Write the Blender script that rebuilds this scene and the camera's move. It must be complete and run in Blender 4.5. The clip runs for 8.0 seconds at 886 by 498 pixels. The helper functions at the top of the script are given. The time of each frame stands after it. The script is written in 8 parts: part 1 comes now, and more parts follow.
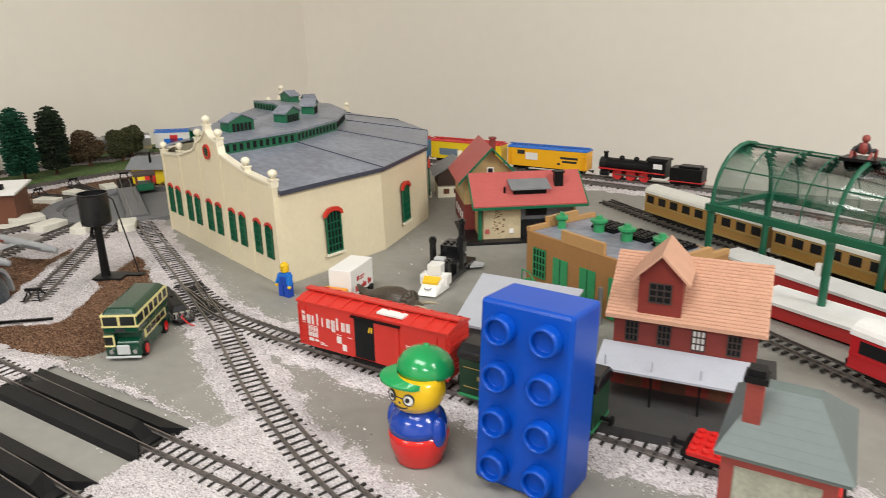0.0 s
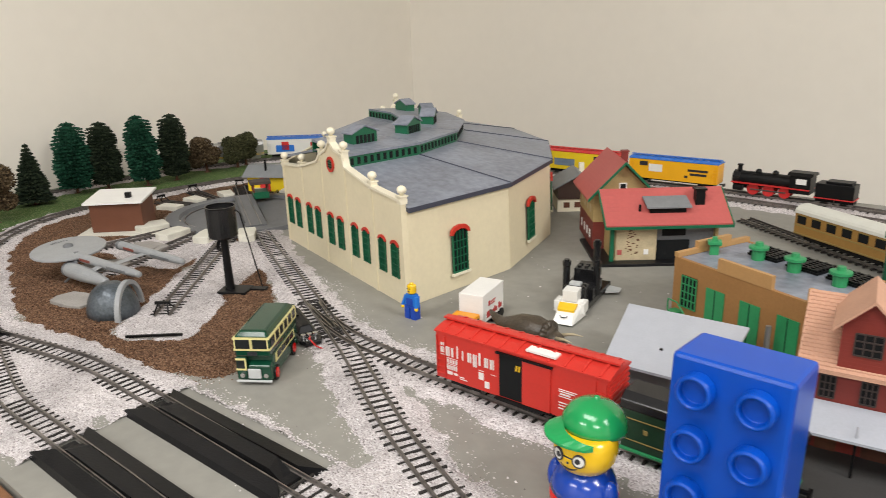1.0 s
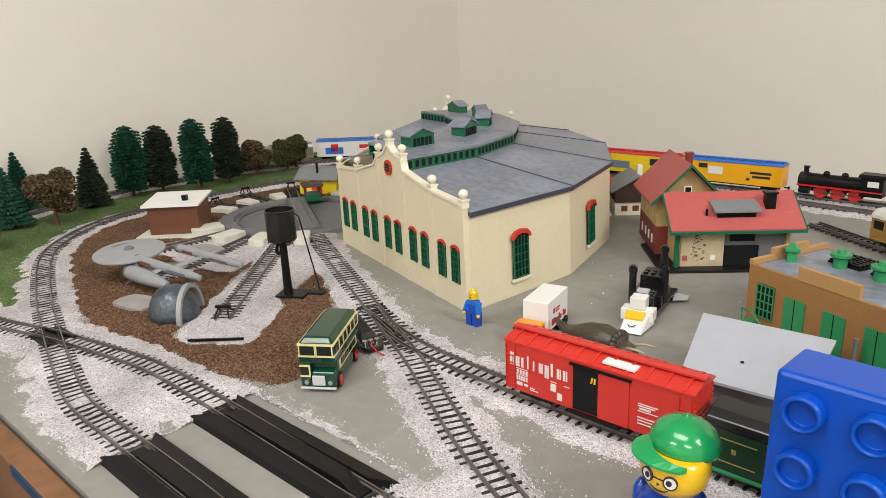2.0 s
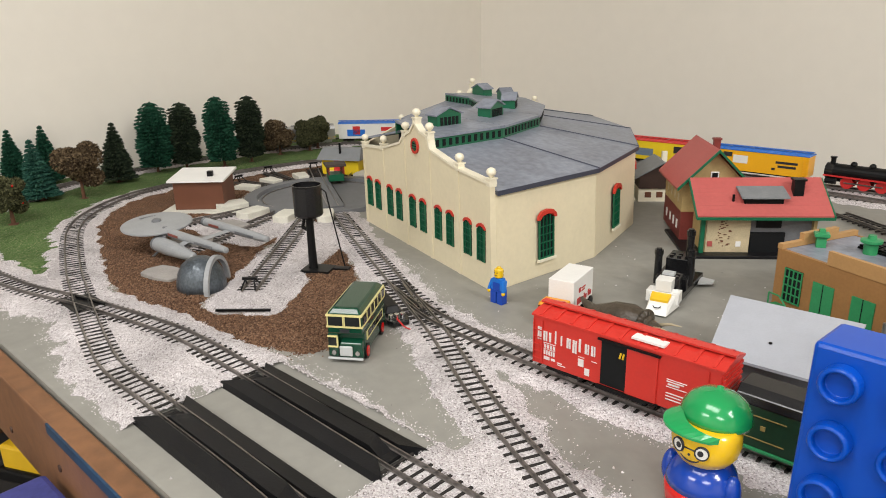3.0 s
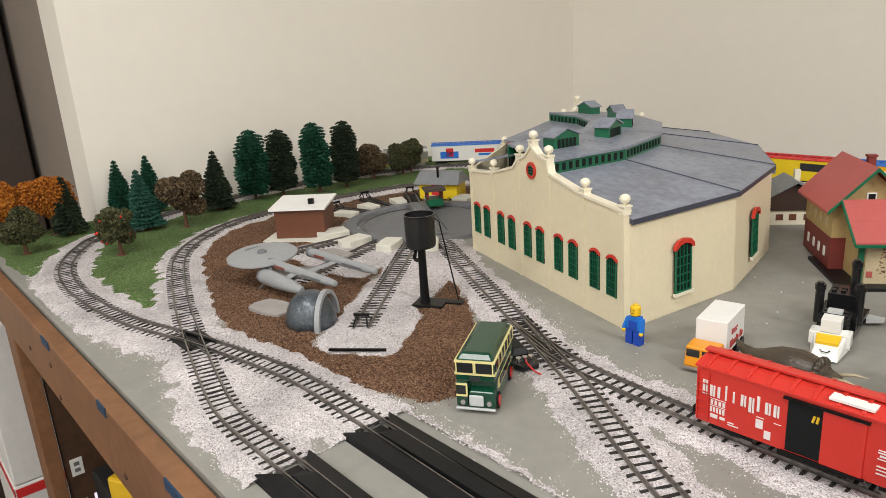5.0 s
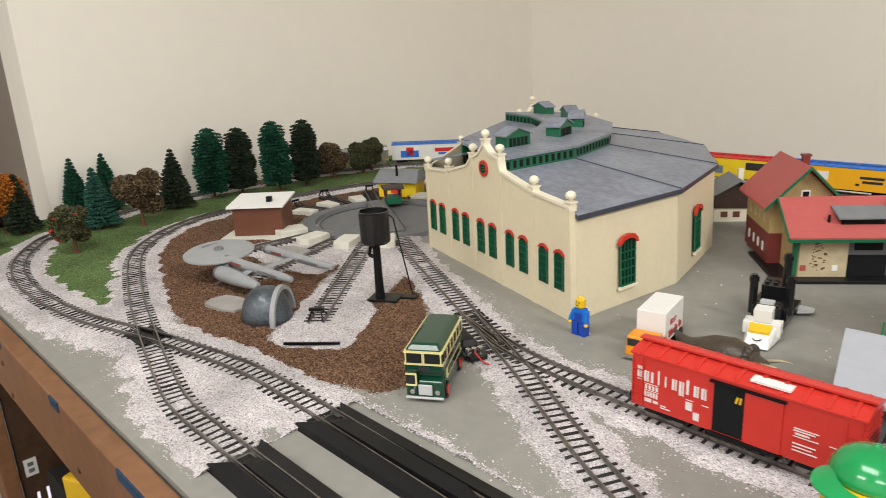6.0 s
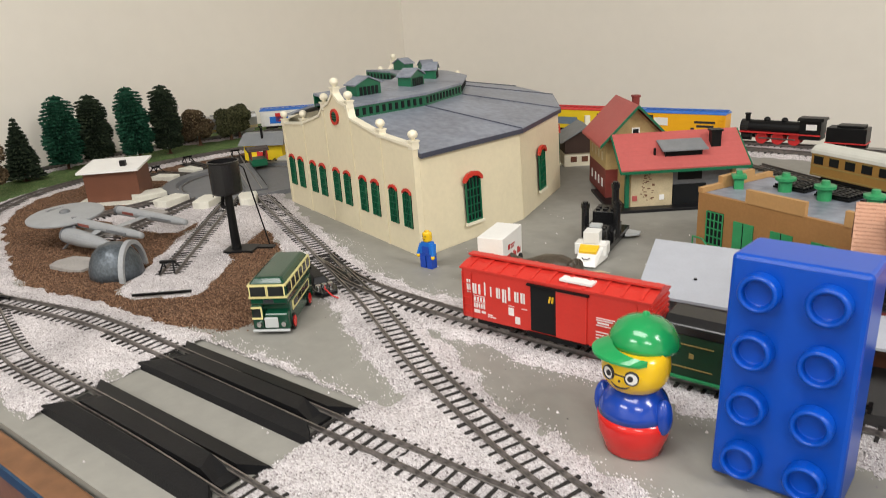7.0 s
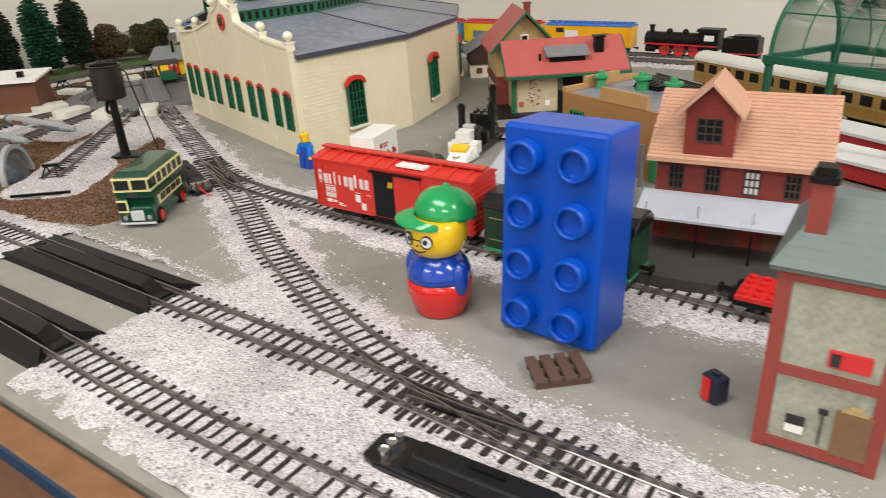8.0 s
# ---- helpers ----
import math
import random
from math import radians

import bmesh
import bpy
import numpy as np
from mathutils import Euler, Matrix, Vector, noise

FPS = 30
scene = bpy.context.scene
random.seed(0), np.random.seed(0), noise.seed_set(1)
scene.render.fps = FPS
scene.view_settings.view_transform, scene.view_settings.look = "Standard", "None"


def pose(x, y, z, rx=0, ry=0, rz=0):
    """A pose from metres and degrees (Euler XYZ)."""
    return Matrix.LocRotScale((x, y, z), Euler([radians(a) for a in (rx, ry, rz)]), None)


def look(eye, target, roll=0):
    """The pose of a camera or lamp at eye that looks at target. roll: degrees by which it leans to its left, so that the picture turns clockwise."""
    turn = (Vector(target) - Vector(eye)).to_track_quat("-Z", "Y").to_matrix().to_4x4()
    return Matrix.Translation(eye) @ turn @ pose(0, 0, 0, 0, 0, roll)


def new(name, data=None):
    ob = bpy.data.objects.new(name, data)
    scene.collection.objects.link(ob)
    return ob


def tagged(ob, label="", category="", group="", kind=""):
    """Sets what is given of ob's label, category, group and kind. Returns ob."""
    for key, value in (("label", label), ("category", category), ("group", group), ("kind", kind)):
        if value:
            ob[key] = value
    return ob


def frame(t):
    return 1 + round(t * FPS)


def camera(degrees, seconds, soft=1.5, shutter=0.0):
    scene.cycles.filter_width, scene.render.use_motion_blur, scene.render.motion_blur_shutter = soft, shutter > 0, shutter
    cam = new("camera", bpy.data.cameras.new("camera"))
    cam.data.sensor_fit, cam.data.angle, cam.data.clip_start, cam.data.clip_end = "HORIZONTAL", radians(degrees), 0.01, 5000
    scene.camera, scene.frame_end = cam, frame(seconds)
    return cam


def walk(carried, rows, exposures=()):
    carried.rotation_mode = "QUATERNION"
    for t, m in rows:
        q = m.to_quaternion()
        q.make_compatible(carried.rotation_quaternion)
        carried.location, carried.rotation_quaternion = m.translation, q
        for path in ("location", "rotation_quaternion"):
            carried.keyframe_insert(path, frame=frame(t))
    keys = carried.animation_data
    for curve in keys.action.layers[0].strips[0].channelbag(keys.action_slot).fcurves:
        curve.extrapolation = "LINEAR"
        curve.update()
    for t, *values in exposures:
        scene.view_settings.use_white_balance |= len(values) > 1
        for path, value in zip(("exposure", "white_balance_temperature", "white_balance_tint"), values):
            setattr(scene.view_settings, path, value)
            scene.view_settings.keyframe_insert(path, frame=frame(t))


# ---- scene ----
cam = camera(65.1, 8.0, soft=0.3, shutter=0.3)
PATH = [
    (0, (0.0273, 0.0483, 0.2880), (-0.9707, 1.6699, -0.3240), -1),
    (0.5, (-0.0103, 0.0548, 0.2920), (-1.1146, 1.6166, -0.2930), -1.5),
    (1, (-0.0448, 0.0632, 0.2950), (-1.2458, 1.5443, -0.3050), -1.8),
    (1.5, (-0.0688, 0.0648, 0.2960), (-1.3492, 1.4842, -0.2940), -2.8),
    (3, (-0.0802, 0.0446, 0.2840), (-1.3894, 1.4238, -0.3360), -1.4),
    (3.5, (-0.1144, 0.0569, 0.2760), (-1.4884, 1.3534, -0.3810), -2.2),
    (4, (-0.1478, 0.0662, 0.2850), (-1.5895, 1.3262, -0.2920), -3.8),
    (4.5, (-0.1583, 0.0599, 0.2860), (-1.6245, 1.2975, -0.2780), -4),
    (4.7, (-0.1577, 0.0539, 0.2840), (-1.6283, 1.2867, -0.2780), -3.7),
    (6, (-0.1330, 0.0492, 0.2840), (-1.5363, 1.3566, -0.2830), -3),
    (6.5, (-0.0921, 0.0464, 0.2830), (-1.3629, 1.4891, -0.2670), -2.8),
    (7, (-0.0744, 0.0552, 0.2500), (-1.2480, 1.5415, -0.3930), -3.6),
    (7.3, (-0.0600, 0.0570, 0.2390), (-1.2510, 1.5030, -0.4610), -2.7),
    (7.5, (-0.0332, 0.0564, 0.2320), (-1.1791, 1.5087, -0.5290), -2.8),
    (8, (0.0251, 0.0745, 0.2240), (-1.0337, 1.5539, -0.6070), -3.3),
]
walk(cam, [(t, look(eye, target, roll)) for t, eye, target, roll in PATH])

# ---- light ----
world = bpy.data.worlds.new("room_air")
scene.world = world
world.use_nodes = True
world.node_tree.nodes["Background"].inputs[0].default_value = (0.9, 0.87, 0.82, 1)
world.node_tree.nodes["Background"].inputs[1].default_value = 0.15
CEIL = 1.62
FLOOR = -0.92
PANELS = [(-0.25, -0.35, 21.5), (1.7, 0.3, 47.0), (1.3, -1.6, 34.0), (-1.0, -2.1, 36.0)]
for px, py, watts in PANELS:
    lamp = bpy.data.lights.new("ceiling_panel_light", "AREA")
    lamp.shape, lamp.size, lamp.size_y = "RECTANGLE", 1.15, 0.55
    lamp.energy, lamp.color = watts, (1.0, 0.985, 0.965)
    new("ceiling_panel_light", lamp).matrix_world = pose(px, py, CEIL - 0.03)
scene.view_settings.exposure = 0.0


# ---- materials ----
MATS = {}


def pm(name, col, rough=0.5, metal=0.0, var=0.12, scale=60.0, bump=0.0, bscale=400.0, spec=0.5, island=0.0, coat=0.0):
    """A painted, plastic or mineral surface: colour mottled at two scales, with fine relief."""
    if name in MATS:
        return MATS[name]
    m = bpy.data.materials.new(name)
    m.use_nodes = True
    nt = m.node_tree
    b = nt.nodes["Principled BSDF"]
    b.inputs["Roughness"].default_value = rough
    b.inputs["Metallic"].default_value = metal
    b.inputs["Specular IOR Level"].default_value = spec
    b.inputs["Coat Weight"].default_value = coat
    tc = nt.nodes.new("ShaderNodeTexCoord")
    n1 = nt.nodes.new("ShaderNodeTexNoise")
    n1.inputs["Scale"].default_value, n1.inputs["Detail"].default_value = scale, 4
    n2 = nt.nodes.new("ShaderNodeTexNoise")
    n2.inputs["Scale"].default_value, n2.inputs["Detail"].default_value = scale * 9, 3
    nt.links.new(tc.outputs["Object"], n1.inputs["Vector"])
    nt.links.new(tc.outputs["Object"], n2.inputs["Vector"])
    add = nt.nodes.new("ShaderNodeMath")
    add.operation = "ADD"
    nt.links.new(n1.outputs["Fac"], add.inputs[0])
    nt.links.new(n2.outputs["Fac"], add.inputs[1])
    last = add.outputs[0]
    if island:
        geo = nt.nodes.new("ShaderNodeNewGeometry")
        mul = nt.nodes.new("ShaderNodeMath")
        mul.operation, mul.inputs[1].default_value = "MULTIPLY_ADD", island
        nt.links.new(geo.outputs["Random Per Island"], mul.inputs[0])
        nt.links.new(last, mul.inputs[2])
        last = mul.outputs[0]
    ramp = nt.nodes.new("ShaderNodeMapRange")
    ramp.inputs["From Min"].default_value, ramp.inputs["From Max"].default_value = 0.6, 1.4 + island
    ramp.inputs["To Min"].default_value, ramp.inputs["To Max"].default_value = 1 - var, 1 + var
    nt.links.new(last, ramp.inputs["Value"])
    mix = nt.nodes.new("ShaderNodeVectorMath")
    mix.operation = "SCALE"
    mix.inputs[0].default_value = col
    nt.links.new(ramp.outputs["Result"], mix.inputs["Scale"])
    nt.links.new(mix.outputs["Vector"], b.inputs["Base Color"])
    if bump:
        n3 = nt.nodes.new("ShaderNodeTexNoise")
        n3.inputs["Scale"].default_value, n3.inputs["Detail"].default_value = bscale, 3
        nt.links.new(tc.outputs["Object"], n3.inputs["Vector"])
        bp = nt.nodes.new("ShaderNodeBump")
        bp.inputs["Strength"].default_value, bp.inputs["Distance"].default_value = bump, 0.001
        nt.links.new(n3.outputs["Fac"], bp.inputs["Height"])
        nt.links.new(bp.outputs["Normal"], b.inputs["Normal"])
    MATS[name] = m
    return m


def lined(name, col, pitch, axis="Z", rough=0.5, depth=0.5, var=0.08):
    """A surface with fine moulded courses (clapboards, corrugations) along one axis."""
    m = pm(name, col, rough, var=var, scale=25)
    nt = m.node_tree
    tc = nt.nodes.new("ShaderNodeTexCoord")
    sep = nt.nodes.new("ShaderNodeSeparateXYZ")
    nt.links.new(tc.outputs["Object"], sep.inputs[0])
    d = nt.nodes.new("ShaderNodeMath")
    d.operation, d.inputs[1].default_value = "DIVIDE", pitch
    nt.links.new(sep.outputs[axis], d.inputs[0])
    fr = nt.nodes.new("ShaderNodeMath")
    fr.operation = "FRACT"
    nt.links.new(d.outputs[0], fr.inputs[0])
    bp = nt.nodes.new("ShaderNodeBump")
    bp.inputs["Strength"].default_value, bp.inputs["Distance"].default_value = depth, pitch * 0.25
    nt.links.new(fr.outputs[0], bp.inputs["Height"])
    nt.links.new(bp.outputs["Normal"], nt.nodes["Principled BSDF"].inputs["Normal"])
    return m


def grainy(name, cols, scale, rough=0.9, bump=0.8, var=0.25):
    """Loose grains: every cell has a tint of its own."""
    m = bpy.data.materials.new(name)
    m.use_nodes = True
    nt = m.node_tree
    b = nt.nodes["Principled BSDF"]
    b.inputs["Roughness"].default_value = rough
    b.inputs["Specular IOR Level"].default_value = 0.2
    tc = nt.nodes.new("ShaderNodeTexCoord")
    vo = nt.nodes.new("ShaderNodeTexVoronoi")
    vo.inputs["Scale"].default_value = scale
    nt.links.new(tc.outputs["Object"], vo.inputs["Vector"])
    sep = nt.nodes.new("ShaderNodeSeparateColor")
    nt.links.new(vo.outputs["Color"], sep.inputs[0])
    ramp = nt.nodes.new("ShaderNodeValToRGB")
    e = ramp.color_ramp.elements
    while len(e) < len(cols):
        e.new(0.5)
    for i, (p, c) in enumerate(cols):
        e[i].position, e[i].color = p, (*c, 1)
    nt.links.new(sep.outputs[0], ramp.inputs["Fac"])
    no = nt.nodes.new("ShaderNodeTexNoise")
    no.inputs["Scale"].default_value, no.inputs["Detail"].default_value = 14, 5
    nt.links.new(tc.outputs["Object"], no.inputs["Vector"])
    rng = nt.nodes.new("ShaderNodeMapRange")
    rng.inputs["From Min"].default_value, rng.inputs["From Max"].default_value = 0.3, 0.7
    rng.inputs["To Min"].default_value, rng.inputs["To Max"].default_value = 1 - var, 1 + var * 0.5
    nt.links.new(no.outputs["Fac"], rng.inputs["Value"])
    sc = nt.nodes.new("ShaderNodeVectorMath")
    sc.operation = "SCALE"
    nt.links.new(ramp.outputs["Color"], sc.inputs[0])
    nt.links.new(rng.outputs["Result"], sc.inputs["Scale"])
    nt.links.new(sc.outputs["Vector"], b.inputs["Base Color"])
    bp = nt.nodes.new("ShaderNodeBump")
    bp.inputs["Strength"].default_value, bp.inputs["Distance"].default_value = bump, 0.0012
    bp.invert = True
    nt.links.new(vo.outputs["Distance"], bp.inputs["Height"])
    nt.links.new(bp.outputs["Normal"], b.inputs["Normal"])
    MATS[name] = m
    return m


def island_tint(name, cols, rough=0.9, spec=0.2):
    """Loose pieces in one mesh, each with a colour of its own."""
    m = bpy.data.materials.new(name)
    m.use_nodes = True
    nt = m.node_tree
    b = nt.nodes["Principled BSDF"]
    b.inputs["Roughness"].default_value = rough
    b.inputs["Specular IOR Level"].default_value = spec
    geo = nt.nodes.new("ShaderNodeNewGeometry")
    ramp = nt.nodes.new("ShaderNodeValToRGB")
    e = ramp.color_ramp.elements
    while len(e) < len(cols):
        e.new(0.5)
    for i, (p, c) in enumerate(cols):
        e[i].position, e[i].color = p, (*c, 1)
    nt.links.new(geo.outputs["Random Per Island"], ramp.inputs["Fac"])
    nt.links.new(ramp.outputs["Color"], b.inputs["Base Color"])
    MATS[name] = m
    return m


CREAM = pm("cream_plastic", (0.74, 0.66, 0.47), 0.42, var=0.05, scale=20)
CREAM_LAP = lined("cream_clapboard", (0.74, 0.66, 0.47), 0.0036, "Z", 0.42, 0.6, 0.05)
CREAM_TRIM = pm("cream_trim_plastic", (0.82, 0.76, 0.60), 0.4, var=0.04)
GREENP = pm("green_plastic", (0.007, 0.120, 0.056), 0.35, var=0.15)
GREEN_LIGHT = pm("bright_green_plastic", (0.03, 0.27, 0.10), 0.4, var=0.12)
REDP = pm("red_plastic", (0.55, 0.035, 0.02), 0.4, var=0.1)
SLATE = pm("slate_grey_roof_plastic", (0.215, 0.235, 0.285), 0.40, var=0.40, scale=13, bump=0.15, bscale=300)
DARK = pm("dark_interior_plastic", (0.008, 0.009, 0.010), 0.6, spec=0.2)
BLACK = pm("black_plastic", (0.006, 0.006, 0.0065), 0.38, var=0.3, spec=0.22)
BLACK_SHINY = pm("gloss_black_plastic", (0.010, 0.010, 0.011), 0.22, var=0.2)
CHARCOAL = pm("charcoal_roadway_plastic", (0.0075, 0.0075, 0.0085), 0.45, spec=0.25, var=0.3, scale=40, bump=0.2, bscale=700)
GREYP = pm("grey_pit_plastic", (0.15, 0.155, 0.165), 0.55, var=0.15, scale=30)
CONCRETE = pm("pale_plaster_block", (0.66, 0.64, 0.56), 0.8, var=0.12, scale=50, bump=0.4)
BROWNP = pm("brown_plastic", (0.14, 0.05, 0.025), 0.5, var=0.12)
WHITEP = pm("white_plastic", (0.82, 0.81, 0.78), 0.4, var=0.04)
BOARD = pm("grey_painted_board", (0.27, 0.262, 0.234), 0.6, var=0.13, scale=7, bump=0.12, bscale=250)
WALLP = pm("cream_painted_plaster", (0.86, 0.815, 0.735), 0.75, var=0.02, scale=3, bump=0.05, bscale=120)
WOOD = pm("varnished_plywood", (0.20, 0.093, 0.042), 0.5, var=0.3, scale=8, bump=0.1)
STEEL = pm("nickel_rail_steel", (0.27, 0.25, 0.235), 0.30, metal=0.85, var=0.4, scale=30)
TIE = pm("brown_black_tie_plastic", (0.030, 0.027, 0.025), 0.75, var=0.55, scale=60, spec=0.2)
CHROME = pm("chrome_trim", (0.75, 0.75, 0.75), 0.2, metal=1.0, var=0.05)
SILVER = pm("silver_painted_plastic", (0.42, 0.42, 0.42), 0.32, metal=0.75, var=0.1)
BALLAST = grainy("white_ballast_grain", [(0.0, (0.22, 0.19, 0.19)), (0.10, (0.47, 0.425, 0.425)), (0.55, (0.64, 0.595, 0.60)), (1.0, (0.80, 0.76, 0.76))], 900, bump=0.8, var=0.30)
SOIL = grainy("brown_scatter_grain", [(0.0, (0.045, 0.022, 0.012)), (0.3, (0.115, 0.060, 0.035)), (0.7, (0.19, 0.105, 0.062)), (1.0, (0.29, 0.18, 0.115))], 640, bump=1.0)
GRASS = grainy("green_turf_fibre", [(0.0, (0.04, 0.085, 0.02)), (0.4, (0.085, 0.155, 0.045)), (0.8, (0.14, 0.21, 0.075)), (1.0, (0.28, 0.28, 0.15))], 700, bump=0.8)
GRAIN_W = island_tint("loose_white_stone", [(0.0, (0.11, 0.095, 0.095)), (0.13, (0.42, 0.385, 0.385)), (0.5, (0.64, 0.60, 0.60)), (1.0, (0.82, 0.78, 0.78))])
GRAIN_B = island_tint("loose_brown_scatter", [(0.0, (0.04, 0.02, 0.012)), (0.4, (0.125, 0.066, 0.037)), (1.0, (0.30, 0.18, 0.11))])


# ---- mesh building ----
class MB:
    """Collects faces of one mesh; each face has a slot number."""

    def __init__(self):
        self.v, self.f, self.s = [], [], []

    def add(self, verts, faces, slot=0, t=None):
        k = len(self.v)
        for p in verts:
            p = Vector(p)
            self.v.append(tuple(t @ p) if t else tuple(p))
        for face in faces:
            self.f.append([k + i for i in face])
            self.s.append(slot)
        return self

    def box(self, a, b, slot=0, t=None):
        (x0, y0, z0), (x1, y1, z1) = a, b
        return self.add([(x0, y0, z0), (x1, y0, z0), (x1, y1, z0), (x0, y1, z0), (x0, y0, z1), (x1, y0, z1), (x1, y1, z1), (x0, y1, z1)],
                        [(3, 2, 1, 0), (4, 5, 6, 7), (0, 1, 5, 4), (1, 2, 6, 5), (2, 3, 7, 6), (3, 0, 4, 7)], slot, t)

    def hull(self, low, high, slot=0, t=None):
        """A solid between two loops of as many points."""
        n = len(low)
        return self.add(list(low) + list(high), [tuple(range(n))[::-1], tuple(range(n, 2 * n))] + [(i, (i + 1) % n, n + (i + 1) % n, n + i) for i in range(n)], slot, t)

    def prism(self, poly, z0, z1, slot=0, t=None):
        return self.hull([(x, y, z0) for x, y in poly], [(x, y, z1) for x, y in poly], slot, t)

    def slab(self, poly, y0, y1, slot=0, t=None):
        """A profile in x and z, drawn out along y."""
        return self.hull([(x, y1, z) for x, z in poly], [(x, y0, z) for x, z in poly], slot, t)

    def lathe(self, prof, n=20, slot=0, t=None, caps=True):
        vs, fs = [], []
        for r, z in prof:
            vs += [(r * math.cos(2 * math.pi * i / n), r * math.sin(2 * math.pi * i / n), z) for i in range(n)]
        for j in range(len(prof) - 1):
            fs += [(j * n + i, j * n + (i + 1) % n, (j + 1) * n + (i + 1) % n, (j + 1) * n + i) for i in range(n)]
        if caps:
            fs += [tuple(range(n))[::-1], tuple(range((len(prof) - 1) * n, len(prof) * n))]
        return self.add(vs, fs, slot, t)

    def ball(self, c, r, n=16, slot=0, t=None, squash=(1, 1, 1)):
        m = Matrix.Translation(c) @ Matrix.Diagonal((*squash, 1))
        prof = [(max(r * math.sin(math.pi * j / (n // 2)), 1e-5), -r * math.cos(math.pi * j / (n // 2))) for j in range(n // 2 + 1)]
        return self.lathe(prof, n, slot, t @ m if t else m)

    def rod(self, a, b, r, n=6, slot=0, t=None, r2=None):
        a, b = Vector(a), Vector(b)
        m = Matrix.Translation(a) @ (b - a).to_track_quat("Z", "Y").to_matrix().to_4x4()
        return self.lathe([(r, 0), (r if r2 is None else r2, (b - a).length)], n, slot, t @ m if t else m)

    def tube(self, pts, r, n=6, slot=0):
        for a, b in zip(pts, pts[1:]):
            self.rod(a, b, r, n, slot)
        return self

    def mesh(self, name, mats, smooth=False):
        me = bpy.data.meshes.new(name)
        me.from_pydata(self.v, [], self.f)
        for m in mats:
            me.materials.append(m)
        me.polygons.foreach_set("material_index", self.s)
        if smooth:
            me.polygons.foreach_set("use_smooth", [True] * len(self.f))
        me.update()
        return me


def thing(name, label, category, m=None, group="", kind=""):
    ob = new(name)
    ob.empty_display_size = 0.01
    ob.matrix_world = m or Matrix()
    return tagged(ob, label, category, group, kind)


def soften(ob, width, angle=35):
    mod = ob.modifiers.new("edges", "BEVEL")
    mod.width, mod.segments, mod.limit_method, mod.angle_limit = width, 2, "ANGLE", radians(angle)
    return ob


def part(name, mb, mat, parent, label="", smooth=False, bevel=0.0):
    ob = new(name, mb.mesh(name, mat if isinstance(mat, list) else [mat], smooth))
    ob.parent = parent
    if bevel:
        soften(ob, bevel)
    return tagged(ob, label)


def single(name, mb, mats, label, category, m=None, smooth=False, bevel=0.0, group="", kind=""):
    ob = new(name, mb.mesh(name, mats if isinstance(mats, list) else [mats], smooth))
    ob.matrix_world = m or Matrix()
    if bevel:
        soften(ob, bevel)
    return tagged(ob, label, category, group, kind)


def spline(pts, step=0.004):
    """Evenly spaced points on a smooth line through the plan's points."""
    p = [Vector((*q, 0)) if len(q) == 2 else Vector(q) for q in pts]
    p = [p[0] * 2 - p[1]] + p + [p[-1] * 2 - p[-2]]
    out = []
    for i in range(1, len(p) - 2):
        a, b, c, d = p[i - 1:i + 3]
        k = max(2, int((c - b).length / 0.002))
        for j in range(k):
            u = j / k
            out.append(0.5 * ((2 * b) + (c - a) * u + (2 * a - 5 * b + 4 * c - d) * u * u + (3 * b - a - 3 * c + d) * u ** 3))
    out.append(p[-2])
    even, left = [out[0]], step
    for a, b in zip(out, out[1:]):
        seg = (b - a).length
        while seg >= left > 0:
            a = a + (b - a) * (left / seg)
            even.append(a)
            seg = (b - a).length
            left = step
        left -= seg
    return even


# ---- room ----
LW, BW = -1.60, 1.85
single("wall_west", MB().box((LW - 0.12, 0.395, FLOOR), (LW, BW, CEIL)), WALLP, "smooth cream painted plaster wall behind the layout", "wall", kind="structure")
single("wall_north", MB().box((LW - 0.12, BW, FLOOR), (3.0, BW + 0.12, CEIL)), WALLP, "smooth cream painted plaster wall", "wall", kind="structure")
single("wall_east", MB().box((3.0, -2.9, FLOOR), (3.12, BW + 0.12, CEIL)), WALLP, "cream painted wall", "wall", kind="structure")
single("wall_south", MB().box((-3.6, -3.02, FLOOR), (3.12, -2.9, CEIL)), WALLP, "cream painted wall", "wall", kind="structure")
# recess wall takes a dark grey-brown, its shade put into the colour
TAUPE = pm("grey_brown_shaded_wall", (0.26, 0.215, 0.18), 0.7, var=0.06, scale=5)
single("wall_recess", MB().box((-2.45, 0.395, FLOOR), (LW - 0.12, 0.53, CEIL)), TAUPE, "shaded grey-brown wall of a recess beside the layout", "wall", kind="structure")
single("wall_far_west", MB().box((-3.72, -3.02, FLOOR), (-3.6, 0.53, CEIL)), WALLP, "cream painted wall", "wall", kind="structure")
single("wall_behind_recess", MB().box((-3.6, 0.41, FLOOR), (-2.45, 0.53, CEIL)), WALLP, "cream painted wall", "wall", kind="structure")
CARPET = pm("dark_grey_floor_carpet", (0.09, 0.085, 0.08), 0.95, var=0.3, scale=40, bump=0.5, bscale=500)
single("floor", MB().box((-3.72, -3.02, FLOOR - 0.1), (3.12, BW + 0.12, FLOOR)), CARPET, "dark grey carpeted floor", "floor", kind="structure")
CEILM = pm("white_ceiling_tile", (0.8, 0.79, 0.76), 0.9, var=0.05, scale=30, bump=0.3)
single("ceiling", MB().box((-3.72, -3.02, CEIL), (3.12, BW + 0.12, CEIL + 0.1)), CEILM, "white tiled ceiling", "ceiling", kind="structure")
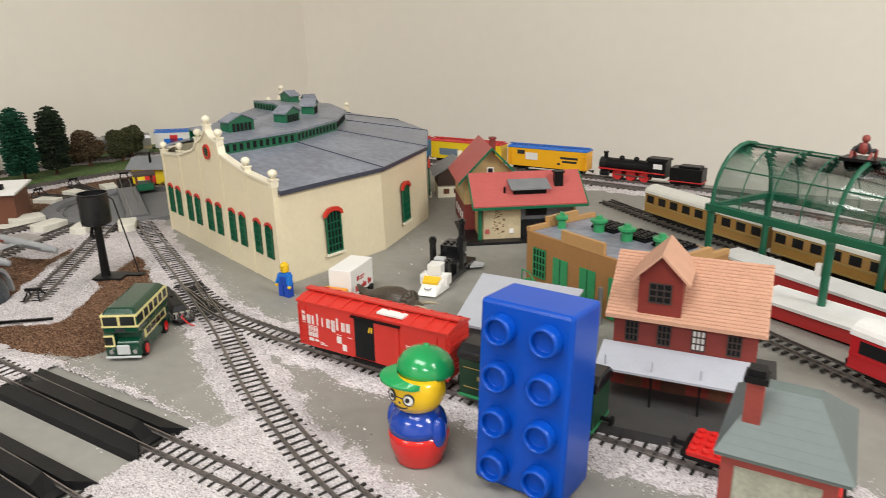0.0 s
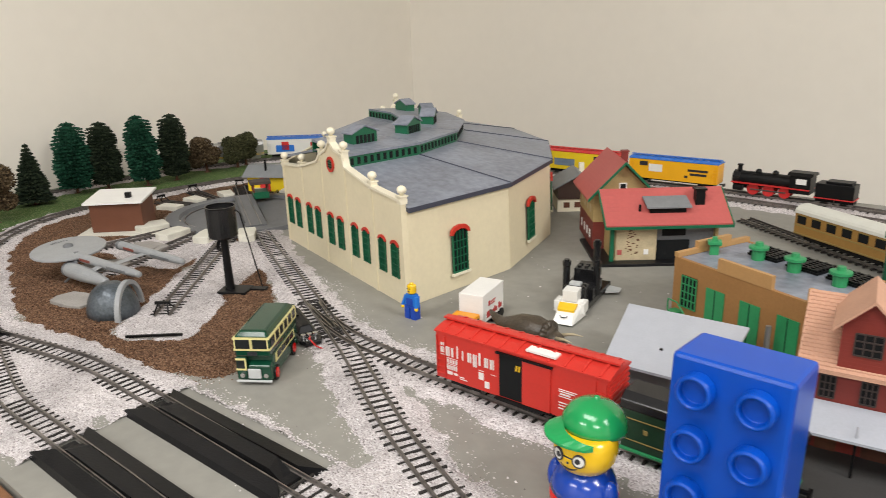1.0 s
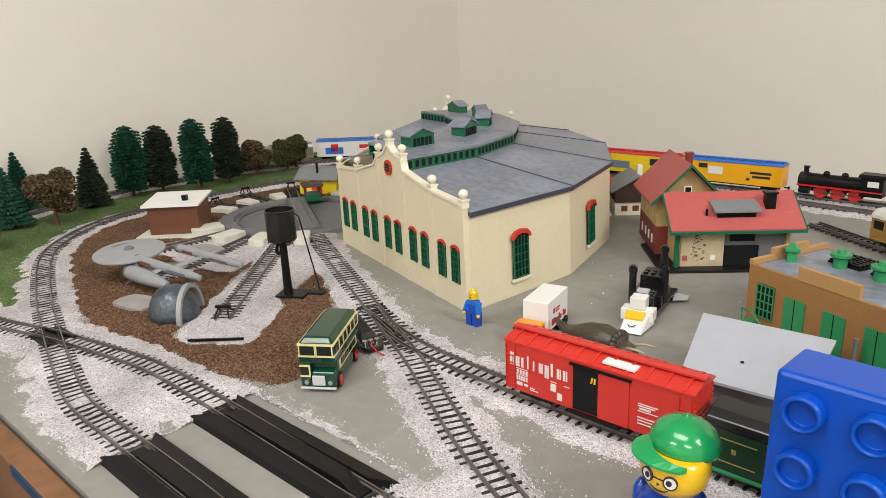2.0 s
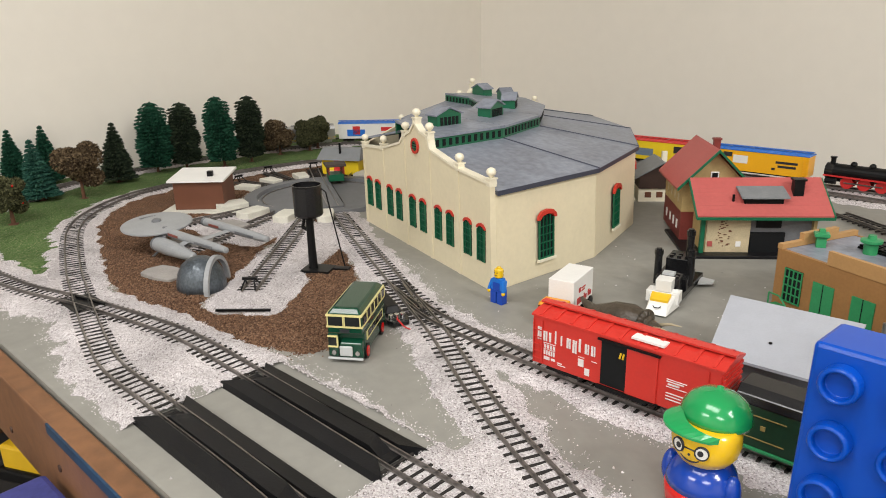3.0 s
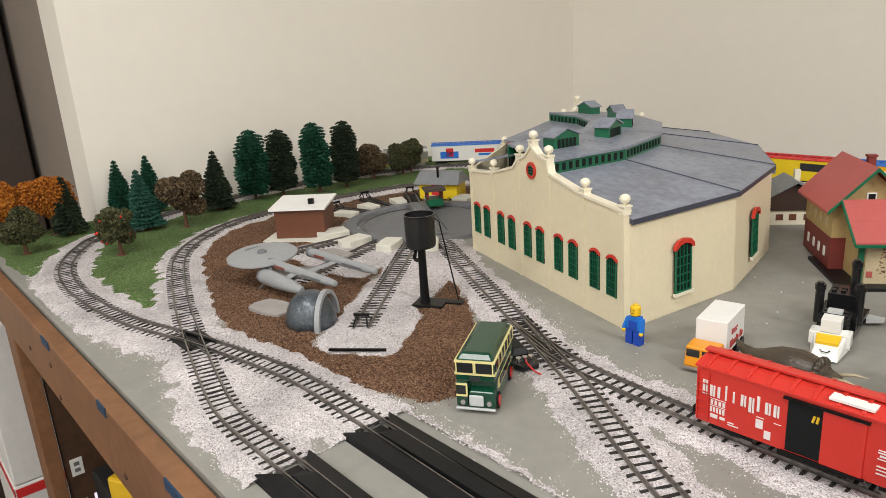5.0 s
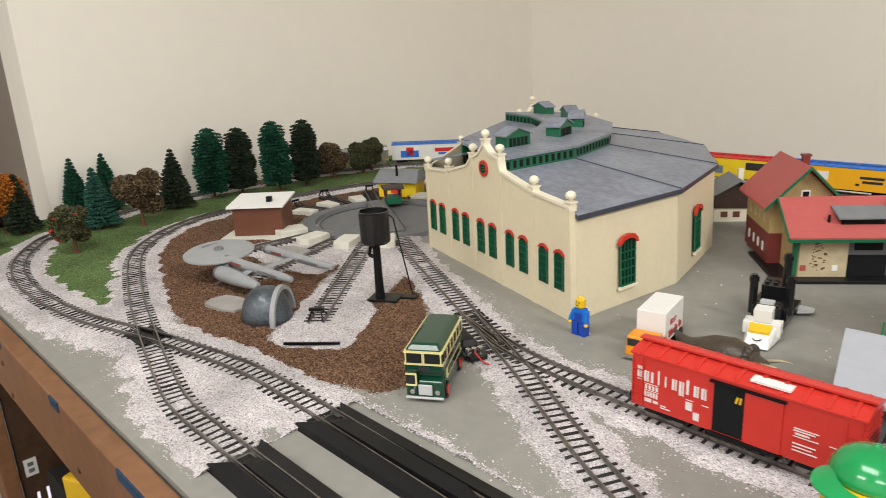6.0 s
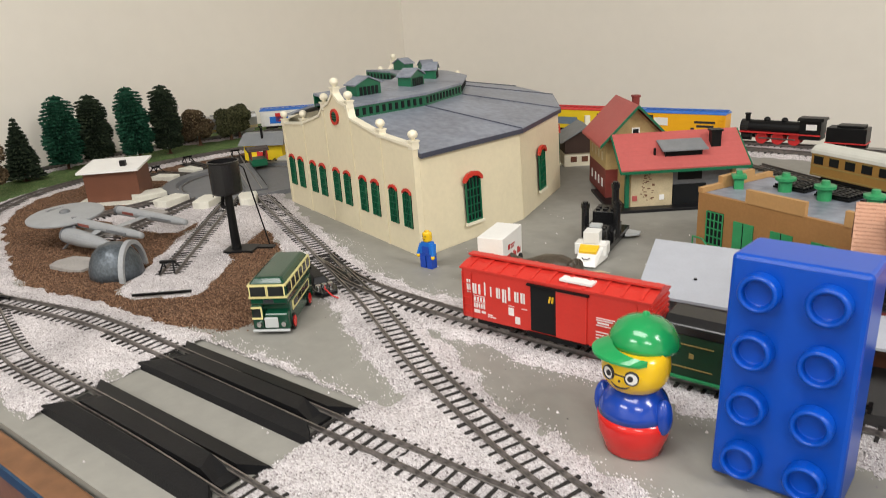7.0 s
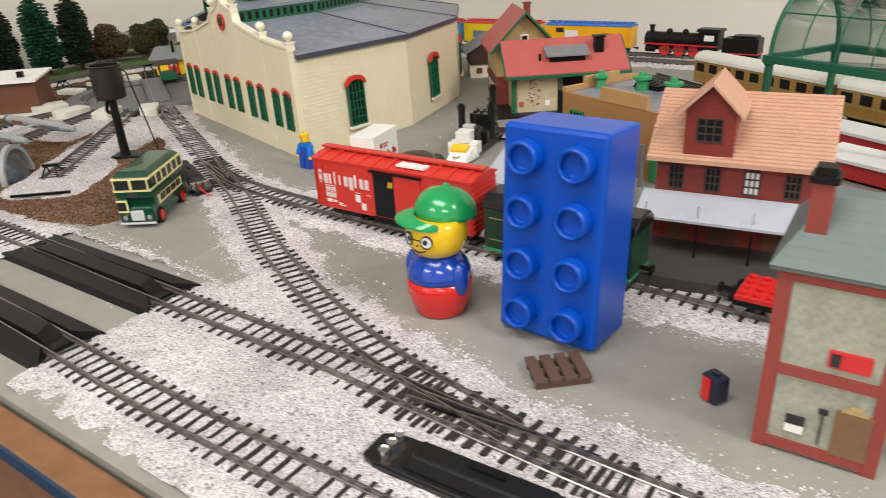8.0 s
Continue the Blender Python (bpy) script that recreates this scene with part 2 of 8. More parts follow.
for px, py, watts in PANELS:
    tr = thing("ceiling_light", "recessed white fluorescent ceiling panel", "ceiling light", pose(px, py, CEIL), "ceiling lights")
    part("frame", MB().box((-0.6, -0.3, -0.02), (0.6, -0.285, -0.001)).box((-0.6, 0.285, -0.02), (0.6, 0.3, -0.001)).box((-0.6, -0.285, -0.02), (-0.585, 0.285, -0.001)).box((0.585, -0.285, -0.02), (0.6, 0.285, -0.001)), WHITEP, tr)
    part("diffuser", MB().box((-0.585, -0.285, -0.012), (0.585, 0.285, -0.002)), WHITEP, tr)

# ---- layout table ----
FRONT, BACK, EAST = 0.193, 1.372, 0.95
table = thing("layout_table", "grey painted plywood train table with a wooden front beam", "table")
part("tabletop", MB().box((LW + 0.004, FRONT, -0.018), (EAST, BACK, 0)), BOARD, table, "grey painted plywood top")
part("front_beam", MB().box((LW + 0.004, FRONT - 0.02, -0.080), (EAST, FRONT - 0.002, -0.003)), WOOD, table, "varnished plywood front beam", bevel=0.002)
BLUE_TAPE = pm("dark_blue_painted_edge", (0.010, 0.040, 0.085), 0.6, var=0.4, scale=20)
for x0, x1 in ((-1.02, -0.985), (-0.80, -0.775), (-0.63, -0.47), (-0.455, -0.24), (-0.225, -0.04)):
    part("edge_strip", MB().box((x0, FRONT - 0.0212, -0.0125), (x1, FRONT - 0.0195, -0.0035)), BLUE_TAPE, table, "worn dark blue paint on the edge")
KNOT = pm("dark_wood_knot", (0.05, 0.02, 0.01), 0.6)
for x, z in ((-1.12, -0.05), (-1.0, -0.035), (-0.985, -0.07), (-0.75, -0.06), (-0.62, -0.04), (-0.5, -0.08)):
    part("knot", MB().lathe([(0.0035, 0), (0.003, 0.0015)], 10, t=pose(x, FRONT - 0.0195, z, 90)), KNOT, table)
for x in (-1.30, 0.1, 0.88):
    part("leg", MB().box((x - 0.03, FRONT - 0.0195, FLOOR), (x + 0.03, FRONT + 0.003, -0.081)), WOOD, table, bevel=0.002)
for x in (-1.56, -0.92, 0.1, 0.88):
    part("leg", MB().box((x, BACK - 0.08, FLOOR), (x + 0.06, BACK - 0.01, -0.018)), WOOD, table, bevel=0.002)
# end panel in a much darker brown than the beam's WOOD
part("end_panel", MB().box((-1.292, FRONT + 0.006, FLOOR), (-1.278, BACK - 0.09, -0.019)), pm("dark_brown_panel", (0.075, 0.036, 0.018), 0.6, var=0.3, scale=9, bump=0.1), table, "dark brown end panel under the top")
part("cross_beam", MB().box((LW + 0.004, FRONT + 0.08, -0.10), (EAST, FRONT + 0.1, -0.018)), WOOD, table)

# ---- track plan ----
LINE_A = [(0.80, 0.72), (0.62, 1.0), (0.35, 1.17), (0.05, 1.262), (-0.185, 1.305), (-0.38, 1.325), (-0.6, 1.328), (-0.85, 1.325), (-1.1, 1.305), (-1.3, 1.245), (-1.45, 1.12), (-1.525, 0.93), (-1.54, 0.72), (-1.515, 0.53),
          (-1.432, 0.359), (-1.363, 0.301), (-1.265, 0.258), (-1.149, 0.241), (-1.038, 0.243), (-0.946, 0.256), (-0.848, 0.283), (-0.72, 0.309), (-0.65, 0.315), (-0.573, 0.314), (-0.47, 0.312), (-0.37, 0.310), (-0.225, 0.308), (-0.118, 0.302), (0.02, 0.299), (0.45, 0.30)]
LINE_B = [(0.60, 0.78), (0.50, 0.95), (0.30, 1.09), (0.03, 1.19), (-0.185, 1.245), (-0.38, 1.272), (-0.6, 1.275), (-0.85, 1.26), (-1.05, 1.21), (-1.2, 1.12), (-1.29, 0.98), (-1.333, 0.82), (-1.342, 0.68), (-1.318, 0.55),
          (-1.25, 0.452), (-1.161, 0.388), (-0.995, 0.326), (-0.848, 0.283), (-0.743, 0.256), (-0.668, 0.241), (-0.58, 0.2395), (-0.47, 0.239), (-0.375, 0.236), (-0.271, 0.232), (-0.165, 0.232), (0.45, 0.236)]
LINE_C = [(-0.921, 0.694), (-0.794, 0.628), (-0.67, 0.565), (-0.566, 0.511), (-0.497, 0.475), (-0.435, 0.438), (-0.370, 0.400), (-0.304, 0.368), (-0.244, 0.342), (-0.196, 0.326), (-0.151, 0.315), (-0.105, 0.306)]
LINE_E = [(-0.60, 0.5285), (-0.566, 0.513), (-0.519, 0.499), (-0.463, 0.492), (-0.40, 0.488), (-0.317, 0.486), (-0.21, 0.484), (-0.1, 0.482), (0.0, 0.478), (0.2, 0.47), (0.45, 0.46)]
TT = Vector((-1.045, 0.765, 0))
TR = 0.128


def spoke(deg, r0, r1):
    d = Vector((math.cos(radians(deg)), math.sin(radians(deg)), 0))
    return [tuple((TT + d * (r0 + (r1 - r0) * i / 3))[:2]) for i in range(4)]


SPURS = [spoke(-48.2, TR + 0.006, 0.464), spoke(-70, TR + 0.006, 0.33), spoke(-93, TR + 0.006, 0.30), spoke(127, TR + 0.006, 0.19), spoke(148, TR + 0.006, 0.24), spoke(170, TR + 0.006, 0.25), spoke(192, TR + 0.006, 0.22)]
PLAN = {n: np.array([tuple(p[:2]) for p in spline(l, 0.006)]) for n, l in (("A", LINE_A), ("B", LINE_B), ("C", LINE_C), ("E", LINE_E))}
for i, l in enumerate(SPURS):
    PLAN["S%d" % i] = np.array([tuple(p[:2]) for p in spline(l, 0.006)])


def near(name, xy):
    d = np.full(len(xy), 9.0)
    for q in PLAN[name]:
        d = np.minimum(d, (xy[:, 0] - q[0]) ** 2 + (xy[:, 1] - q[1]) ** 2)
    return np.sqrt(d)


def inside(poly, xy):
    """Signed depth of points in a closed outline, positive within."""
    p = np.array(poly)
    hit = np.zeros(len(xy), bool)
    d = np.full(len(xy), 9.0)
    for a, b in zip(p, np.roll(p, -1, 0)):
        cross = ((a[1] > xy[:, 1]) != (b[1] > xy[:, 1])) & (xy[:, 0] < (b[0] - a[0]) * (xy[:, 1] - a[1]) / (b[1] - a[1] + 1e-12) + a[0])
        hit ^= cross
        ab = b - a
        u = np.clip(((xy - a) @ ab) / (ab @ ab), 0, 1)
        d = np.minimum(d, np.hypot(*(xy - a - u[:, None] * ab).T))
    return np.where(hit, d, -d)


def wavy(xy, scale, seed):
    """Smooth random field from summed waves, about -1 to 1."""
    r = np.random.RandomState(seed)
    out = np.zeros(len(xy))
    for k in range(14):
        a, ph, f = r.rand() * 6.283, r.rand() * 6.283, scale * (0.6 + 1.8 * r.rand())
        out += np.sin((xy[:, 0] * math.cos(a) + xy[:, 1] * math.sin(a)) * f + ph)
    return out / 5


SOIL_POLY = [(-1.278, 0.502), (-1.172, 0.425), (-0.968, 0.349), (-0.86, 0.326), (-0.776, 0.331), (-0.682, 0.34), (-0.616, 0.35), (-0.57, 0.365), (-0.562, 0.40), (-0.60, 0.455), (-0.683, 0.534), (-0.804, 0.607), (-0.90, 0.655), (-0.95, 0.70), (-1.0, 0.95), (-1.18, 1.06), (-1.27, 0.95), (-1.30, 0.8), (-1.31, 0.62)]
GRASS_POLY = [(LW + 0.006, FRONT + 0.004), (-1.33, 0.206), (-1.2, 0.225), (-1.02, 0.277), (-0.985, 0.297), (-1.16, 0.39), (-1.25, 0.455), (-1.32, 0.55), (-1.345, 0.68), (-1.335, 0.82), (-1.29, 0.98), (-1.2, 1.12), (-1.05, 1.215), (-1.1, 1.30), (-1.3, 1.30), (LW + 0.006, 1.30)]
FILLS = [[(-0.83, 0.275), (-0.70, 0.30), (-0.60, 0.305), (-0.575, 0.29), (-0.60, 0.26), (-0.72, 0.26)],
         [(-0.385, 0.21), (-0.385, 0.30), (-0.30, 0.32), (-0.12, 0.305), (0.4, 0.30), (0.4, 0.205)],
         [(-0.365, 0.325), (-0.355, 0.395), (-0.26, 0.35), (-0.15, 0.31), (-0.25, 0.305)],
         [(-0.75, 0.368), (-0.712, 0.366), (-0.668, 0.404), (-0.69, 0.45), (-0.736, 0.50), (-0.80, 0.60), (-0.90, 0.66), (-0.94, 0.63), (-0.87, 0.53), (-0.80, 0.44)],
         [(-0.96, 0.50), (-0.88, 0.52), (-0.93, 0.64), (-1.06, 0.64), (-1.10, 0.52)]]


def ballast_depth(xy):
    d = np.full(len(xy), -1.0)
    for n, w in (("A", 0.040), ("B", 0.036), ("C", 0.031), ("E", 0.034)):
        wd = np.full(len(xy), w)
        if n == "A":
            wd = np.where((xy[:, 0] < -0.86) & (xy[:, 0] > -1.5) & (xy[:, 1] < 0.5), 0.043, wd)
        d = np.maximum(d, wd - near(n, xy))
    for i in range(3):
        d = np.maximum(d, 0.024 - near("S%d" % i, xy))
    for f in FILLS:
        d = np.maximum(d, inside(f, xy) + 0.004)
    d = d + 0.006 * wavy(xy, 60, 3) + 0.004 * wavy(xy, 190, 4)
    road = (xy[:, 0] > -0.567) & (xy[:, 0] < -0.379) & (xy[:, 1] > 0.195) & (xy[:, 1] < 0.345)
    return np.where(road, -1, d)


def pit_gap(xy):
    return np.hypot(xy[:, 0] - TT.x, xy[:, 1] - TT.y) - (TR + 0.02)


def soil_depth(xy):
    d = inside(SOIL_POLY, xy) + 0.006 * wavy(xy, 70, 8)
    for f in FILLS[3:]:
        d = np.minimum(d, -inside(f, xy) + 0.004 * wavy(xy, 90, 9))
    return np.minimum(d, pit_gap(xy))


def grass_depth(xy):
    return inside(GRASS_POLY, xy) + 0.004 * wavy(xy, 80, 12)


def sheet(name, depth, x0, x1, y0, y1, step, top, slope, rough, seed, mat, label, cat):
    """A thin, uneven layer that runs out into the board at its edge."""
    nx, ny = int((x1 - x0) / step), int((y1 - y0) / step)
    gx, gy = np.meshgrid(np.linspace(x0, x1, nx), np.linspace(y0, y1, ny))
    xy = np.stack([gx.ravel(), gy.ravel()], 1)
    d = depth(xy)
    r = np.random.RandomState(seed)
    z = np.minimum(d * slope, top) + rough * (r.rand(len(d)) - 0.5) * (d > 0) + rough * 0.8 * wavy(xy, 120, seed)
    z = np.where(d < 0, np.minimum(z, -0.0006), z)
    ok = (d > -0.006).reshape(ny, nx)
    cell = ok[:-1, :-1] & ok[1:, :-1] & ok[:-1, 1:] & ok[1:, 1:]
    idx = np.arange(nx * ny).reshape(ny, nx)
    faces = np.stack([idx[:-1, :-1][cell], idx[:-1, 1:][cell], idx[1:, 1:][cell], idx[1:, :-1][cell]], 1)
    used = np.unique(faces)
    back = np.full(nx * ny, -1)
    back[used] = np.arange(len(used))
    me = bpy.data.meshes.new(name)
    me.from_pydata(np.column_stack([xy[used], np.maximum(z[used], -0.004)]).tolist(), [], back[faces].tolist())
    me.materials.append(mat)
    me.polygons.foreach_set("use_smooth", [True] * len(me.polygons))
    ob = new(name, me)
    return tagged(ob, label, cat, kind="structure")


def scatter(name, depth, x0, x1, y0, y1, count, size, lift, seed, mat, label, cat):
    """Loose grains, too many to count, as one mesh."""
    r = np.random.RandomState(seed)
    xy = np.stack([x0 + (x1 - x0) * r.rand(count), y0 + (y1 - y0) * r.rand(count)], 1)
    d = depth(xy)
    keep = d > -0.016 * r.rand(count) ** 4
    xy, d = xy[keep], d[keep]
    n = len(xy)
    base = np.array([(1, 0, -0.4), (0, 1, -0.4), (-1, 0, -0.4), (0, -1, -0.4), (0, 0, 0.8)], float)
    tri = np.array([(0, 1, 4), (1, 2, 4), (2, 3, 4), (3, 0, 4)])
    s = size * (0.5 + r.rand(n) ** 2 * 1.2)
    a = r.rand(n) * 6.283
    v = base[None] * (0.7 + 0.6 * r.rand(n, 5, 1)) * s[:, None, None]
    x = v[:, :, 0] * np.cos(a)[:, None] - v[:, :, 1] * np.sin(a)[:, None] + xy[:, 0:1]
    y = v[:, :, 0] * np.sin(a)[:, None] + v[:, :, 1] * np.cos(a)[:, None] + xy[:, 1:2]
    z = v[:, :, 2] + (np.clip(d * 0.25, 0, lift) + s * 0.3)[:, None]
    verts = np.stack([x, y, z], 2).reshape(-1, 3)
    faces = (tri[None] + (np.arange(n) * 5)[:, None, None]).reshape(-1, 3)
    me = bpy.data.meshes.new(name)
    me.from_pydata(verts.tolist(), [], faces.tolist())
    me.materials.append(mat)
    return tagged(new(name, me), label, cat, kind="stuff")


sheet("grass_ground", grass_depth, LW + 0.006, -0.95, FRONT, 1.31, 0.006, 0.0016, 0.3, 0.0008, 21, GRASS, "worn green scenic turf under the model trees", "grass")
sheet("soil_ground", soil_depth, -1.34, -0.54, 0.30, 1.08, 0.005, 0.0026, 0.22, 0.0011, 22, SOIL, "rough brown scenic gravel inside the track curve", "gravel")
sheet("ballast_bed", ballast_depth, LW + 0.01, EAST - 0.1, FRONT + 0.006, BACK - 0.008, 0.004, 0.0034, 0.25, 0.0008, 23, BALLAST, "pale pinkish white track ballast spread unevenly", "ballast")
scatter("ballast_grains", ballast_depth, -1.50, 0.10, FRONT + 0.008, 0.62, 300000, 0.00052, 0.0026, 31, GRAIN_W, "loose white ballast grains strewn round the tracks", "ballast")
scatter("soil_grains", soil_depth, -1.31, -0.54, 0.31, 0.70, 120000, 0.00068, 0.0026, 32, GRAIN_B, "loose brown scenic grit", "gravel")


def sparse(xy):
    return np.where((xy[:, 0] > -1.0) & (soil_depth(xy) < 0) & (pit_gap(xy) > 0.05), 0.004, -1)


scatter("stray_grains", sparse, -0.95, 0.10, FRONT + 0.008, 0.85, 600, 0.0008, 0.0, 33, GRAIN_W, "a few stray ballast grains on the grey board", "ballast")

# ---- track ----
TIE_MESH = MB().box((-0.00115, -0.0150, 0.0), (0.00115, 0.0150, 0.0022)).mesh("tie", [TIE])
GAUGE = 0.00825
RAIL_TOP = 0.0074


def rail_mesh(line, off, z0=0.0038):
    """A rail: a narrow bar with a wider foot, following the line sideways by off."""
    mb = MB()
    prof = [(-0.0011, 0), (0.0011, 0), (0.0011, 0.0005), (0.0004, 0.0009), (0.00052, RAIL_TOP - z0), (-0.00052, RAIL_TOP - z0), (-0.0004, 0.0009), (-0.0011, 0.0005)]
    n = len(prof)
    vs, fs = [], []
    for i, p in enumerate(line):
        d = (line[min(i + 1, len(line) - 1)] - line[max(i - 1, 0)]).normalized()
        s = Vector((-d.y, d.x, 0))
        vs += [tuple(p + s * (off + a) + Vector((0, 0, z0 + b))) for a, b in prof]
    for i in range(len(line) - 1):
        fs += [(i * n + j, i * n + (j + 1) % n, (i + 1) * n + (j + 1) % n, (i + 1) * n + j) for j in range(n)]
    fs += [tuple(range(n)), tuple(range((len(line) - 1) * n, len(line) * n))[::-1]]
    return mb.add(vs, fs)


def track(label, pts, tie_gap=0.0072, skip=()):
    line = [p for p in spline(pts, 0.006)]
    tr = thing("track", label, "railway track")
    tr["kind"] = "structure"
    for off in (-GAUGE, GAUGE):
        part("rail", rail_mesh(line, off), STEEL, tr, "worn nickel rail")
    ties = spline(pts, tie_gap)
    for i, p in enumerate(ties):
        if any(x0 < p.x < x1 and y0 < p.y < y1 for x0, x1, y0, y1 in skip):
            continue
        d = ties[min(i + 1, len(ties) - 1)] - ties[max(i - 1, 0)]
        ob = new("tie", TIE_MESH)
        ob.parent = tr
        ob.matrix_basis = pose(p.x, p.y, 0.0018, 0, 0, math.degrees(math.atan2(d.y, d.x)) + random.uniform(-1.2, 1.2))
    return tr


ROAD = [(-0.566, -0.380, 0.19, 0.35)]
track("outer main line curving round the wooded corner", LINE_A[10:19], 0.0092)
track("outer main line along the back edge of the board", LINE_A[:11], 0.0105)
track("main line with crossing and road, along the front of the board", LINE_A[18:], 0.0090, ROAD)
track("inner line curving past the turntable", LINE_B[9:18], 0.0092)
track("inner line along the back of the board", LINE_B[:10], 0.0105)
track("inner line along the front edge of the board", LINE_B[17:], 0.0090, ROAD)
track("yard line from the turntable to the front junction", LINE_C, 0.0090)
track("siding under the red boxcar", LINE_E, 0.0090, [(-0.61, -0.57, 0.5, 0.54)])
for l in SPURS:
    track("short black turntable spur", l, 0.0085)

# dark moulded frames of the crossing, the turnouts and their guard rails
cross = thing("rail_crossing", "black moulded diamond crossing between two curved tracks", "rail crossing", pose(-0.848, 0.283, 0))
part("frame", MB().box((-0.022, -0.0165, 0.002), (0.022, 0.0165, 0.0045), t=pose(0, 0, 0, 0, 0, 0)), BLACK, cross, bevel=0.0006)
for a in (13.0, -14.5):
    for o in (-0.0058, 0.0058):
        part("guard_rail", MB().box((-0.03, o - 0.0006, 0.0045), (0.03, o + 0.0006, 0.0068), t=pose(0, 0, 0, 0, 0, a)), BLACK, cross)


def turnout(x, y, deg, length, label):
    t = thing("turnout", label, "railway turnout", pose(x, y, 0, 0, 0, deg))
    n = int(length / 0.009)
    for i in range(n):
        u = i / (n - 1)
        x0 = -length / 2 + u * length
        part("long_tie", MB().box((x0 - 0.0014, -0.0155 - 0.004 * u, 0.0018), (x0 + 0.0014, 0.0155 + 0.009 * u, 0.0041)), TIE, t)
    part("frog", MB().prism([(0.0, -0.003), (length * 0.3, -0.007), (length * 0.3, 0.007), (0.0, 0.003)], 0.0041, 0.0058), BLACK, t)
    for o, a in ((-0.0035, 4), (0.0045, -3), (0.0, 8)):
        part("point_blade", MB().box((-length * 0.4, o - 0.0006, 0.0034), (length * 0.4, o + 0.0006, 0.0069), t=pose(0, 0, 0, 0, 0, a)), STEEL, t)
    return t


turnout(-0.585, 0.520, -26, 0.10, "black plastic turnout where the siding leaves the yard line")
turnout(-0.115, 0.306, 176, 0.13, "black plastic turnout joining the yard line to the main line")


def point_motor(m, label):
    """A black switch machine: a low rounded case with a raised cover and three terminal screws."""
    t = thing("switch_machine", label, "switch machine", m)
    part("base", MB().prism([(-0.008, -0.009), (0.0, -0.012), (0.085, -0.012), (0.095, -0.006), (0.095, 0.006), (0.085, 0.011), (0.0, 0.011), (-0.008, 0.007)], 0, 0.005), BLACK_SHINY, t, bevel=0.0012)
    part("cover", MB().hull([(0.014, -0.009, 0.005), (0.088, -0.009, 0.005), (0.088, 0.008, 0.005), (0.014, 0.008, 0.005)], [(0.018, -0.006, 0.012), (0.084, -0.006, 0.012), (0.084, 0.005, 0.012), (0.018, 0.005, 0.012)]), CHARCOAL, t, bevel=0.001)
    part("lever", MB().box((0.045, -0.0012, 0.012), (0.062, 0.0012, 0.0138)), BLACK, t)
    for i, (x, y) in enumerate(((0.003, -0.006), (0.003, 0.0), (0.003, 0.006))):
        s = part("terminal_screw", MB().lathe([(0.0027, 0.005), (0.0027, 0.0092), (0.0018, 0.0086)], 12, t=pose(x, y, 0)), CHROME, t, "small chrome terminal screw", smooth=False)
    return t


point_motor(pose(-0.150, 0.2655, 0.0022, 0, 0, 2), "black switch machine beside the front turnout")
point_motor(pose(-0.548, 0.470, 0.0022, 0, 0, 155), "black switch machine beside the yard turnout")
WIRE_R = pm("red_wire", (0.5, 0.02, 0.02), 0.4)
wire = MB().tube([(-0.548, 0.47, 0.009), (-0.540, 0.462, 0.012), (-0.532, 0.463, 0.006), (-0.528, 0.468, 0.002)], 0.0008, 6)
single("wire", wire, WIRE_R, "short red wire from the switch machine", "wire")


# ---- roadways over the tracks ----
def roadway(y, label):
    t = thing("rerailer_crossing", label, "level crossing", pose(-0.4735, y, 0), "level crossings")
    L = 0.0905
    for y0, y1, name in ((-0.0235, -0.0098, "outer_ramp"), (0.0098, 0.0235, "outer_ramp")):
        lo, hi = (y0, y1) if y0 < 0 else (y1, y0)
        part(name, MB().hull([(-L - 0.014, lo, 0.0), (L + 0.014, lo, 0.0), (L - 0.006, hi, 0.0), (-L + 0.006, hi, 0.0)], [(-L - 0.008, lo + 0.0022, 0.0048), (L + 0.008, lo + 0.0022, 0.0048), (L - 0.008, hi, 0.0070), (-L + 0.008, hi, 0.0070)]) if lo < 0 else
             MB().hull([(-L + 0.006, hi, 0.0), (L - 0.006, hi, 0.0), (L + 0.014, lo, 0.0), (-L - 0.014, lo, 0.0)], [(-L + 0.008, hi, 0.0070), (L - 0.008, hi, 0.0070), (L + 0.008, lo - 0.0022, 0.0048), (-L - 0.008, lo - 0.0022, 0.0048)]), CHARCOAL, t)
    part("centre_plate", MB().hull([(-L + 0.002, -0.0066, 0.001), (L - 0.002, -0.0066, 0.001), (L - 0.002, 0.0066, 0.001), (-L + 0.002, 0.0066, 0.001)], [(-L + 0.02, -0.0064, 0.0092), (L - 0.02, -0.0064, 0.0092), (L - 0.028, 0.0064, 0.0092), (-L + 0.028, 0.0064, 0.0092)]), CHARCOAL, t)
    for x in (-L + 0.002, L - 0.032):
        part("end_plate", MB().box((x, -0.0064, 0.001), (x + 0.03, 0.0064, 0.0036)), CHARCOAL, t)
    for x in (-0.06, 0.005, 0.062):
        part("dimple", MB().lathe([(0.0008, 0.0092), (0.0006, 0.008)], 8, t=pose(x, -0.004, 0)), BLACK, t)
    return t


roadway(0.3125, "black plastic rerailing road crossing over the main line")
roadway(0.2385, "black plastic rerailing road crossing near the board's edge")

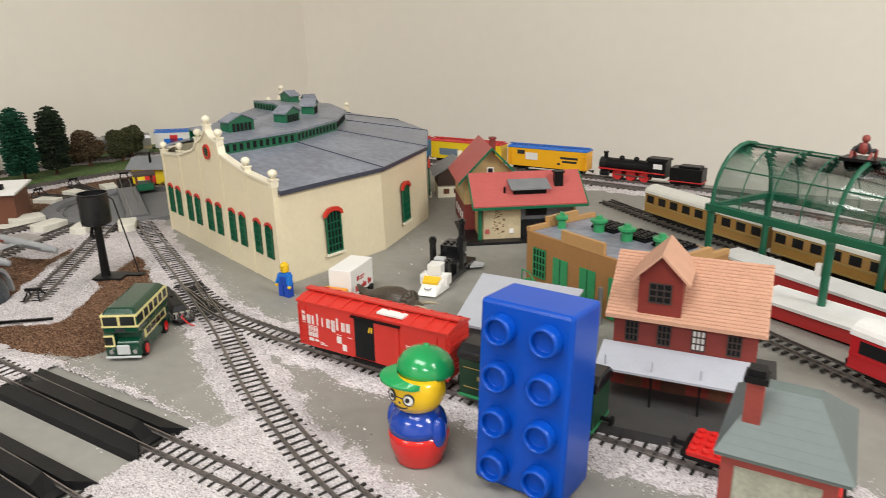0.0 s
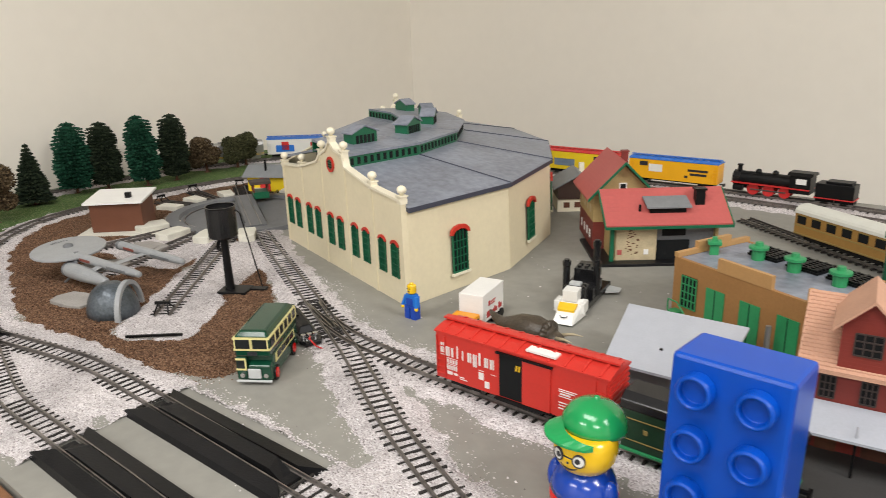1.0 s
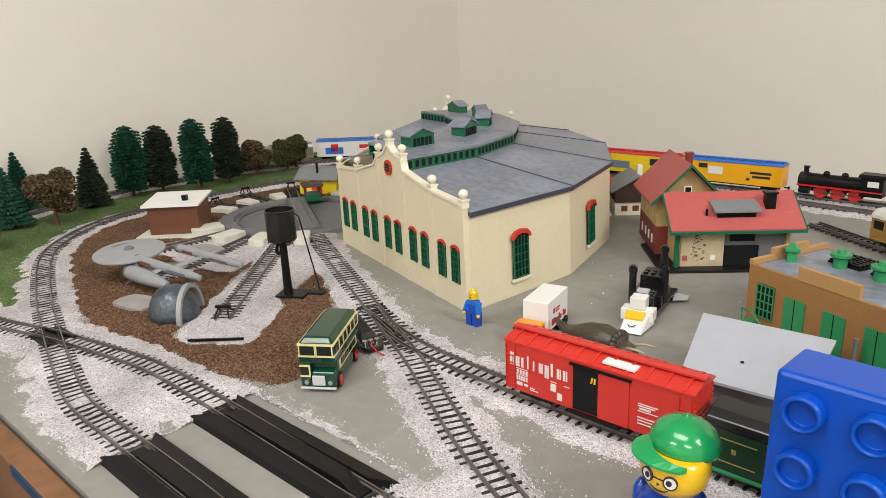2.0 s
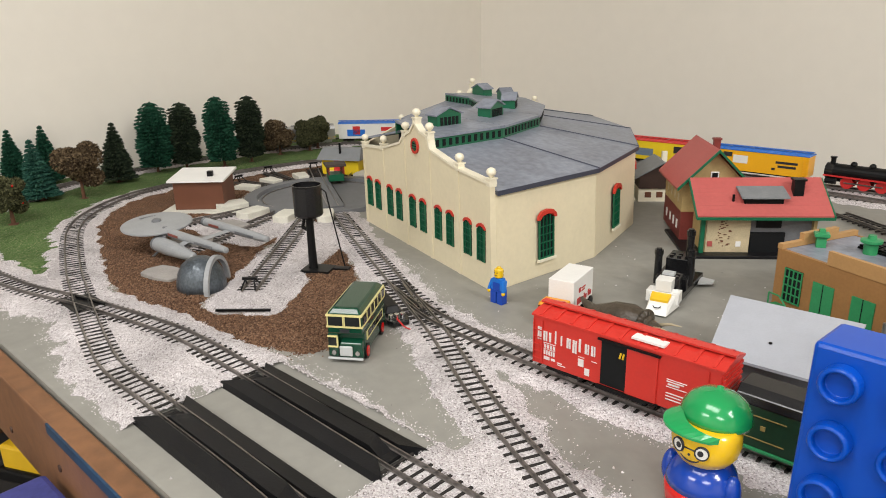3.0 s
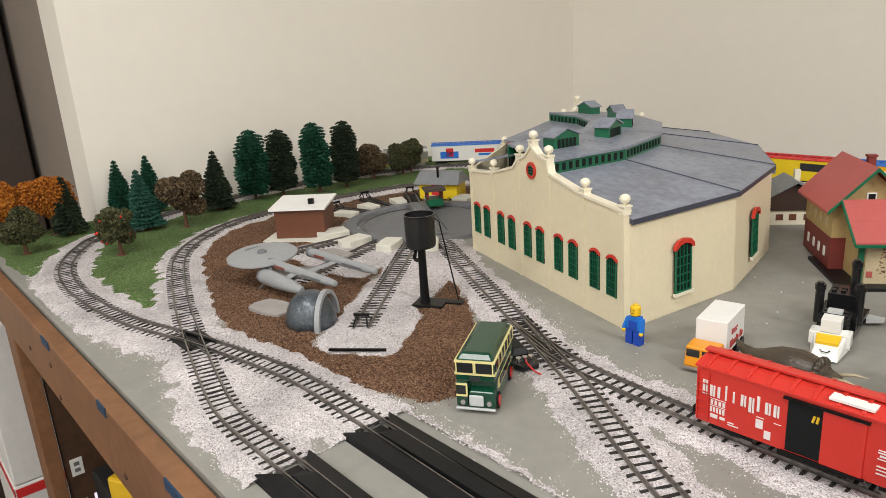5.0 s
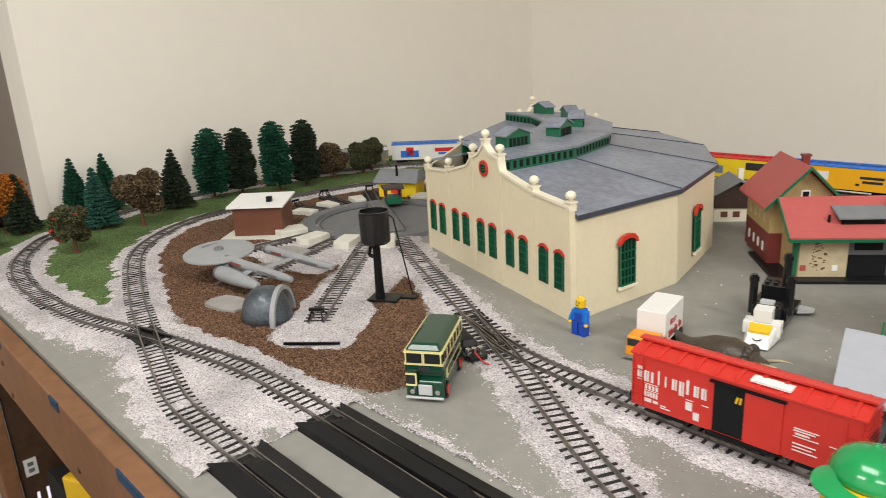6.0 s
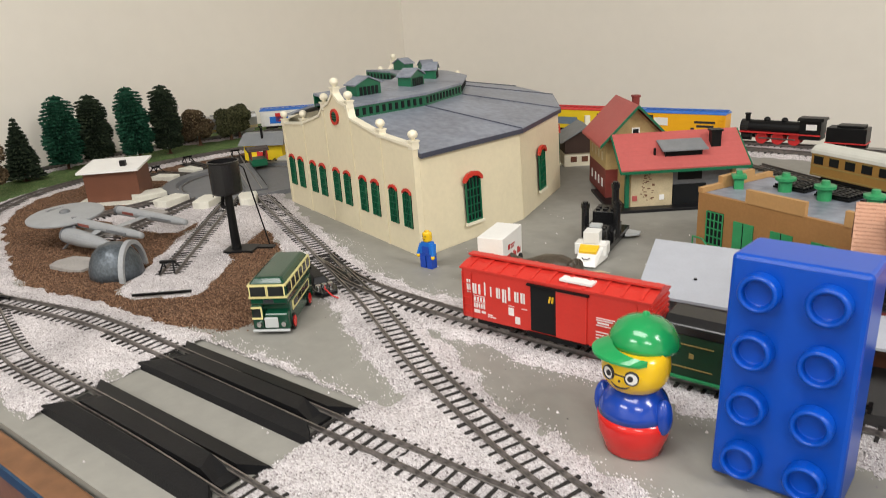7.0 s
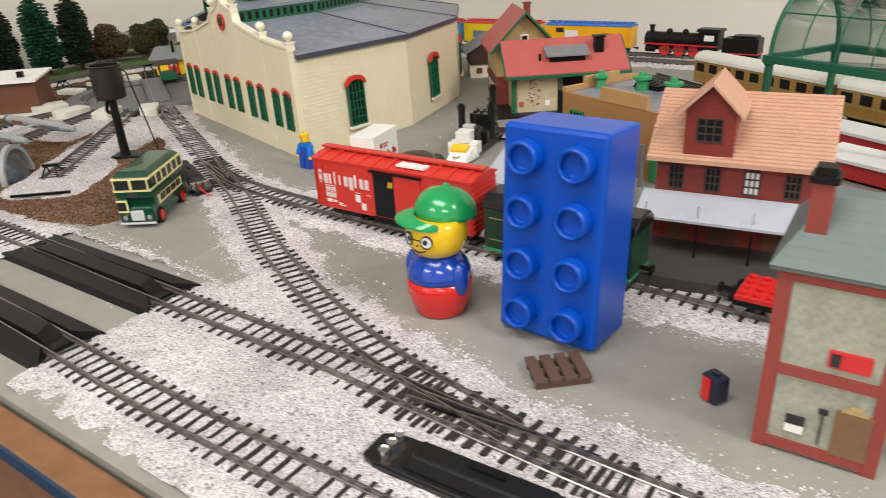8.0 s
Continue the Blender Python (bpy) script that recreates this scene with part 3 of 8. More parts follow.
# ---- turntable ----
tt = thing("turntable", "grey plastic railway turntable with a sunken pit", "turntable", pose(TT.x, TT.y, 0))
part("rim", MB().lathe([(TR + 0.010, 0.0), (TR + 0.008, 0.0065), (TR - 0.012, 0.0068), (TR - 0.014, 0.001), (TR - 0.013, 0.0005)], 64, caps=False), GREYP, tt, "grey pit rim", smooth=False)
part("pit_floor", MB().lathe([(TR - 0.012, 0.0006), (TR - 0.012, 0.0012)], 64), GREYP, tt)
part("ring_rail", MB().lathe([(TR - 0.02, 0.0012), (TR - 0.02, 0.0028), (TR - 0.022, 0.0028), (TR - 0.022, 0.0012)], 64, caps=False), STEEL, tt)
BR = pose(0, 0, 0, 0, 0, -31)
bridge = MB().box((-TR + 0.014, -0.017, 0.0052), (TR - 0.014, 0.017, 0.0090), t=BR)
bridge.box((-TR + 0.02, -0.012, 0.0016), (TR - 0.02, -0.008, 0.0052), t=BR).box((-TR + 0.02, 0.008, 0.0016), (TR - 0.02, 0.012, 0.0052), t=BR)
bp_ = part("bridge", bridge, GREYP, tt, "grey girder bridge with rails")
for o in (-GAUGE, GAUGE):
    part("bridge_rail", MB().box((-TR + 0.014, o - 0.0006, 0.0090), (TR - 0.014, o + 0.0006, 0.0098), t=BR), STEEL, bp_)
for sy in (-1, 1):
    part("hand_rail", MB().tube([BR @ Vector((-TR + 0.02, sy * 0.0165, 0.013)), BR @ Vector((TR - 0.02, sy * 0.0165, 0.013))], 0.0006, 6), BLACK, bp_)
cab = thing("turntable_cabin", "small green and red turntable control cabin with a brown roof", "cabin", pose(TT.x - 0.062, TT.y + 0.073, 0.0090, 0, 0, -31))
part("wall", MB().box((-0.017, -0.014, 0), (0.017, 0.014, 0.012)), GREENP, cab, "green lower wall")
RUST = pm("brick_red_plastic", (0.17, 0.03, 0.022), 0.5, var=0.15)
for x in (-0.016, -0.0055, 0.0055, 0.016):
    for y in (-0.013, 0.013):
        part("post", MB().box((x - 0.0012, y - 0.0012, 0.012), (x + 0.0012, y + 0.0012, 0.027)), RUST, cab)
part("lintel", MB().box((-0.017, -0.014, 0.024), (0.017, -0.012, 0.0275)).box((-0.017, 0.012, 0.024), (0.017, 0.014, 0.0275)), RUST, cab)
part("roof", MB().slab([(-0.022, 0.0275), (-0.016, 0.031), (0, 0.0335), (0.016, 0.031), (0.022, 0.0275), (0.021, 0.0268), (-0.021, 0.0268)], -0.019, 0.019), pm("dark_brown_roof", (0.05, 0.035, 0.03), 0.6), cab, bevel=0.0006)
blocks = thing("plaster_blocks", "pale plaster wedges between the turntable spurs", "block")
angs = [-27, -48.2, -70, -93, -118]
for a0, a1 in zip(angs, angs[1:]):
    a0, a1 = a0 - 5.5, a1 + 5.5
    mid = (a0 + a1) / 2
    pts = []
    for a, r in ((a0, TR + 0.012), (a0, TR + 0.030), (a0 - 1.5, TR + 0.056), (mid, TR + 0.060), (a1 + 1.5, TR + 0.056), (a1, TR + 0.030), (a1, TR + 0.012)):
        pts.append((TT.x + r * math.cos(radians(a)), TT.y + r * math.sin(radians(a))))
    part("block", MB().prism(pts[::-1], 0, 0.0135), CONCRETE, blocks, bevel=0.0015)
for a0, a1 in ((120, 107), (141, 133.5), (163, 154.5), (185, 176.5), (206, 198)):
    pts = [(TT.x + r * math.cos(radians(a)), TT.y + r * math.sin(radians(a))) for a, r in ((a0, TR + 0.012), (a0, TR + 0.055), (a1, TR + 0.055), (a1, TR + 0.012))]
    part("block", MB().prism(pts, 0, 0.010), CONCRETE, blocks, bevel=0.001)


def buffer_stop(m, label):
    t = thing("buffer_stop", label, "buffer stop", m)
    for y in (-0.008, 0.008):
        part("brace", MB().rod((0.002, y, 0.006), (-0.008, y * 0.6, 0.0165), 0.0010).rod((-0.020, y, 0.006), (-0.008, y * 0.6, 0.0165), 0.0010), BLACK, t)
    part("beam", MB().box((-0.010, -0.0085, 0.0150), (-0.0065, 0.0085, 0.0180)), BLACK, t)


for l in (SPURS[0], SPURS[3], SPURS[4], SPURS[5], SPURS[6]):
    a = Vector((*l[-1], 0)) - Vector((*l[0], 0))
    buffer_stop(pose(l[-1][0], l[-1][1], 0, 0, 0, math.degrees(math.atan2(a.y, a.x))), "black plastic buffer stop at a spur's end")

# ---- roundhouse ----
NAVYR = pm("dark_blue_grey_roof_edge", (0.045, 0.05, 0.075), 0.5)
RH = thing("roundhouse", "cream plastic roundhouse with slate grey roof and green windows", "locomotive shed", pose(-0.993, 0.7515, 0, 0, 0, 1.4))
A0, SEG, NSEG = -19.0, 20.0, 5
RO, RI = 0.484, 0.138
BATTER = 0.003


def rh_pt(r, a, z):
    return (r * math.cos(radians(a)), r * math.sin(radians(a)), z)


def rh_top(s):
    """Roof height at s, the way in from the outer wall (0 to 1)."""
    pts = [(0, 0.110), (0.40, 0.134), (0.401, 0.150), (0.70, 0.155), (0.701, 0.141), (1.0, 0.113)]
    for (a, za), (b, zb) in zip(pts, pts[1:]):
        if a <= s <= b:
            return za + (zb - za) * (s - a) / (b - a)
    return 0.12


def rr(s, z=None):
    return RO - BATTER * min(1.0, (rh_top(s) if z is None else z) / 0.11) * (1 - s) - s * (RO - RI)


for k in range(NSEG):
    a0, a1 = A0 + k * SEG, A0 + (k + 1) * SEG
    part("back_wall", MB().hull([rh_pt(RO, a0, 0), rh_pt(RO, a1, 0), rh_pt(RO - 0.006, a1, 0), rh_pt(RO - 0.006, a0, 0)],
                                [rh_pt(RO - BATTER, a0, 0.110), rh_pt(RO - BATTER, a1, 0.110), rh_pt(RO - BATTER - 0.006, a1, 0.110), rh_pt(RO - BATTER - 0.006, a0, 0.110)]), CREAM, RH, "cream clapboard back wall")
    lap = MB()
    for j in range(25):
        za, zb = 0.002 + j * 0.00428, 0.002 + (j + 1) * 0.00428
        ra, rb = RO - BATTER * za / 0.11, RO - BATTER * zb / 0.11
        lap.hull([rh_pt(ra + 0.00055, a0 + 0.1, za), rh_pt(ra + 0.00055, a1 - 0.1, za), rh_pt(ra - 0.001, a1 - 0.1, za), rh_pt(ra - 0.001, a0 + 0.1, za)],
                 [rh_pt(rb + 0.00005, a0 + 0.1, zb), rh_pt(rb + 0.00005, a1 - 0.1, zb), rh_pt(rb - 0.001, a1 - 0.1, zb), rh_pt(rb - 0.001, a0 + 0.1, zb)])
    part("clapboard_siding", lap, CREAM, RH)
    # arched window, leaning with the wall
    mid = a0 + SEG * (0.45 if k == 0 else 0.43)
    rm = RO * math.cos(radians(SEG / 2)) / math.cos(radians(mid - (a0 + a1) / 2))
    nrm = (a0 + a1) / 2
    lean = math.degrees(math.atan2(BATTER, 0.11))
    W = Matrix.Translation(rh_pt(rm - 0.0034, mid, 0.022)) @ pose(0, 0, 0, 0, 0, nrm + 90) @ pose(0, 0, 0, -lean, 0, 0)
    w = part("window", MB().slab([(-0.0125, 0), (0.0125, 0), (0.0125, 0.047), (0.008, 0.0515), (0, 0.053), (-0.008, 0.0515), (-0.0125, 0.047)], -0.0062, -0.0054, t=W), DARK, RH, "dark window opening")
    part("arch", MB().slab([(-0.0155, 0.047), (-0.0125, 0.047), (-0.008, 0.0515), (0, 0.053), (0.008, 0.0515), (0.0125, 0.047), (0.0155, 0.047), (0.0145, 0.0515), (0.009, 0.0565), (0, 0.058), (-0.009, 0.0565), (-0.0145, 0.0515)], -0.0098, -0.0062, t=W), REDP, w, "red brick arch")
    part("sill", MB().box((-0.0148, -0.0098, -0.003), (0.0148, -0.0062, 0.0), t=W), CREAM_TRIM, w)
    part("window_frame", MB().box((-0.0125, -0.0082, 0), (-0.0108, -0.0063, 0.047), t=W).box((0.0108, -0.0082, 0), (0.0125, -0.0063, 0.047), t=W).box((-0.0108, -0.0082, 0), (0.0108, -0.0063, 0.0016), t=W), GREENP, w)
    for i in range(1, 5):
        part("muntin", MB().box((-0.0108, -0.0078, i * 0.0095 - 0.00045), (0.0108, -0.0064, i * 0.0095 + 0.00045), t=W), GREENP, w)
    for i in (-1, 0, 1):
        part("muntin", MB().box((i * 0.0054 - 0.00045, -0.008, 0.0016), (i * 0.0054 + 0.00045, -0.0062, 0.0505), t=W), GREENP, w)
    # roof in three slopes
    for (s0, z0), (s1, z1), nm in (((-0.012, 0.1105), (0.405, 0.1345), "outer_roof"), ((0.395, 0.151), (0.705, 0.159), "upper_roof"), ((0.695, 0.1455), (1.0, 0.1245), "inner_roof")):
        q = [(rr(s0, z0), a0, z0), (rr(s0, z0), a1, z0), (rr(s1, z1), a1, z1), (rr(s1, z1), a0, z1)]
        part(nm, MB().hull([rh_pt(*p) for p in q], [rh_pt(r, a + (0.12 if i in (0, 3) else -0.12), z + 0.003) for i, (r, a, z) in enumerate(q)]), SLATE, RH, "slate grey roof panel")
    seam = [rh_pt(rr(0.0, 0.1135) + 0.004, a1, 0.1137), rh_pt(rr(0.40, 0.137), a1, 0.1373)]
    part("roof_seam", MB().rod(seam[0], seam[1], 0.0013, 5), NAVYR, RH)
    part("roof_edge", MB().hull([rh_pt(rr(-0.012, 0.1105) + 0.001, a0, 0.1080), rh_pt(rr(-0.012, 0.1105) + 0.001, a1, 0.1080), rh_pt(rr(0, 0.1105), a1, 0.1080), rh_pt(rr(0, 0.1105), a0, 0.1105 - 0.0012)], [rh_pt(rr(-0.012, 0.1105) + 0.001, a0, 0.1132), rh_pt(rr(-0.012, 0.1105) + 0.001, a1, 0.1132), rh_pt(rr(0, 0.1105), a1, 0.1132), rh_pt(rr(0, 0.1105), a0, 0.1132)]), NAVYR, RH, "dark roof edge")
    # clerestory of small green framed lights on both sides
    for s, zl, zh, sg in ((0.402, 0.134, 0.152, 1), (0.695, 0.1445, 0.160, -1)):
        r_ = rr(s, zl)
        part("clerestory", MB().hull([rh_pt(r_, a0, zl), rh_pt(r_, a1, zl), rh_pt(r_ - 0.003, a1, zl), rh_pt(r_ - 0.003, a0, zl)], [rh_pt(r_, a0, zh), rh_pt(r_, a1, zh), rh_pt(r_ - 0.003, a1, zh), rh_pt(r_ - 0.003, a0, zh)]), GREENP, RH, "green clerestory band")
        if sg < 0:
            for j in range(7):
                aj = a0 + SEG * (j + 0.7) / 7.4
                rj = (r_ - 0.003) * math.cos(radians(SEG / 2)) / math.cos(radians(aj - nrm))
                part("clerestory_light", MB().box((-0.0023, 0.0, 0.004), (0.0023, 0.0008, 0.0122), t=Matrix.Translation(rh_pt(rj, aj, zl)) @ pose(0, 0, 0, 0, 0, nrm + 90)), DARK, RH)
        if sg > 0:
            for j in range(11):
                aj = a0 + SEG * (j + 0.7) / 11.4
                rj = r_ * math.cos(radians(SEG / 2)) / math.cos(radians(aj - nrm))
                part("clerestory_light", MB().box((-0.0023, -0.0008, 0.006), (0.0023, 0.0, 0.0142), t=Matrix.Translation(rh_pt(rj, aj, zl)) @ pose(0, 0, 0, 0, 0, nrm + 90)), DARK, RH)
    # gabled green vent box, alternately forward and back
    for sv, av, ln in ((0.56, 0.5, 0.040),):
        V = Matrix.Translation(rh_pt(rr(sv, 0.145), a0 + SEG * av, 0.1545)) @ pose(0, 0, 0, 0, 0, nrm) @ Matrix.Scale(1.0 if k < 3 else 0.92, 4)
        vb = part("vent_box", MB().slab([(-0.020, 0), (0.020, 0), (0.020, 0.016), (0, 0.024), (-0.020, 0.016)], -0.010, 0.010, t=V @ pose(0, 0, 0, 0, 0, 90)), GREENP, RH, "green gabled roof vent")
        T = V @ pose(0, 0, 0, 0, 0, 90)
        part("vent_roof", MB().slab([(-0.023, 0.0155), (0, 0.0245), (0.023, 0.0155), (0.023, 0.0172), (0, 0.0265), (-0.023, 0.0172)], -0.012, 0.0115, t=T), SLATE, vb)
        for i in range(5):
            part("vent_slot", MB().box((0.0195, -0.0085 + i * 0.0037, 0.003), (0.0206, -0.0058 + i * 0.0037, 0.013), t=T), DARK, vb)
            part("vent_slot", MB().box((-0.015 + i * 0.0064, -0.0106, 0.003), (-0.0105 + i * 0.0064, -0.0096, 0.0135), t=T), DARK, vb)
for r, a in ((0.195, -10), (0.202, 2), (0.225, -15)):
    part("smoke_stack", MB().lathe([(0.0036, 0.118), (0.0036, 0.140), (0.0052, 0.142), (0.0052, 0.145), (0.0025, 0.148), (0.0012, 0.152)], 12, t=Matrix.Translation(rh_pt(r, a, 0.0))), BLACK, RH, "black smoke stack")
part("inner_doors", MB().hull([rh_pt(RI, A0, 0), rh_pt(RI + 0.006, A0, 0), rh_pt(RI + 0.006, A0 + NSEG * SEG, 0), rh_pt(RI, A0 + NSEG * SEG, 0)], [rh_pt(RI, A0, 0.12), rh_pt(RI + 0.006, A0, 0.12), rh_pt(RI + 0.006, A0 + NSEG * SEG, 0.12), rh_pt(RI, A0 + NSEG * SEG, 0.12)]), CREAM, RH)


def gable_wall(ang, side):
    """One radial end wall in five bays with paired windows, pilasters, a stepped gable and ball finials."""
    L = RO - RI
    bay = L / 5
    G = pose(0, 0, 0, 0, 0, ang)

    def lean(s, z):
        return RO - s - BATTER * (z / 0.11) * max(0, 1 - s / L)

    prof = [(0, 0.0), (L, 0.0), (L, 0.114), (L - bay, 0.120), (3.15 * bay, 0.135), (3.0 * bay, 0.145), (2.7 * bay, 0.153), (2.5 * bay, 0.166), (2.3 * bay, 0.156), (2.0 * bay, 0.152), (1.95 * bay, 0.138), (bay, 0.125), (0, 0.120)]
    y0, y1 = (0.0, -0.006) if side < 0 else (0.006, 0.0)
    wall = MB().hull([(lean(s, z), y0, z) for s, z in prof], [(lean(s, z), y1, z) for s, z in prof], t=G)
    part("end_wall", wall, CREAM, RH, "cream end wall with a stepped gable")
    yo = y1 if side < 0 else y0
    d = -0.0009 if side < 0 else 0.0009
    cop = prof[2:]
    for (s0, z0), (s1, z1) in zip(cop, cop[1:]):
        a, b = Vector((lean(s0, z0), (y0 + y1) / 2, z0 + 0.0012)), Vector((lean(s1, z1), (y0 + y1) / 2, z1 + 0.0012))
        m = Matrix.Translation(a) @ (b - a).to_track_quat("X", "Z").to_matrix().to_4x4()
        part("coping", MB().box((-0.001, -0.0048, -0.0014), ((b - a).length + 0.001, 0.0048, 0.0014), t=G @ m), CREAM_TRIM, RH)
    for i in range(6):
        s = min(max(i * bay, 0.003), L - 0.003)
        zt = [0.120, 0.125, 0.151, 0.143, 0.120, 0.114][i]
        lo = [(lean(s, 0) - 0.003, yo, 0), (lean(s, 0) + 0.003, yo, 0), (lean(s, 0) + 0.003, yo + d, 0), (lean(s, 0) - 0.003, yo + d, 0)]
        hi = [(lean(s, zt) - 0.003, yo, zt), (lean(s, zt) + 0.003, yo, zt), (lean(s, zt) + 0.003, yo + d, zt), (lean(s, zt) - 0.003, yo + d, zt)]
        part("pilaster", MB().hull(lo, hi, t=G) if side > 0 else MB().hull(lo[::-1], hi[::-1], t=G), CREAM, RH)
    for s, z in ((0.003, 0.1205), (bay, 0.1265), (2.02 * bay, 0.153), (2.5 * bay, 0.167), (2.98 * bay, 0.147), (4 * bay, 0.121), (L - 0.003, 0.115)):
        P = G @ Matrix.Translation((lean(s, z), (y0 + y1) / 2, z))
        f = part("finial", MB().box((-0.0042, -0.0042, -0.003), (0.0042, 0.0042, 0.005), t=P).box((-0.0052, -0.0052, 0.005), (0.0052, 0.0052, 0.0066), t=P), CREAM_TRIM, RH)
        part("finial_ball", MB().lathe([(0.002, 0.0066), (0.0022, 0.0082), (0.0045, 0.0095), (0.0056, 0.0125), (0.0045, 0.0155), (0.002, 0.017), (0.0004, 0.0174)], 14, t=P), CREAM_TRIM, f, smooth=True)
    if side > 0:
        return
    for b in range(5):
        for o in (0.28, 0.70):
            s = (b + o) * bay
            zb, w2, hh = 0.030, 0.0078, 0.041
            sh = [(-w2, 0), (w2, 0), (w2, hh - 0.003), (w2 * 0.55, hh - 0.0008), (0, hh), (-w2 * 0.55, hh - 0.0008), (-w2, hh - 0.003)]
            W = G @ Matrix.Translation((lean(s, 0.05), 0, zb))
            win = part("window", MB().slab(sh, -0.0068, -0.0059, t=W), DARK, RH, "dark window opening")
            part("arch", MB().slab([(-w2 - 0.0012, hh - 0.0034), (-w2, hh - 0.0034), (-w2 * 0.55, hh - 0.0008), (0, hh), (w2 * 0.55, hh - 0.0008), (w2, hh - 0.0034), (w2 + 0.0012, hh - 0.0034), (w2 + 0.001, hh - 0.001), (w2 * 0.6, hh + 0.0022), (0, hh + 0.0032), (-w2 * 0.6, hh + 0.0022), (-w2 - 0.001, hh - 0.001)], -0.0082, -0.0066, t=W), REDP, win, "red arch")
            part("window_frame", MB().box((-w2, -0.0082, 0), (-w2 + 0.0014, -0.0068, hh - 0.004), t=W).box((w2 - 0.0014, -0.0082, 0), (w2, -0.0068, hh - 0.004), t=W), GREENP, win)
            for i in range(1, 5):
                part("muntin", MB().box((-w2 + 0.0014, -0.0078, i * 0.0078 - 0.0003), (w2 - 0.0014, -0.0067, i * 0.0078 + 0.0003), t=W), GREENP, win)
            for i in (-1, 0, 1):
                part("muntin", MB().box((i * 0.0034 - 0.00028, -0.008, 0), (i * 0.0034 + 0.00028, -0.0066, hh - 0.002), t=W), GREENP, win)
    R = G @ Matrix.Translation((lean(2.5 * bay, 0.145), -0.0062, 0.138)) @ pose(0, 0, 0, 90)
    rw = part("round_window", MB().lathe([(0.0098, 0), (0.0098, 0.0022), (0.0066, 0.0022), (0.0066, 0.0008), (0.0002, 0.0008)], 24, t=R @ pose(0, 0, 0)), REDP, RH, "round red louvre frame")
    part("louvre", MB().lathe([(0.0064, 0.0009), (0.0064, 0.0016)], 24, t=R), GREENP, rw)
    for i in (-1, 0, 1):
        part("muntin", MB().box((-0.006, i * 0.0032 - 0.0005, 0.0016), (0.006, i * 0.0032 + 0.0005, 0.0024), t=R), DARK, rw)


gable_wall(A0, -1)
gable_wall(A0 + NSEG * SEG, 1)


# ---- rolling stock ----
def bogie(parent, x, z=0.0):
    b = part("bogie", MB().box((x - 0.014, -0.0095, 0.0035), (x + 0.014, -0.0075, 0.0085)).box((x - 0.014, 0.0075, 0.0035), (x + 0.014, 0.0095, 0.0085)).box((x - 0.004, -0.0075, 0.005), (x + 0.004, 0.0075, 0.009)), BLACK, parent, "black plastic bogie")
    for dx in (-0.0095, 0.0095):
        part("wheelset", MB().rod((x + dx, -0.009, 0.0048), (x + dx, -0.0068, 0.0048), 0.0048, 14).rod((x + dx, 0.0068, 0.0048), (x + dx, 0.009, 0.0048), 0.0048, 14).rod((x + dx, -0.0068, 0.0048), (x + dx, 0.0068, 0.0048), 0.001, 8), STEEL, b)


def coupler(parent, x, sgn):
    part("coupler", MB().box((min(x, x + sgn * 0.008), -0.0012, 0.0075), (max(x, x + sgn * 0.008), 0.0012, 0.0095)).box((x + sgn * 0.008 - 0.0012, -0.003, 0.006), (x + sgn * 0.008 + 0.0012, 0.003, 0.0105)), BLACK, parent)


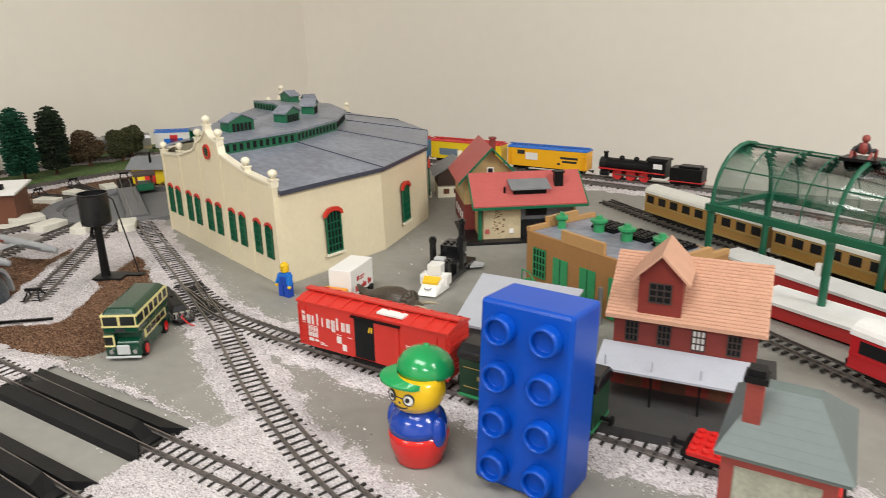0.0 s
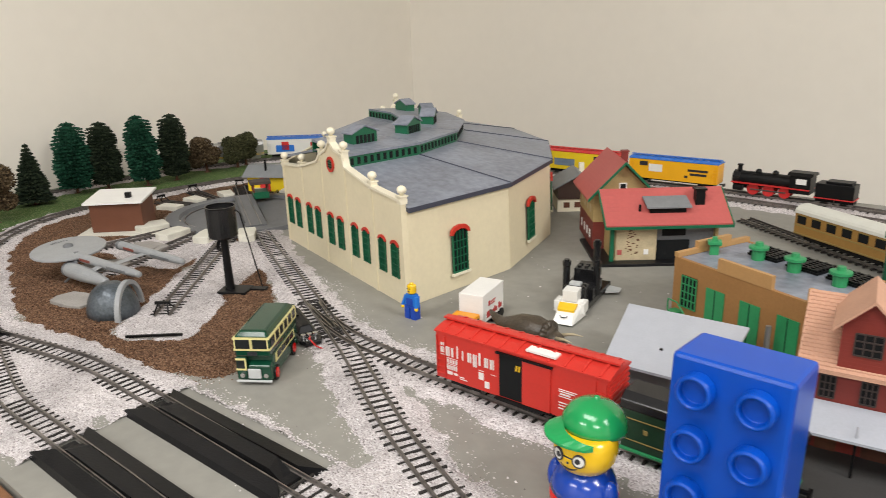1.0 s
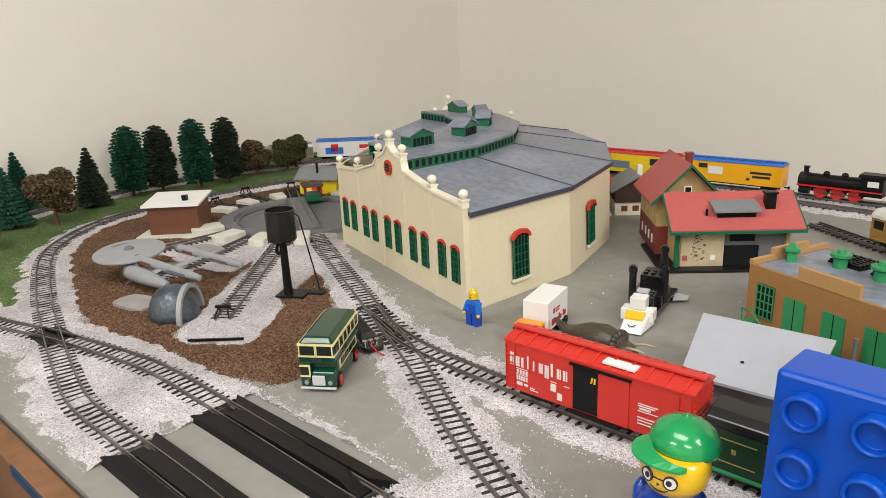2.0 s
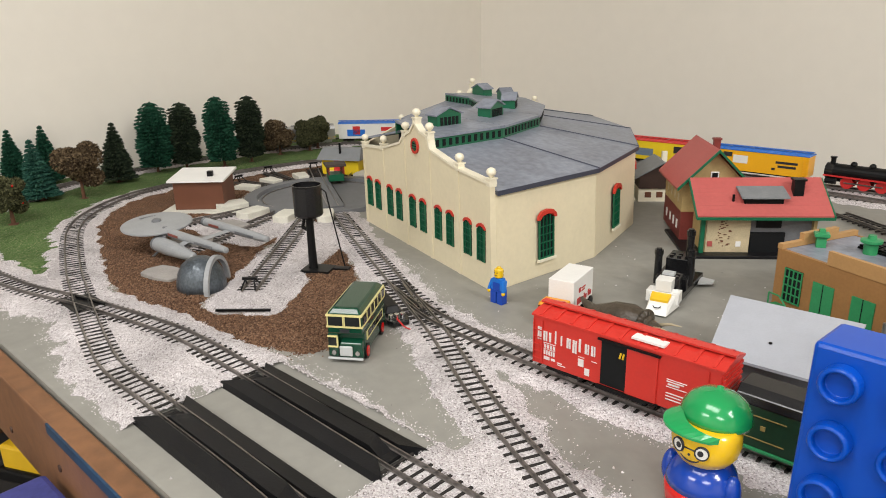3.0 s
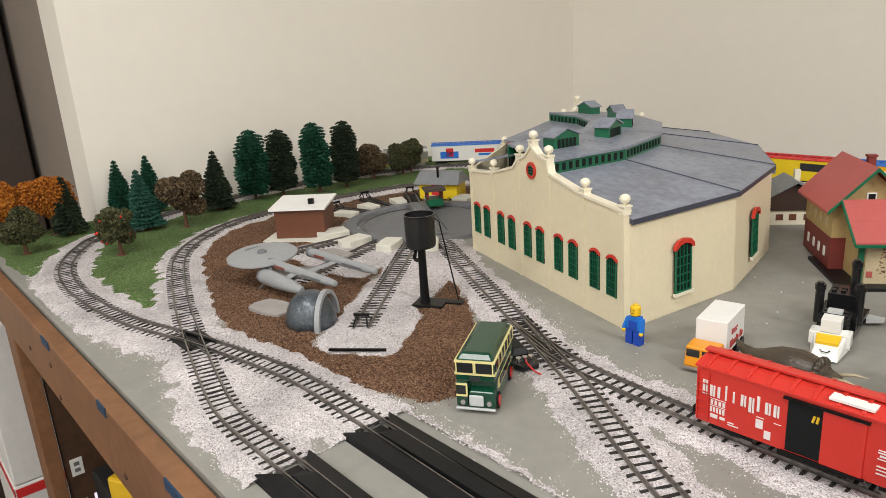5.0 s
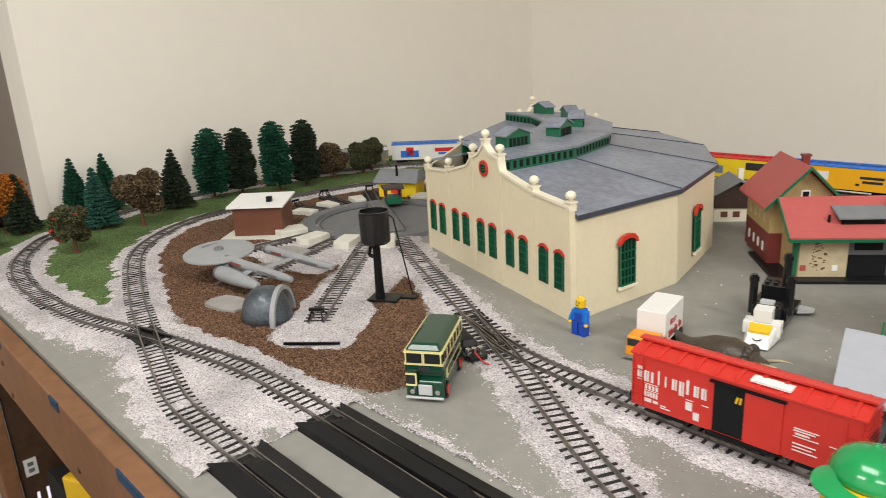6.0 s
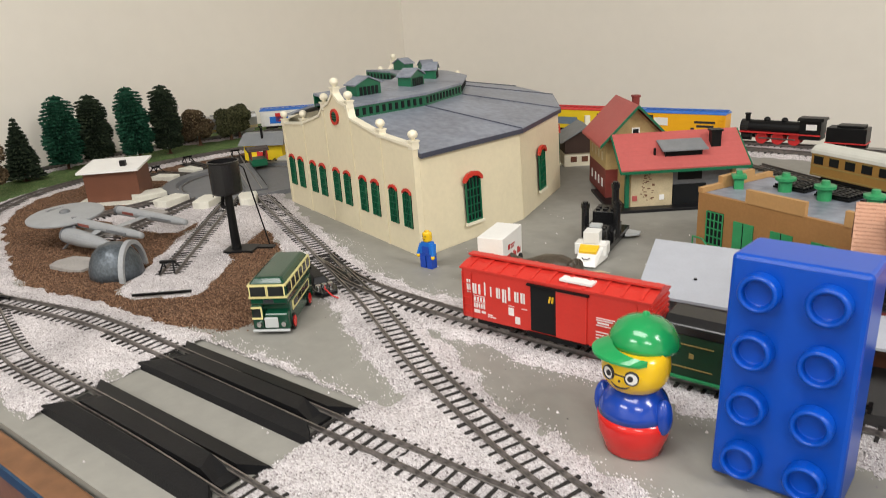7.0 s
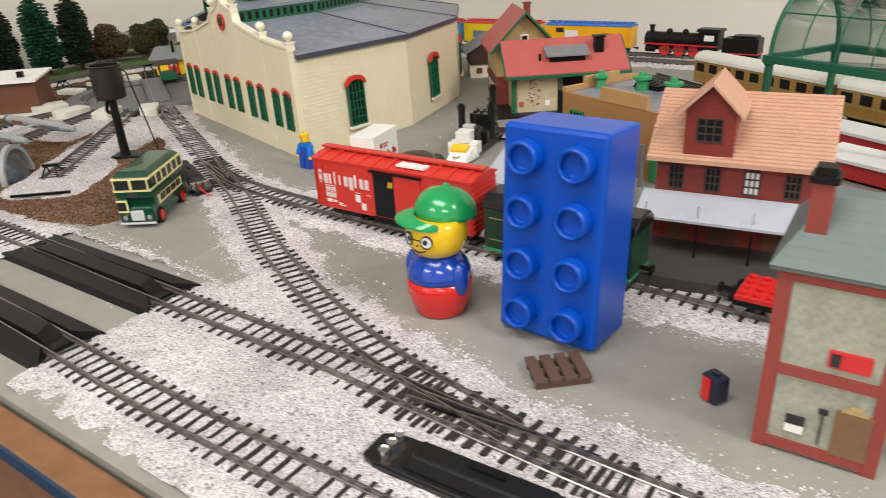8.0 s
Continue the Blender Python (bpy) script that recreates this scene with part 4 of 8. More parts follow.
def boxcar(name, label, m, L, H, side, roof, decals=(), door=True, rib=0.0, ladder=True, group=""):
    """A goods van: floor, sides, ends, ribbed roof with running board, doors, ladders, bogies; decals are (x0, z0, x1, z1, material)."""
    t = thing(name, label, "railway wagon", m, group)
    w, z0 = 0.0168, 0.010
    body = part("body", MB().box((-L / 2, -w, z0), (L / 2, w, z0 + H)), side, t, bevel=0.0005)
    part("roof", MB().slab([(-w - 0.0008, z0 + H), (w + 0.0008, z0 + H), (w + 0.0008, z0 + H + 0.0012), (w * 0.5, z0 + H + 0.0035), (0, z0 + H + 0.0042), (-w * 0.5, z0 + H + 0.0035), (-w - 0.0008, z0 + H + 0.0012)], -L / 2 - 0.0012, L / 2 + 0.0012, t=pose(0, 0, 0, 0, 0, 90)), roof, t)
    n = int(L / 0.0125)
    for i in range(n):
        x = -L / 2 + (i + 0.5) * L / n
        part("roof_rib", MB().slab([(-w, z0 + H + 0.0012), (-w * 0.5, z0 + H + 0.0036), (0, z0 + H + 0.0043), (w * 0.5, z0 + H + 0.0036), (w, z0 + H + 0.0012), (w, z0 + H + 0.002), (w * 0.5, z0 + H + 0.0045), (0, z0 + H + 0.0052), (-w * 0.5, z0 + H + 0.0045), (-w, z0 + H + 0.002)], x - 0.0012, x + 0.0012, t=pose(0, 0, 0, 0, 0, 90)), roof, t)
    part("running_board", MB().box((-L / 2 - 0.002, -0.0034, z0 + H + 0.0055), (L / 2 + 0.002, 0.0034, z0 + H + 0.0068)), roof, t)
    part("underframe", MB().box((-L / 2 + 0.01, -0.006, 0.006), (L / 2 - 0.01, 0.006, z0 - 0.0004)).box((-0.02, -0.012, 0.004), (0.02, -0.007, 0.009)), BLACK, t)
    for s in (-1, 1):
        for k in range(9):
            z = z0 + 0.003 + k * (H - 0.006) / 8
            part("end_rib", MB().box((s * L / 2 - 0.0006, -w + 0.001, z - 0.0009), (s * L / 2 + 0.0011, w - 0.001, z + 0.0009)), side, t)
        bogie(t, s * (L / 2 - 0.022))
        coupler(t, s * L / 2, s)
        if ladder:
            for y in (-w - 0.001, w + 0.001):
                xl = s * (L / 2 - 0.005)
                part("ladder", MB().box((xl - 0.0042, y - 0.0004, z0 + 0.001), (xl - 0.0036, y + 0.0004, z0 + H - 0.002)).box((xl + 0.0036, y - 0.0004, z0 + 0.001), (xl + 0.0042, y + 0.0004, z0 + H - 0.002)), side, t)
                for k in range(5):
                    part("rung", MB().box((xl - 0.0036, y - 0.0003, z0 + 0.004 + k * 0.0055), (xl + 0.0036, y + 0.0003, z0 + 0.0046 + k * 0.0055)), side, t)
    for x0, za, x1, zb, mat in decals:
        for y in ((-w - 0.0006, -w - 0.00005), (w + 0.00005, w + 0.0006)):
            part("lettering_bar", MB().box((x0, y[0], z0 + za), (x1, y[1], z0 + zb)), mat, t, "painted marking")
    return t


BOX_RED = pm("glossy_red_boxcar_plastic", (0.58, 0.034, 0.024), 0.32, var=0.06)
WHITE_INK = pm("white_print", (0.78, 0.72, 0.70), 0.5, var=0.05)
deco = []
for i in range(10):
    x = -0.0680 + i * 0.00515
    tall = 0.0095 if i in (0, 3, 7) else 0.0072
    thin = 0.0011 if i in (3, 4) else 0.0017
    foot = 0.0170 if i == 6 else 0.0192
    deco.append((x, foot, x + thin, 0.0192 + tall, WHITE_INK))
    if i not in (2, 3, 4, 7):
        deco.append((x + 0.0023, foot, x + 0.0034, 0.0192 + tall, WHITE_INK))
for x0, z0_, x1, z1_ in ((-0.0625, 0.0176, -0.0520, 0.0179), (-0.0625, 0.0130, -0.0520, 0.0133), (-0.032, 0.0155, -0.027, 0.0158), (-0.021, 0.0150, -0.0165, 0.0153), (-0.032, 0.0088, -0.0275, 0.0142), (-0.0265, 0.0035, -0.0225, 0.0085),
                         (-0.0620, 0.0050, -0.0570, 0.0074), (-0.0555, 0.0054, -0.0520, 0.0070), (-0.0500, 0.0050, -0.0460, 0.0056), (-0.0500, 0.0036, -0.0430, 0.0041),
                         (0.036, 0.0205, 0.050, 0.0209), (0.036, 0.0190, 0.048, 0.0196), (0.037, 0.0170, 0.045, 0.0180), (0.036, 0.0155, 0.050, 0.0159), (0.036, 0.0110, 0.049, 0.0116), (0.036, 0.0090, 0.047, 0.0095), (0.036, 0.0068, 0.050, 0.0074), (0.056, 0.0160, 0.066, 0.0164)):
    deco.append((x0, z0_, x1, z1_, WHITE_INK))
for i in range(4):
    deco.append((-0.0620 + i * 0.0027, 0.0140, -0.0604 + i * 0.0027, 0.0168, WHITE_INK))
for i in range(5):
    deco.append((-0.0622 + i * 0.0021, 0.0088, -0.0609 + i * 0.0021, 0.0122, WHITE_INK))
red_van = boxcar("boxcar", "glossy red model boxcar with white lettering bars, on the siding", pose(-0.3055, 0.4845, 0.0068, 0, 0, 0.8) @ Matrix.Diagonal((1.055, 1.03, 1.14, 1)), 0.145, 0.036, BOX_RED, BOX_RED, deco)
part("door_opening", MB().box((-0.0135, -0.0173, 0.0115), (0.0065, -0.01685, 0.0425)), DARK, red_van, "open doorway with dark inside")
part("sliding_door", MB().box((0.0065, -0.0182, 0.0108), (0.0295, -0.0170, 0.0432)), BOX_RED, red_van, "open red sliding door", bevel=0.0004)
part("door_track", MB().box((-0.016, -0.0192, 0.0435), (0.031, -0.0170, 0.0447)), BLACK, red_van)
part("door_track", MB().box((-0.016, -0.0188, 0.0098), (0.031, -0.0170, 0.0108)), BLACK, red_van)
YEL = pm("yellow_plastic", (0.80, 0.50, 0.02), 0.3, var=0.05, coat=0.3)
part("cargo", MB().rod((0.001, -0.0174, 0.034), (0.002, -0.0172, 0.038), 0.0008).rod((0.0035, -0.0174, 0.034), (0.004, -0.0172, 0.038), 0.0008), YEL, red_van, "bit of yellow toy in the doorway")
part("roof_label", MB().box((-0.0005, -0.0146, 0.0492), (0.0235, -0.006, 0.0506), t=pose(0.008, 0, 0.0, 0, 0, 0)), WHITEP, red_van, "white paper label on the roof")

DKGREEN = pm("dark_green_coach_paint", (0.012, 0.045, 0.022), 0.3, var=0.15)


def coach(label, m, L, H, side, roofm, band, nwin, group=""):
    t = thing("passenger_coach", label, "railway coach", m, group)
    w, z0 = 0.0160, 0.010
    part("body", MB().box((-L / 2, -w, z0), (L / 2, w, z0 + H)), side, t, bevel=0.0005)
    R = [(w * 1.06 * math.cos(math.pi * i / 10), z0 + H + 0.010 * math.sin(math.pi * i / 10)) for i in range(11)]
    part("roof", MB().slab([(-w * 1.06, z0 + H - 0.001)] + R[::-1] + [(w * 1.06, z0 + H - 0.001)], -L / 2 - 0.001, L / 2 + 0.001, t=pose(0, 0, 0, 0, 0, 90)), roofm, t, smooth=False)
    for s in (-1, 1):
        y0, y1 = sorted((s * w, s * (w + 0.0005)))
        part("panel_band", MB().box((-L / 2, y0, z0 + H * 0.40), (L / 2, y1, z0 + H * 0.46)), band, t)
        part("panel_band", MB().box((-L / 2, y0, z0 + 0.001), (L / 2, y1, z0 + 0.0025)), band, t)
        for i in range(nwin):
            x = -L / 2 + (i + 0.5) * L / nwin
            wn = part("window", MB().box((x - L / nwin * 0.30, y0, z0 + H * 0.52), (x + L / nwin * 0.30, y1, z0 + H * 0.88)), DARK, t)
            part("window_frame", MB().box((x - L / nwin * 0.30, y0, z0 + H * 0.88), (x + L / nwin * 0.30, y1 + 0.0002, z0 + H * 0.92)), band, wn)
        bogie(t, s * (L / 2 - 0.026))
        coupler(t, s * L / 2, s)
    part("underframe", MB().box((-L / 2 + 0.02, -0.012, 0.004), (L / 2 - 0.02, 0.012, z0 - 0.0004)), BLACK, t)
    return t


GOLD_LINE = pm("dull_gold_lining", (0.30, 0.22, 0.07), 0.4)
tender = thing("locomotive", "dark green model locomotive with a black curved roof", "locomotive", pose(-0.163, 0.4830, 0.0068, 0, 0, -1) @ Matrix.Diagonal((1, 1, 1.1, 1)))
part("body", MB().box((-0.055, -0.016, 0.006), (0.055, 0.016, 0.033)), DKGREEN, tender, bevel=0.0006)
part("roof", MB().slab([(-0.0168, 0.033), (0.0168, 0.033), (0.0155, 0.0385), (0.009, 0.0425), (-0.009, 0.0425), (-0.0155, 0.0385)], -0.057, 0.057, t=pose(0, 0, 0, 0, 0, 90)), BLACK_SHINY, tender, bevel=0.001)
for x in (-0.037, 0.0, 0.037):
    for z in (0.012, 0.027):
        part("lining", MB().box((x - 0.014, -0.0166, z), (x + 0.014, -0.0161, z + 0.0006)), GOLD_LINE, tender)
    part("crest", MB().box((x - 0.0015, -0.0167, 0.019), (x + 0.0015, -0.0161, 0.022)), GOLD_LINE, tender)
part("step_edge", MB().box((-0.055, -0.0175, 0.0045), (0.055, 0.0175, 0.006)), GREEN_LIGHT, tender)
for s in (-1, 1):
    bogie(tender, s * 0.033)
    coupler(tender, s * 0.055, s)

# flat wagon with a red studded plate
LEGO_RED = pm("glossy_red_brick_plastic", (0.62, 0.02, 0.018), 0.22, var=0.03)
flat = thing("flat_wagon", "black flat wagon carrying a red studded plate", "railway wagon", pose(-0.002, 0.4785, 0.0068, 0, 0, -2))
part("frame", MB().box((-0.046, -0.013, 0.007), (0.05, 0.013, 0.0105)), BLACK, flat)
plate = part("plate", MB().box((-0.042, -0.016, 0.0105), (0.048, 0.016, 0.0137)), LEGO_RED, flat, "red studded plate", bevel=0.0003)
for i in range(11):
    for j in range(4):
        part("stud", MB().lathe([(0.0024, 0.0137), (0.0024, 0.0154)], 10, t=pose(-0.038 + i * 0.008, -0.012 + j * 0.008, 0)), LEGO_RED, plate)
bogie(flat, -0.03)
bogie(flat, 0.032)
coupler(flat, -0.046, -1)

# ---- the train on the outer line ----
PA = spline(LINE_A, 0.004)


def on_line(s):
    """Pose on the outer line s metres along it; the thing's +x points along the way of travel."""
    i = min(max(int(s / 0.004), 1), len(PA) - 2)
    d = PA[i + 1] - PA[i - 1]
    p = PA[i]
    return pose(p.x, p.y, RAIL_TOP - 0.0002, 0, 0, math.degrees(math.atan2(d.y, d.x)))


def s_at(x, y):
    return min(range(len(PA)), key=lambda i: (PA[i].x - x) ** 2 + (PA[i].y - y) ** 2) * 0.004


CYAN = pm("light_blue_wagon_paint", (0.10, 0.38, 0.72), 0.35, var=0.05)
BLUEW = pm("bright_blue_wagon_paint", (0.02, 0.16, 0.60), 0.35, var=0.05)
WHITEW = pm("white_wagon_paint", (0.78, 0.77, 0.74), 0.35, var=0.04)
YELW = pm("yellow_wagon_paint", (0.83, 0.60, 0.02), 0.35, var=0.05)
AMBER = pm("amber_wagon_paint", (0.85, 0.42, 0.01), 0.35, var=0.05)
REDW = pm("red_wagon_paint", (0.60, 0.03, 0.03), 0.35, var=0.05)
INKB = pm("black_print", (0.02, 0.02, 0.025), 0.5)
INKG = pm("grey_blue_print", (0.16, 0.22, 0.30), 0.5)
s0 = s_at(-1.39, 1.185)
PITCH = 0.182
CARS = [(WHITEW, BLUEW, "white model boxcar with a blue roof and coloured print", [(-0.068, 0.018, -0.022, 0.027, REDW), (-0.066, 0.011, -0.03, 0.016, BLUEW), (0.018, 0.006, 0.062, 0.022, BLUEW), (0.03, 0.010, 0.048, 0.030, REDW)]),
        (YELW, REDW, "yellow model boxcar with a red roof and dark print", [(-0.068, 0.018, -0.026, 0.031, INKB), (-0.062, 0.008, -0.034, 0.012, INKB), (0.016, 0.008, 0.062, 0.022, INKG), (0.036, 0.020, 0.056, 0.030, INKG)]),
        (YELW, REDW, "yellow model boxcar with a red roof and dark print", [(-0.068, 0.018, -0.026, 0.031, INKB), (-0.062, 0.008, -0.034, 0.012, INKB), (0.016, 0.008, 0.062, 0.022, INKG), (0.036, 0.020, 0.056, 0.030, INKG)]),
        (CYAN, REDW, "light blue model boxcar with a red roof and red print", [(-0.064, 0.016, -0.014, 0.028, REDW), (-0.056, 0.009, -0.02, 0.012, INKB), (0.018, 0.012, 0.062, 0.020, YELW), (0.03, 0.016, 0.046, 0.026, REDW)]),
        (YELW, REDW, "yellow model boxcar with a red roof and dark print", [(-0.068, 0.018, -0.026, 0.031, INKB), (0.016, 0.008, 0.062, 0.022, INKG)]),
        (AMBER, BLUEW, "amber model boxcar with a blue roof and faded print", [(-0.066, 0.020, -0.03, 0.024, INKB), (-0.064, 0.013, -0.034, 0.017, INKB), (-0.03, 0.008, -0.024, 0.012, INKB), (0.018, 0.014, 0.044, 0.028, WHITEW), (0.046, 0.024, 0.062, 0.032, INKB)])]
for i, (c_side, c_roof, lab, dec) in enumerate(CARS):
    boxcar("boxcar", lab, on_line(s0 - i * PITCH), 0.166, 0.036, c_side, c_roof, dec, group="train wagons")

STRIPE = pm("yellow_stripe_paint", (0.80, 0.52, 0.03), 0.35)
LOCO_RED = pm("red_locomotive_paint", (0.55, 0.025, 0.025), 0.28, var=0.05)


def diesel(m):
    """A streamlined diesel: long silver body, rounded red nose with a raised cab and a yellow stripe."""
    t = thing("diesel_locomotive", "silver and red streamlined diesel locomotive with a yellow nose stripe", "locomotive", m)
    w = 0.0165
    sec = [(-w, 0.010), (w, 0.010), (w, 0.036), (w * 0.86, 0.043), (w * 0.4, 0.0468), (-w * 0.4, 0.0468), (-w * 0.86, 0.043), (-w, 0.036)]
    part("body", MB().slab(sec, -0.095, 0.045, t=pose(0, 0, 0, 0, 0, -90) @ pose(0, 0, 0)), SILVER, t, "silver body")
    nose = MB()
    loops = []
    for x, k, zt in ((0.045, 1.0, 0.0468), (0.058, 1.0, 0.0462), (0.066, 0.99, 0.040), (0.072, 0.97, 0.0355), (0.082, 0.90, 0.034), (0.090, 0.76, 0.031), (0.095, 0.52, 0.026)):
        sc = (zt - 0.010) / 0.0368
        loops.append([(x, y * k, 0.010 + (z - 0.010) * sc) for y, z in sec])
    for a, b in zip(loops, loops[1:]):
        nose.hull(a, b)
    part("nose", nose, LOCO_RED, t, "rounded red nose and cab", bevel=0.0008)
    part("red_flank", MB().box((0.015, -w - 0.0005, 0.014), (0.046, w + 0.0005, 0.037)), LOCO_RED, t)
    part("stripe", MB().hull([(0.0665, -0.003, 0.0395), (0.0885, -0.003, 0.0320), (0.0885, 0.003, 0.0320), (0.0665, 0.003, 0.0395)], [(0.0665, -0.003, 0.0412), (0.0895, -0.003, 0.0337), (0.0895, 0.003, 0.0337), (0.0665, 0.003, 0.0412)]), STRIPE, t, "yellow nose stripe")
    part("headlight", MB().rod((0.089, 0, 0.030), (0.0945, 0, 0.030), 0.0025, 12), CHROME, t)
    for y in (-0.0085, 0.0085):
        part("windscreen", MB().box((0.0635, y - 0.005, 0.0405), (0.0655, y + 0.005, 0.0448)), BLACK_SHINY, t, "dark windscreen")
    part("pilot", MB().hull([(0.07, -0.015, 0.003), (0.097, -0.010, 0.003), (0.097, 0.010, 0.003), (0.07, 0.015, 0.003)], [(0.07, -0.016, 0.0105), (0.095, -0.011, 0.0105), (0.095, 0.011, 0.0105), (0.07, 0.016, 0.0105)]), SILVER, t, bevel=0.0006)
    for x in (-0.07, -0.052, -0.034, -0.016, 0.004, 0.024):
        part("roof_fan", MB().lathe([(0.006, 0.0465), (0.006, 0.049), (0.004, 0.0498)], 14, t=pose(x, 0, 0)), SILVER, t)
    for s in (-1, 1):
        y0, y1 = sorted((s * w, s * (w + 0.0006)))
        for z in (0.0125, 0.0155):
            part("lining", MB().box((-0.095, y0, z), (0.015, y1, z + 0.0008)), STRIPE, t)
    for x in (-0.062, 0.05):
        b = part("truck", MB().box((x - 0.026, -0.0105, 0.003), (x + 0.026, -0.008, 0.010)).box((x - 0.026, 0.008, 0.003), (x + 0.026, 0.0105, 0.010)), SILVER, t)
        for dx in (-0.017, 0.0, 0.017):
            part("wheelset", MB().rod((x + dx, -0.008, 0.005), (x + dx, 0.008, 0.005), 0.005, 14), STEEL, b)
    coupler(t, -0.095, -1)
    return t


diesel(on_line(s0 + 0.192))


def steam(m):
    t = thing("steam_locomotive", "black model steam locomotive with a tender and red footplate edge", "locomotive", m)
    part("boiler", MB().rod((-0.01, 0, 0.026), (0.075, 0, 0.026), 0.0125, 20), BLACK, t, smooth=False)
    part("smokebox", MB().rod((0.075, 0, 0.026), (0.088, 0, 0.026), 0.0132, 20), BLACK_SHINY, t)
    part("chimney", MB().lathe([(0.004, 0.036), (0.004, 0.046), (0.0052, 0.048), (0.0052, 0.0495)], 14, t=pose(0.08, 0, 0)), BLACK, t)
    for x in (0.02, 0.048):
        part("dome", MB().ball((x, 0, 0.039), 0.0055, 12), BLACK, t, smooth=True)
    part("cab", MB().box((-0.04, -0.0155, 0.012), (-0.008, 0.0155, 0.042)).slab([(-0.018, 0.042), (0.018, 0.042), (0.012, 0.0465), (-0.012, 0.0465)], -0.043, -0.004, t=pose(0, 0, 0, 0, 0, -90)), BLACK, t)
    for s in (-1, 1):
        y0, y1 = sorted((s * 0.0155, s * 0.016))
        part("cab_window", MB().box((-0.034, y0, 0.028), (-0.018, y1, 0.037)), WHITEP, t)
        for x in (0.0, 0.026, 0.052):
            part("driving_wheel", MB().rod((x, s * 0.008, 0.0098), (x, s * 0.0105, 0.0098), 0.0098, 20), REDW, t, "red driving wheel")
        part("running_plate", MB().box((-0.04, s * 0.0125 - 0.004, 0.0185), (0.088, s * 0.0125 + 0.004, 0.0205)), REDW, t, "red footplate edge")
        part("coupling_rod", MB().box((-0.002, s * 0.0115 - 0.0006, 0.009), (0.056, s * 0.0115 + 0.0006, 0.011)), STEEL, t)
        part("cylinder", MB().rod((0.068, s * 0.0125, 0.011), (0.084, s * 0.0125, 0.011), 0.0055, 14), BLACK, t)
    part("tender", MB().box((-0.105, -0.0155, 0.010), (-0.048, 0.0155, 0.034)).box((-0.1, -0.012, 0.034), (-0.062, 0.012, 0.038)), BLACK, t, bevel=0.0008)
    part("tender_edge", MB().box((-0.106, -0.0165, 0.0095), (-0.047, 0.0165, 0.0112)), REDW, t)
    bogie(t, -0.062)
    bogie(t, -0.091)


steam(on_line(s0 - 6 * PITCH - 0.012))

# ---- toys at the front ----
BLUE = pm("glossy_blue_plastic", (0.0006, 0.066, 0.44), 0.3, spec=0.35, var=0.03, scale=15, bump=0.02, bscale=60)
brick = thing("toy_brick", "big glossy blue toy brick standing on end", "toy brick", pose(-0.1325, 0.3920, 0, -4.0, 0, -2.8))
part("body", MB().box((-0.0315, 0, 0.0022), (0.0315, 0.0415, 0.1275)), BLUE, brick, bevel=0.0025)
for i in range(4):
    for x in (-0.0155, 0.0155):
        st = part("stud", MB().lathe([(0.0098, 0), (0.0098, 0.0075), (0.0088, 0.0088), (0.0076, 0.0088), (0.0070, 0.0076), (0.0070, 0.0036), (0.0002, 0.0034)], 28, t=pose(x, 0, 0.0172 + i * 0.0311, 90)), BLUE, brick, smooth=False)
        soften(st, 0.0006)

P_BLUE = pm("glossy_royal_blue_plastic", (0.006, 0.05, 0.36), 0.18, var=0.02, coat=0.4)
P_RED = pm("glossy_toy_red_plastic", (0.62, 0.015, 0.012), 0.18, var=0.02, coat=0.4)
P_YEL = pm("glossy_toy_yellow_plastic", (0.80, 0.50, 0.01), 0.2, var=0.02, coat=0.4)
P_GRN = pm("glossy_toy_green_plastic", (0.012, 0.30, 0.085), 0.2, var=0.02, coat=0.4)
doll = MB()
doll.lathe([(0.0150, 0.0), (0.0172, 0.0012), (0.0174, 0.0040), (0.0192, 0.0075), (0.0208, 0.0130), (0.0213, 0.0185), (0.0209, 0.0235)], 36, 1)
doll.lathe([(0.0209, 0.0235), (0.0203, 0.0275), (0.0182, 0.0325), (0.0140, 0.0375), (0.0095, 0.0395)], 36, 0)
doll.lathe([(0.0100, 0.0375), (0.0155, 0.0405), (0.0186, 0.0455), (0.0195, 0.0510), (0.0190, 0.0565), (0.0172, 0.0615)], 36, 2)
doll.lathe([(0.0178, 0.0590), (0.0200, 0.0592), (0.0203, 0.0615), (0.0190, 0.0665), (0.0155, 0.0715), (0.0100, 0.0748), (0.0045, 0.0762), (0.0022, 0.0767), (0.0018, 0.0780), (0.0004, 0.0784)], 36, 3, pose(0, 0.0015, 0.0005, -7))
brim = [(0.0192 * math.cos(a), 0.0192 * math.sin(a)) for a in [math.pi * (1.08 + 0.84 * i / 14) for i in range(15)]]
out = [(0.0190 * math.cos(a), -0.0045 + 0.0262 * math.sin(a)) for a in [math.pi * (1.06 + 0.88 * i / 14) for i in range(15)]]
b0 = len(doll.f)
BT = pose(0, 0.0015, 0, -4, 3, -48)
for i in range(14):
    doll.hull([(*brim[i], 0.0600), (*out[i], 0.0592), (*out[i + 1], 0.0592), (*brim[i + 1], 0.0600)], [(*brim[i], 0.0636), (*out[i], 0.0606), (*out[i + 1], 0.0606), (*brim[i + 1], 0.0636)], 3, BT)
b1 = len(doll.f)
for sx in (-1, 1):
    doll.ball((sx * 0.0190, -0.0025, 0.0255), 0.0072, 16, 0, squash=(0.72, 0.9, 1.5))
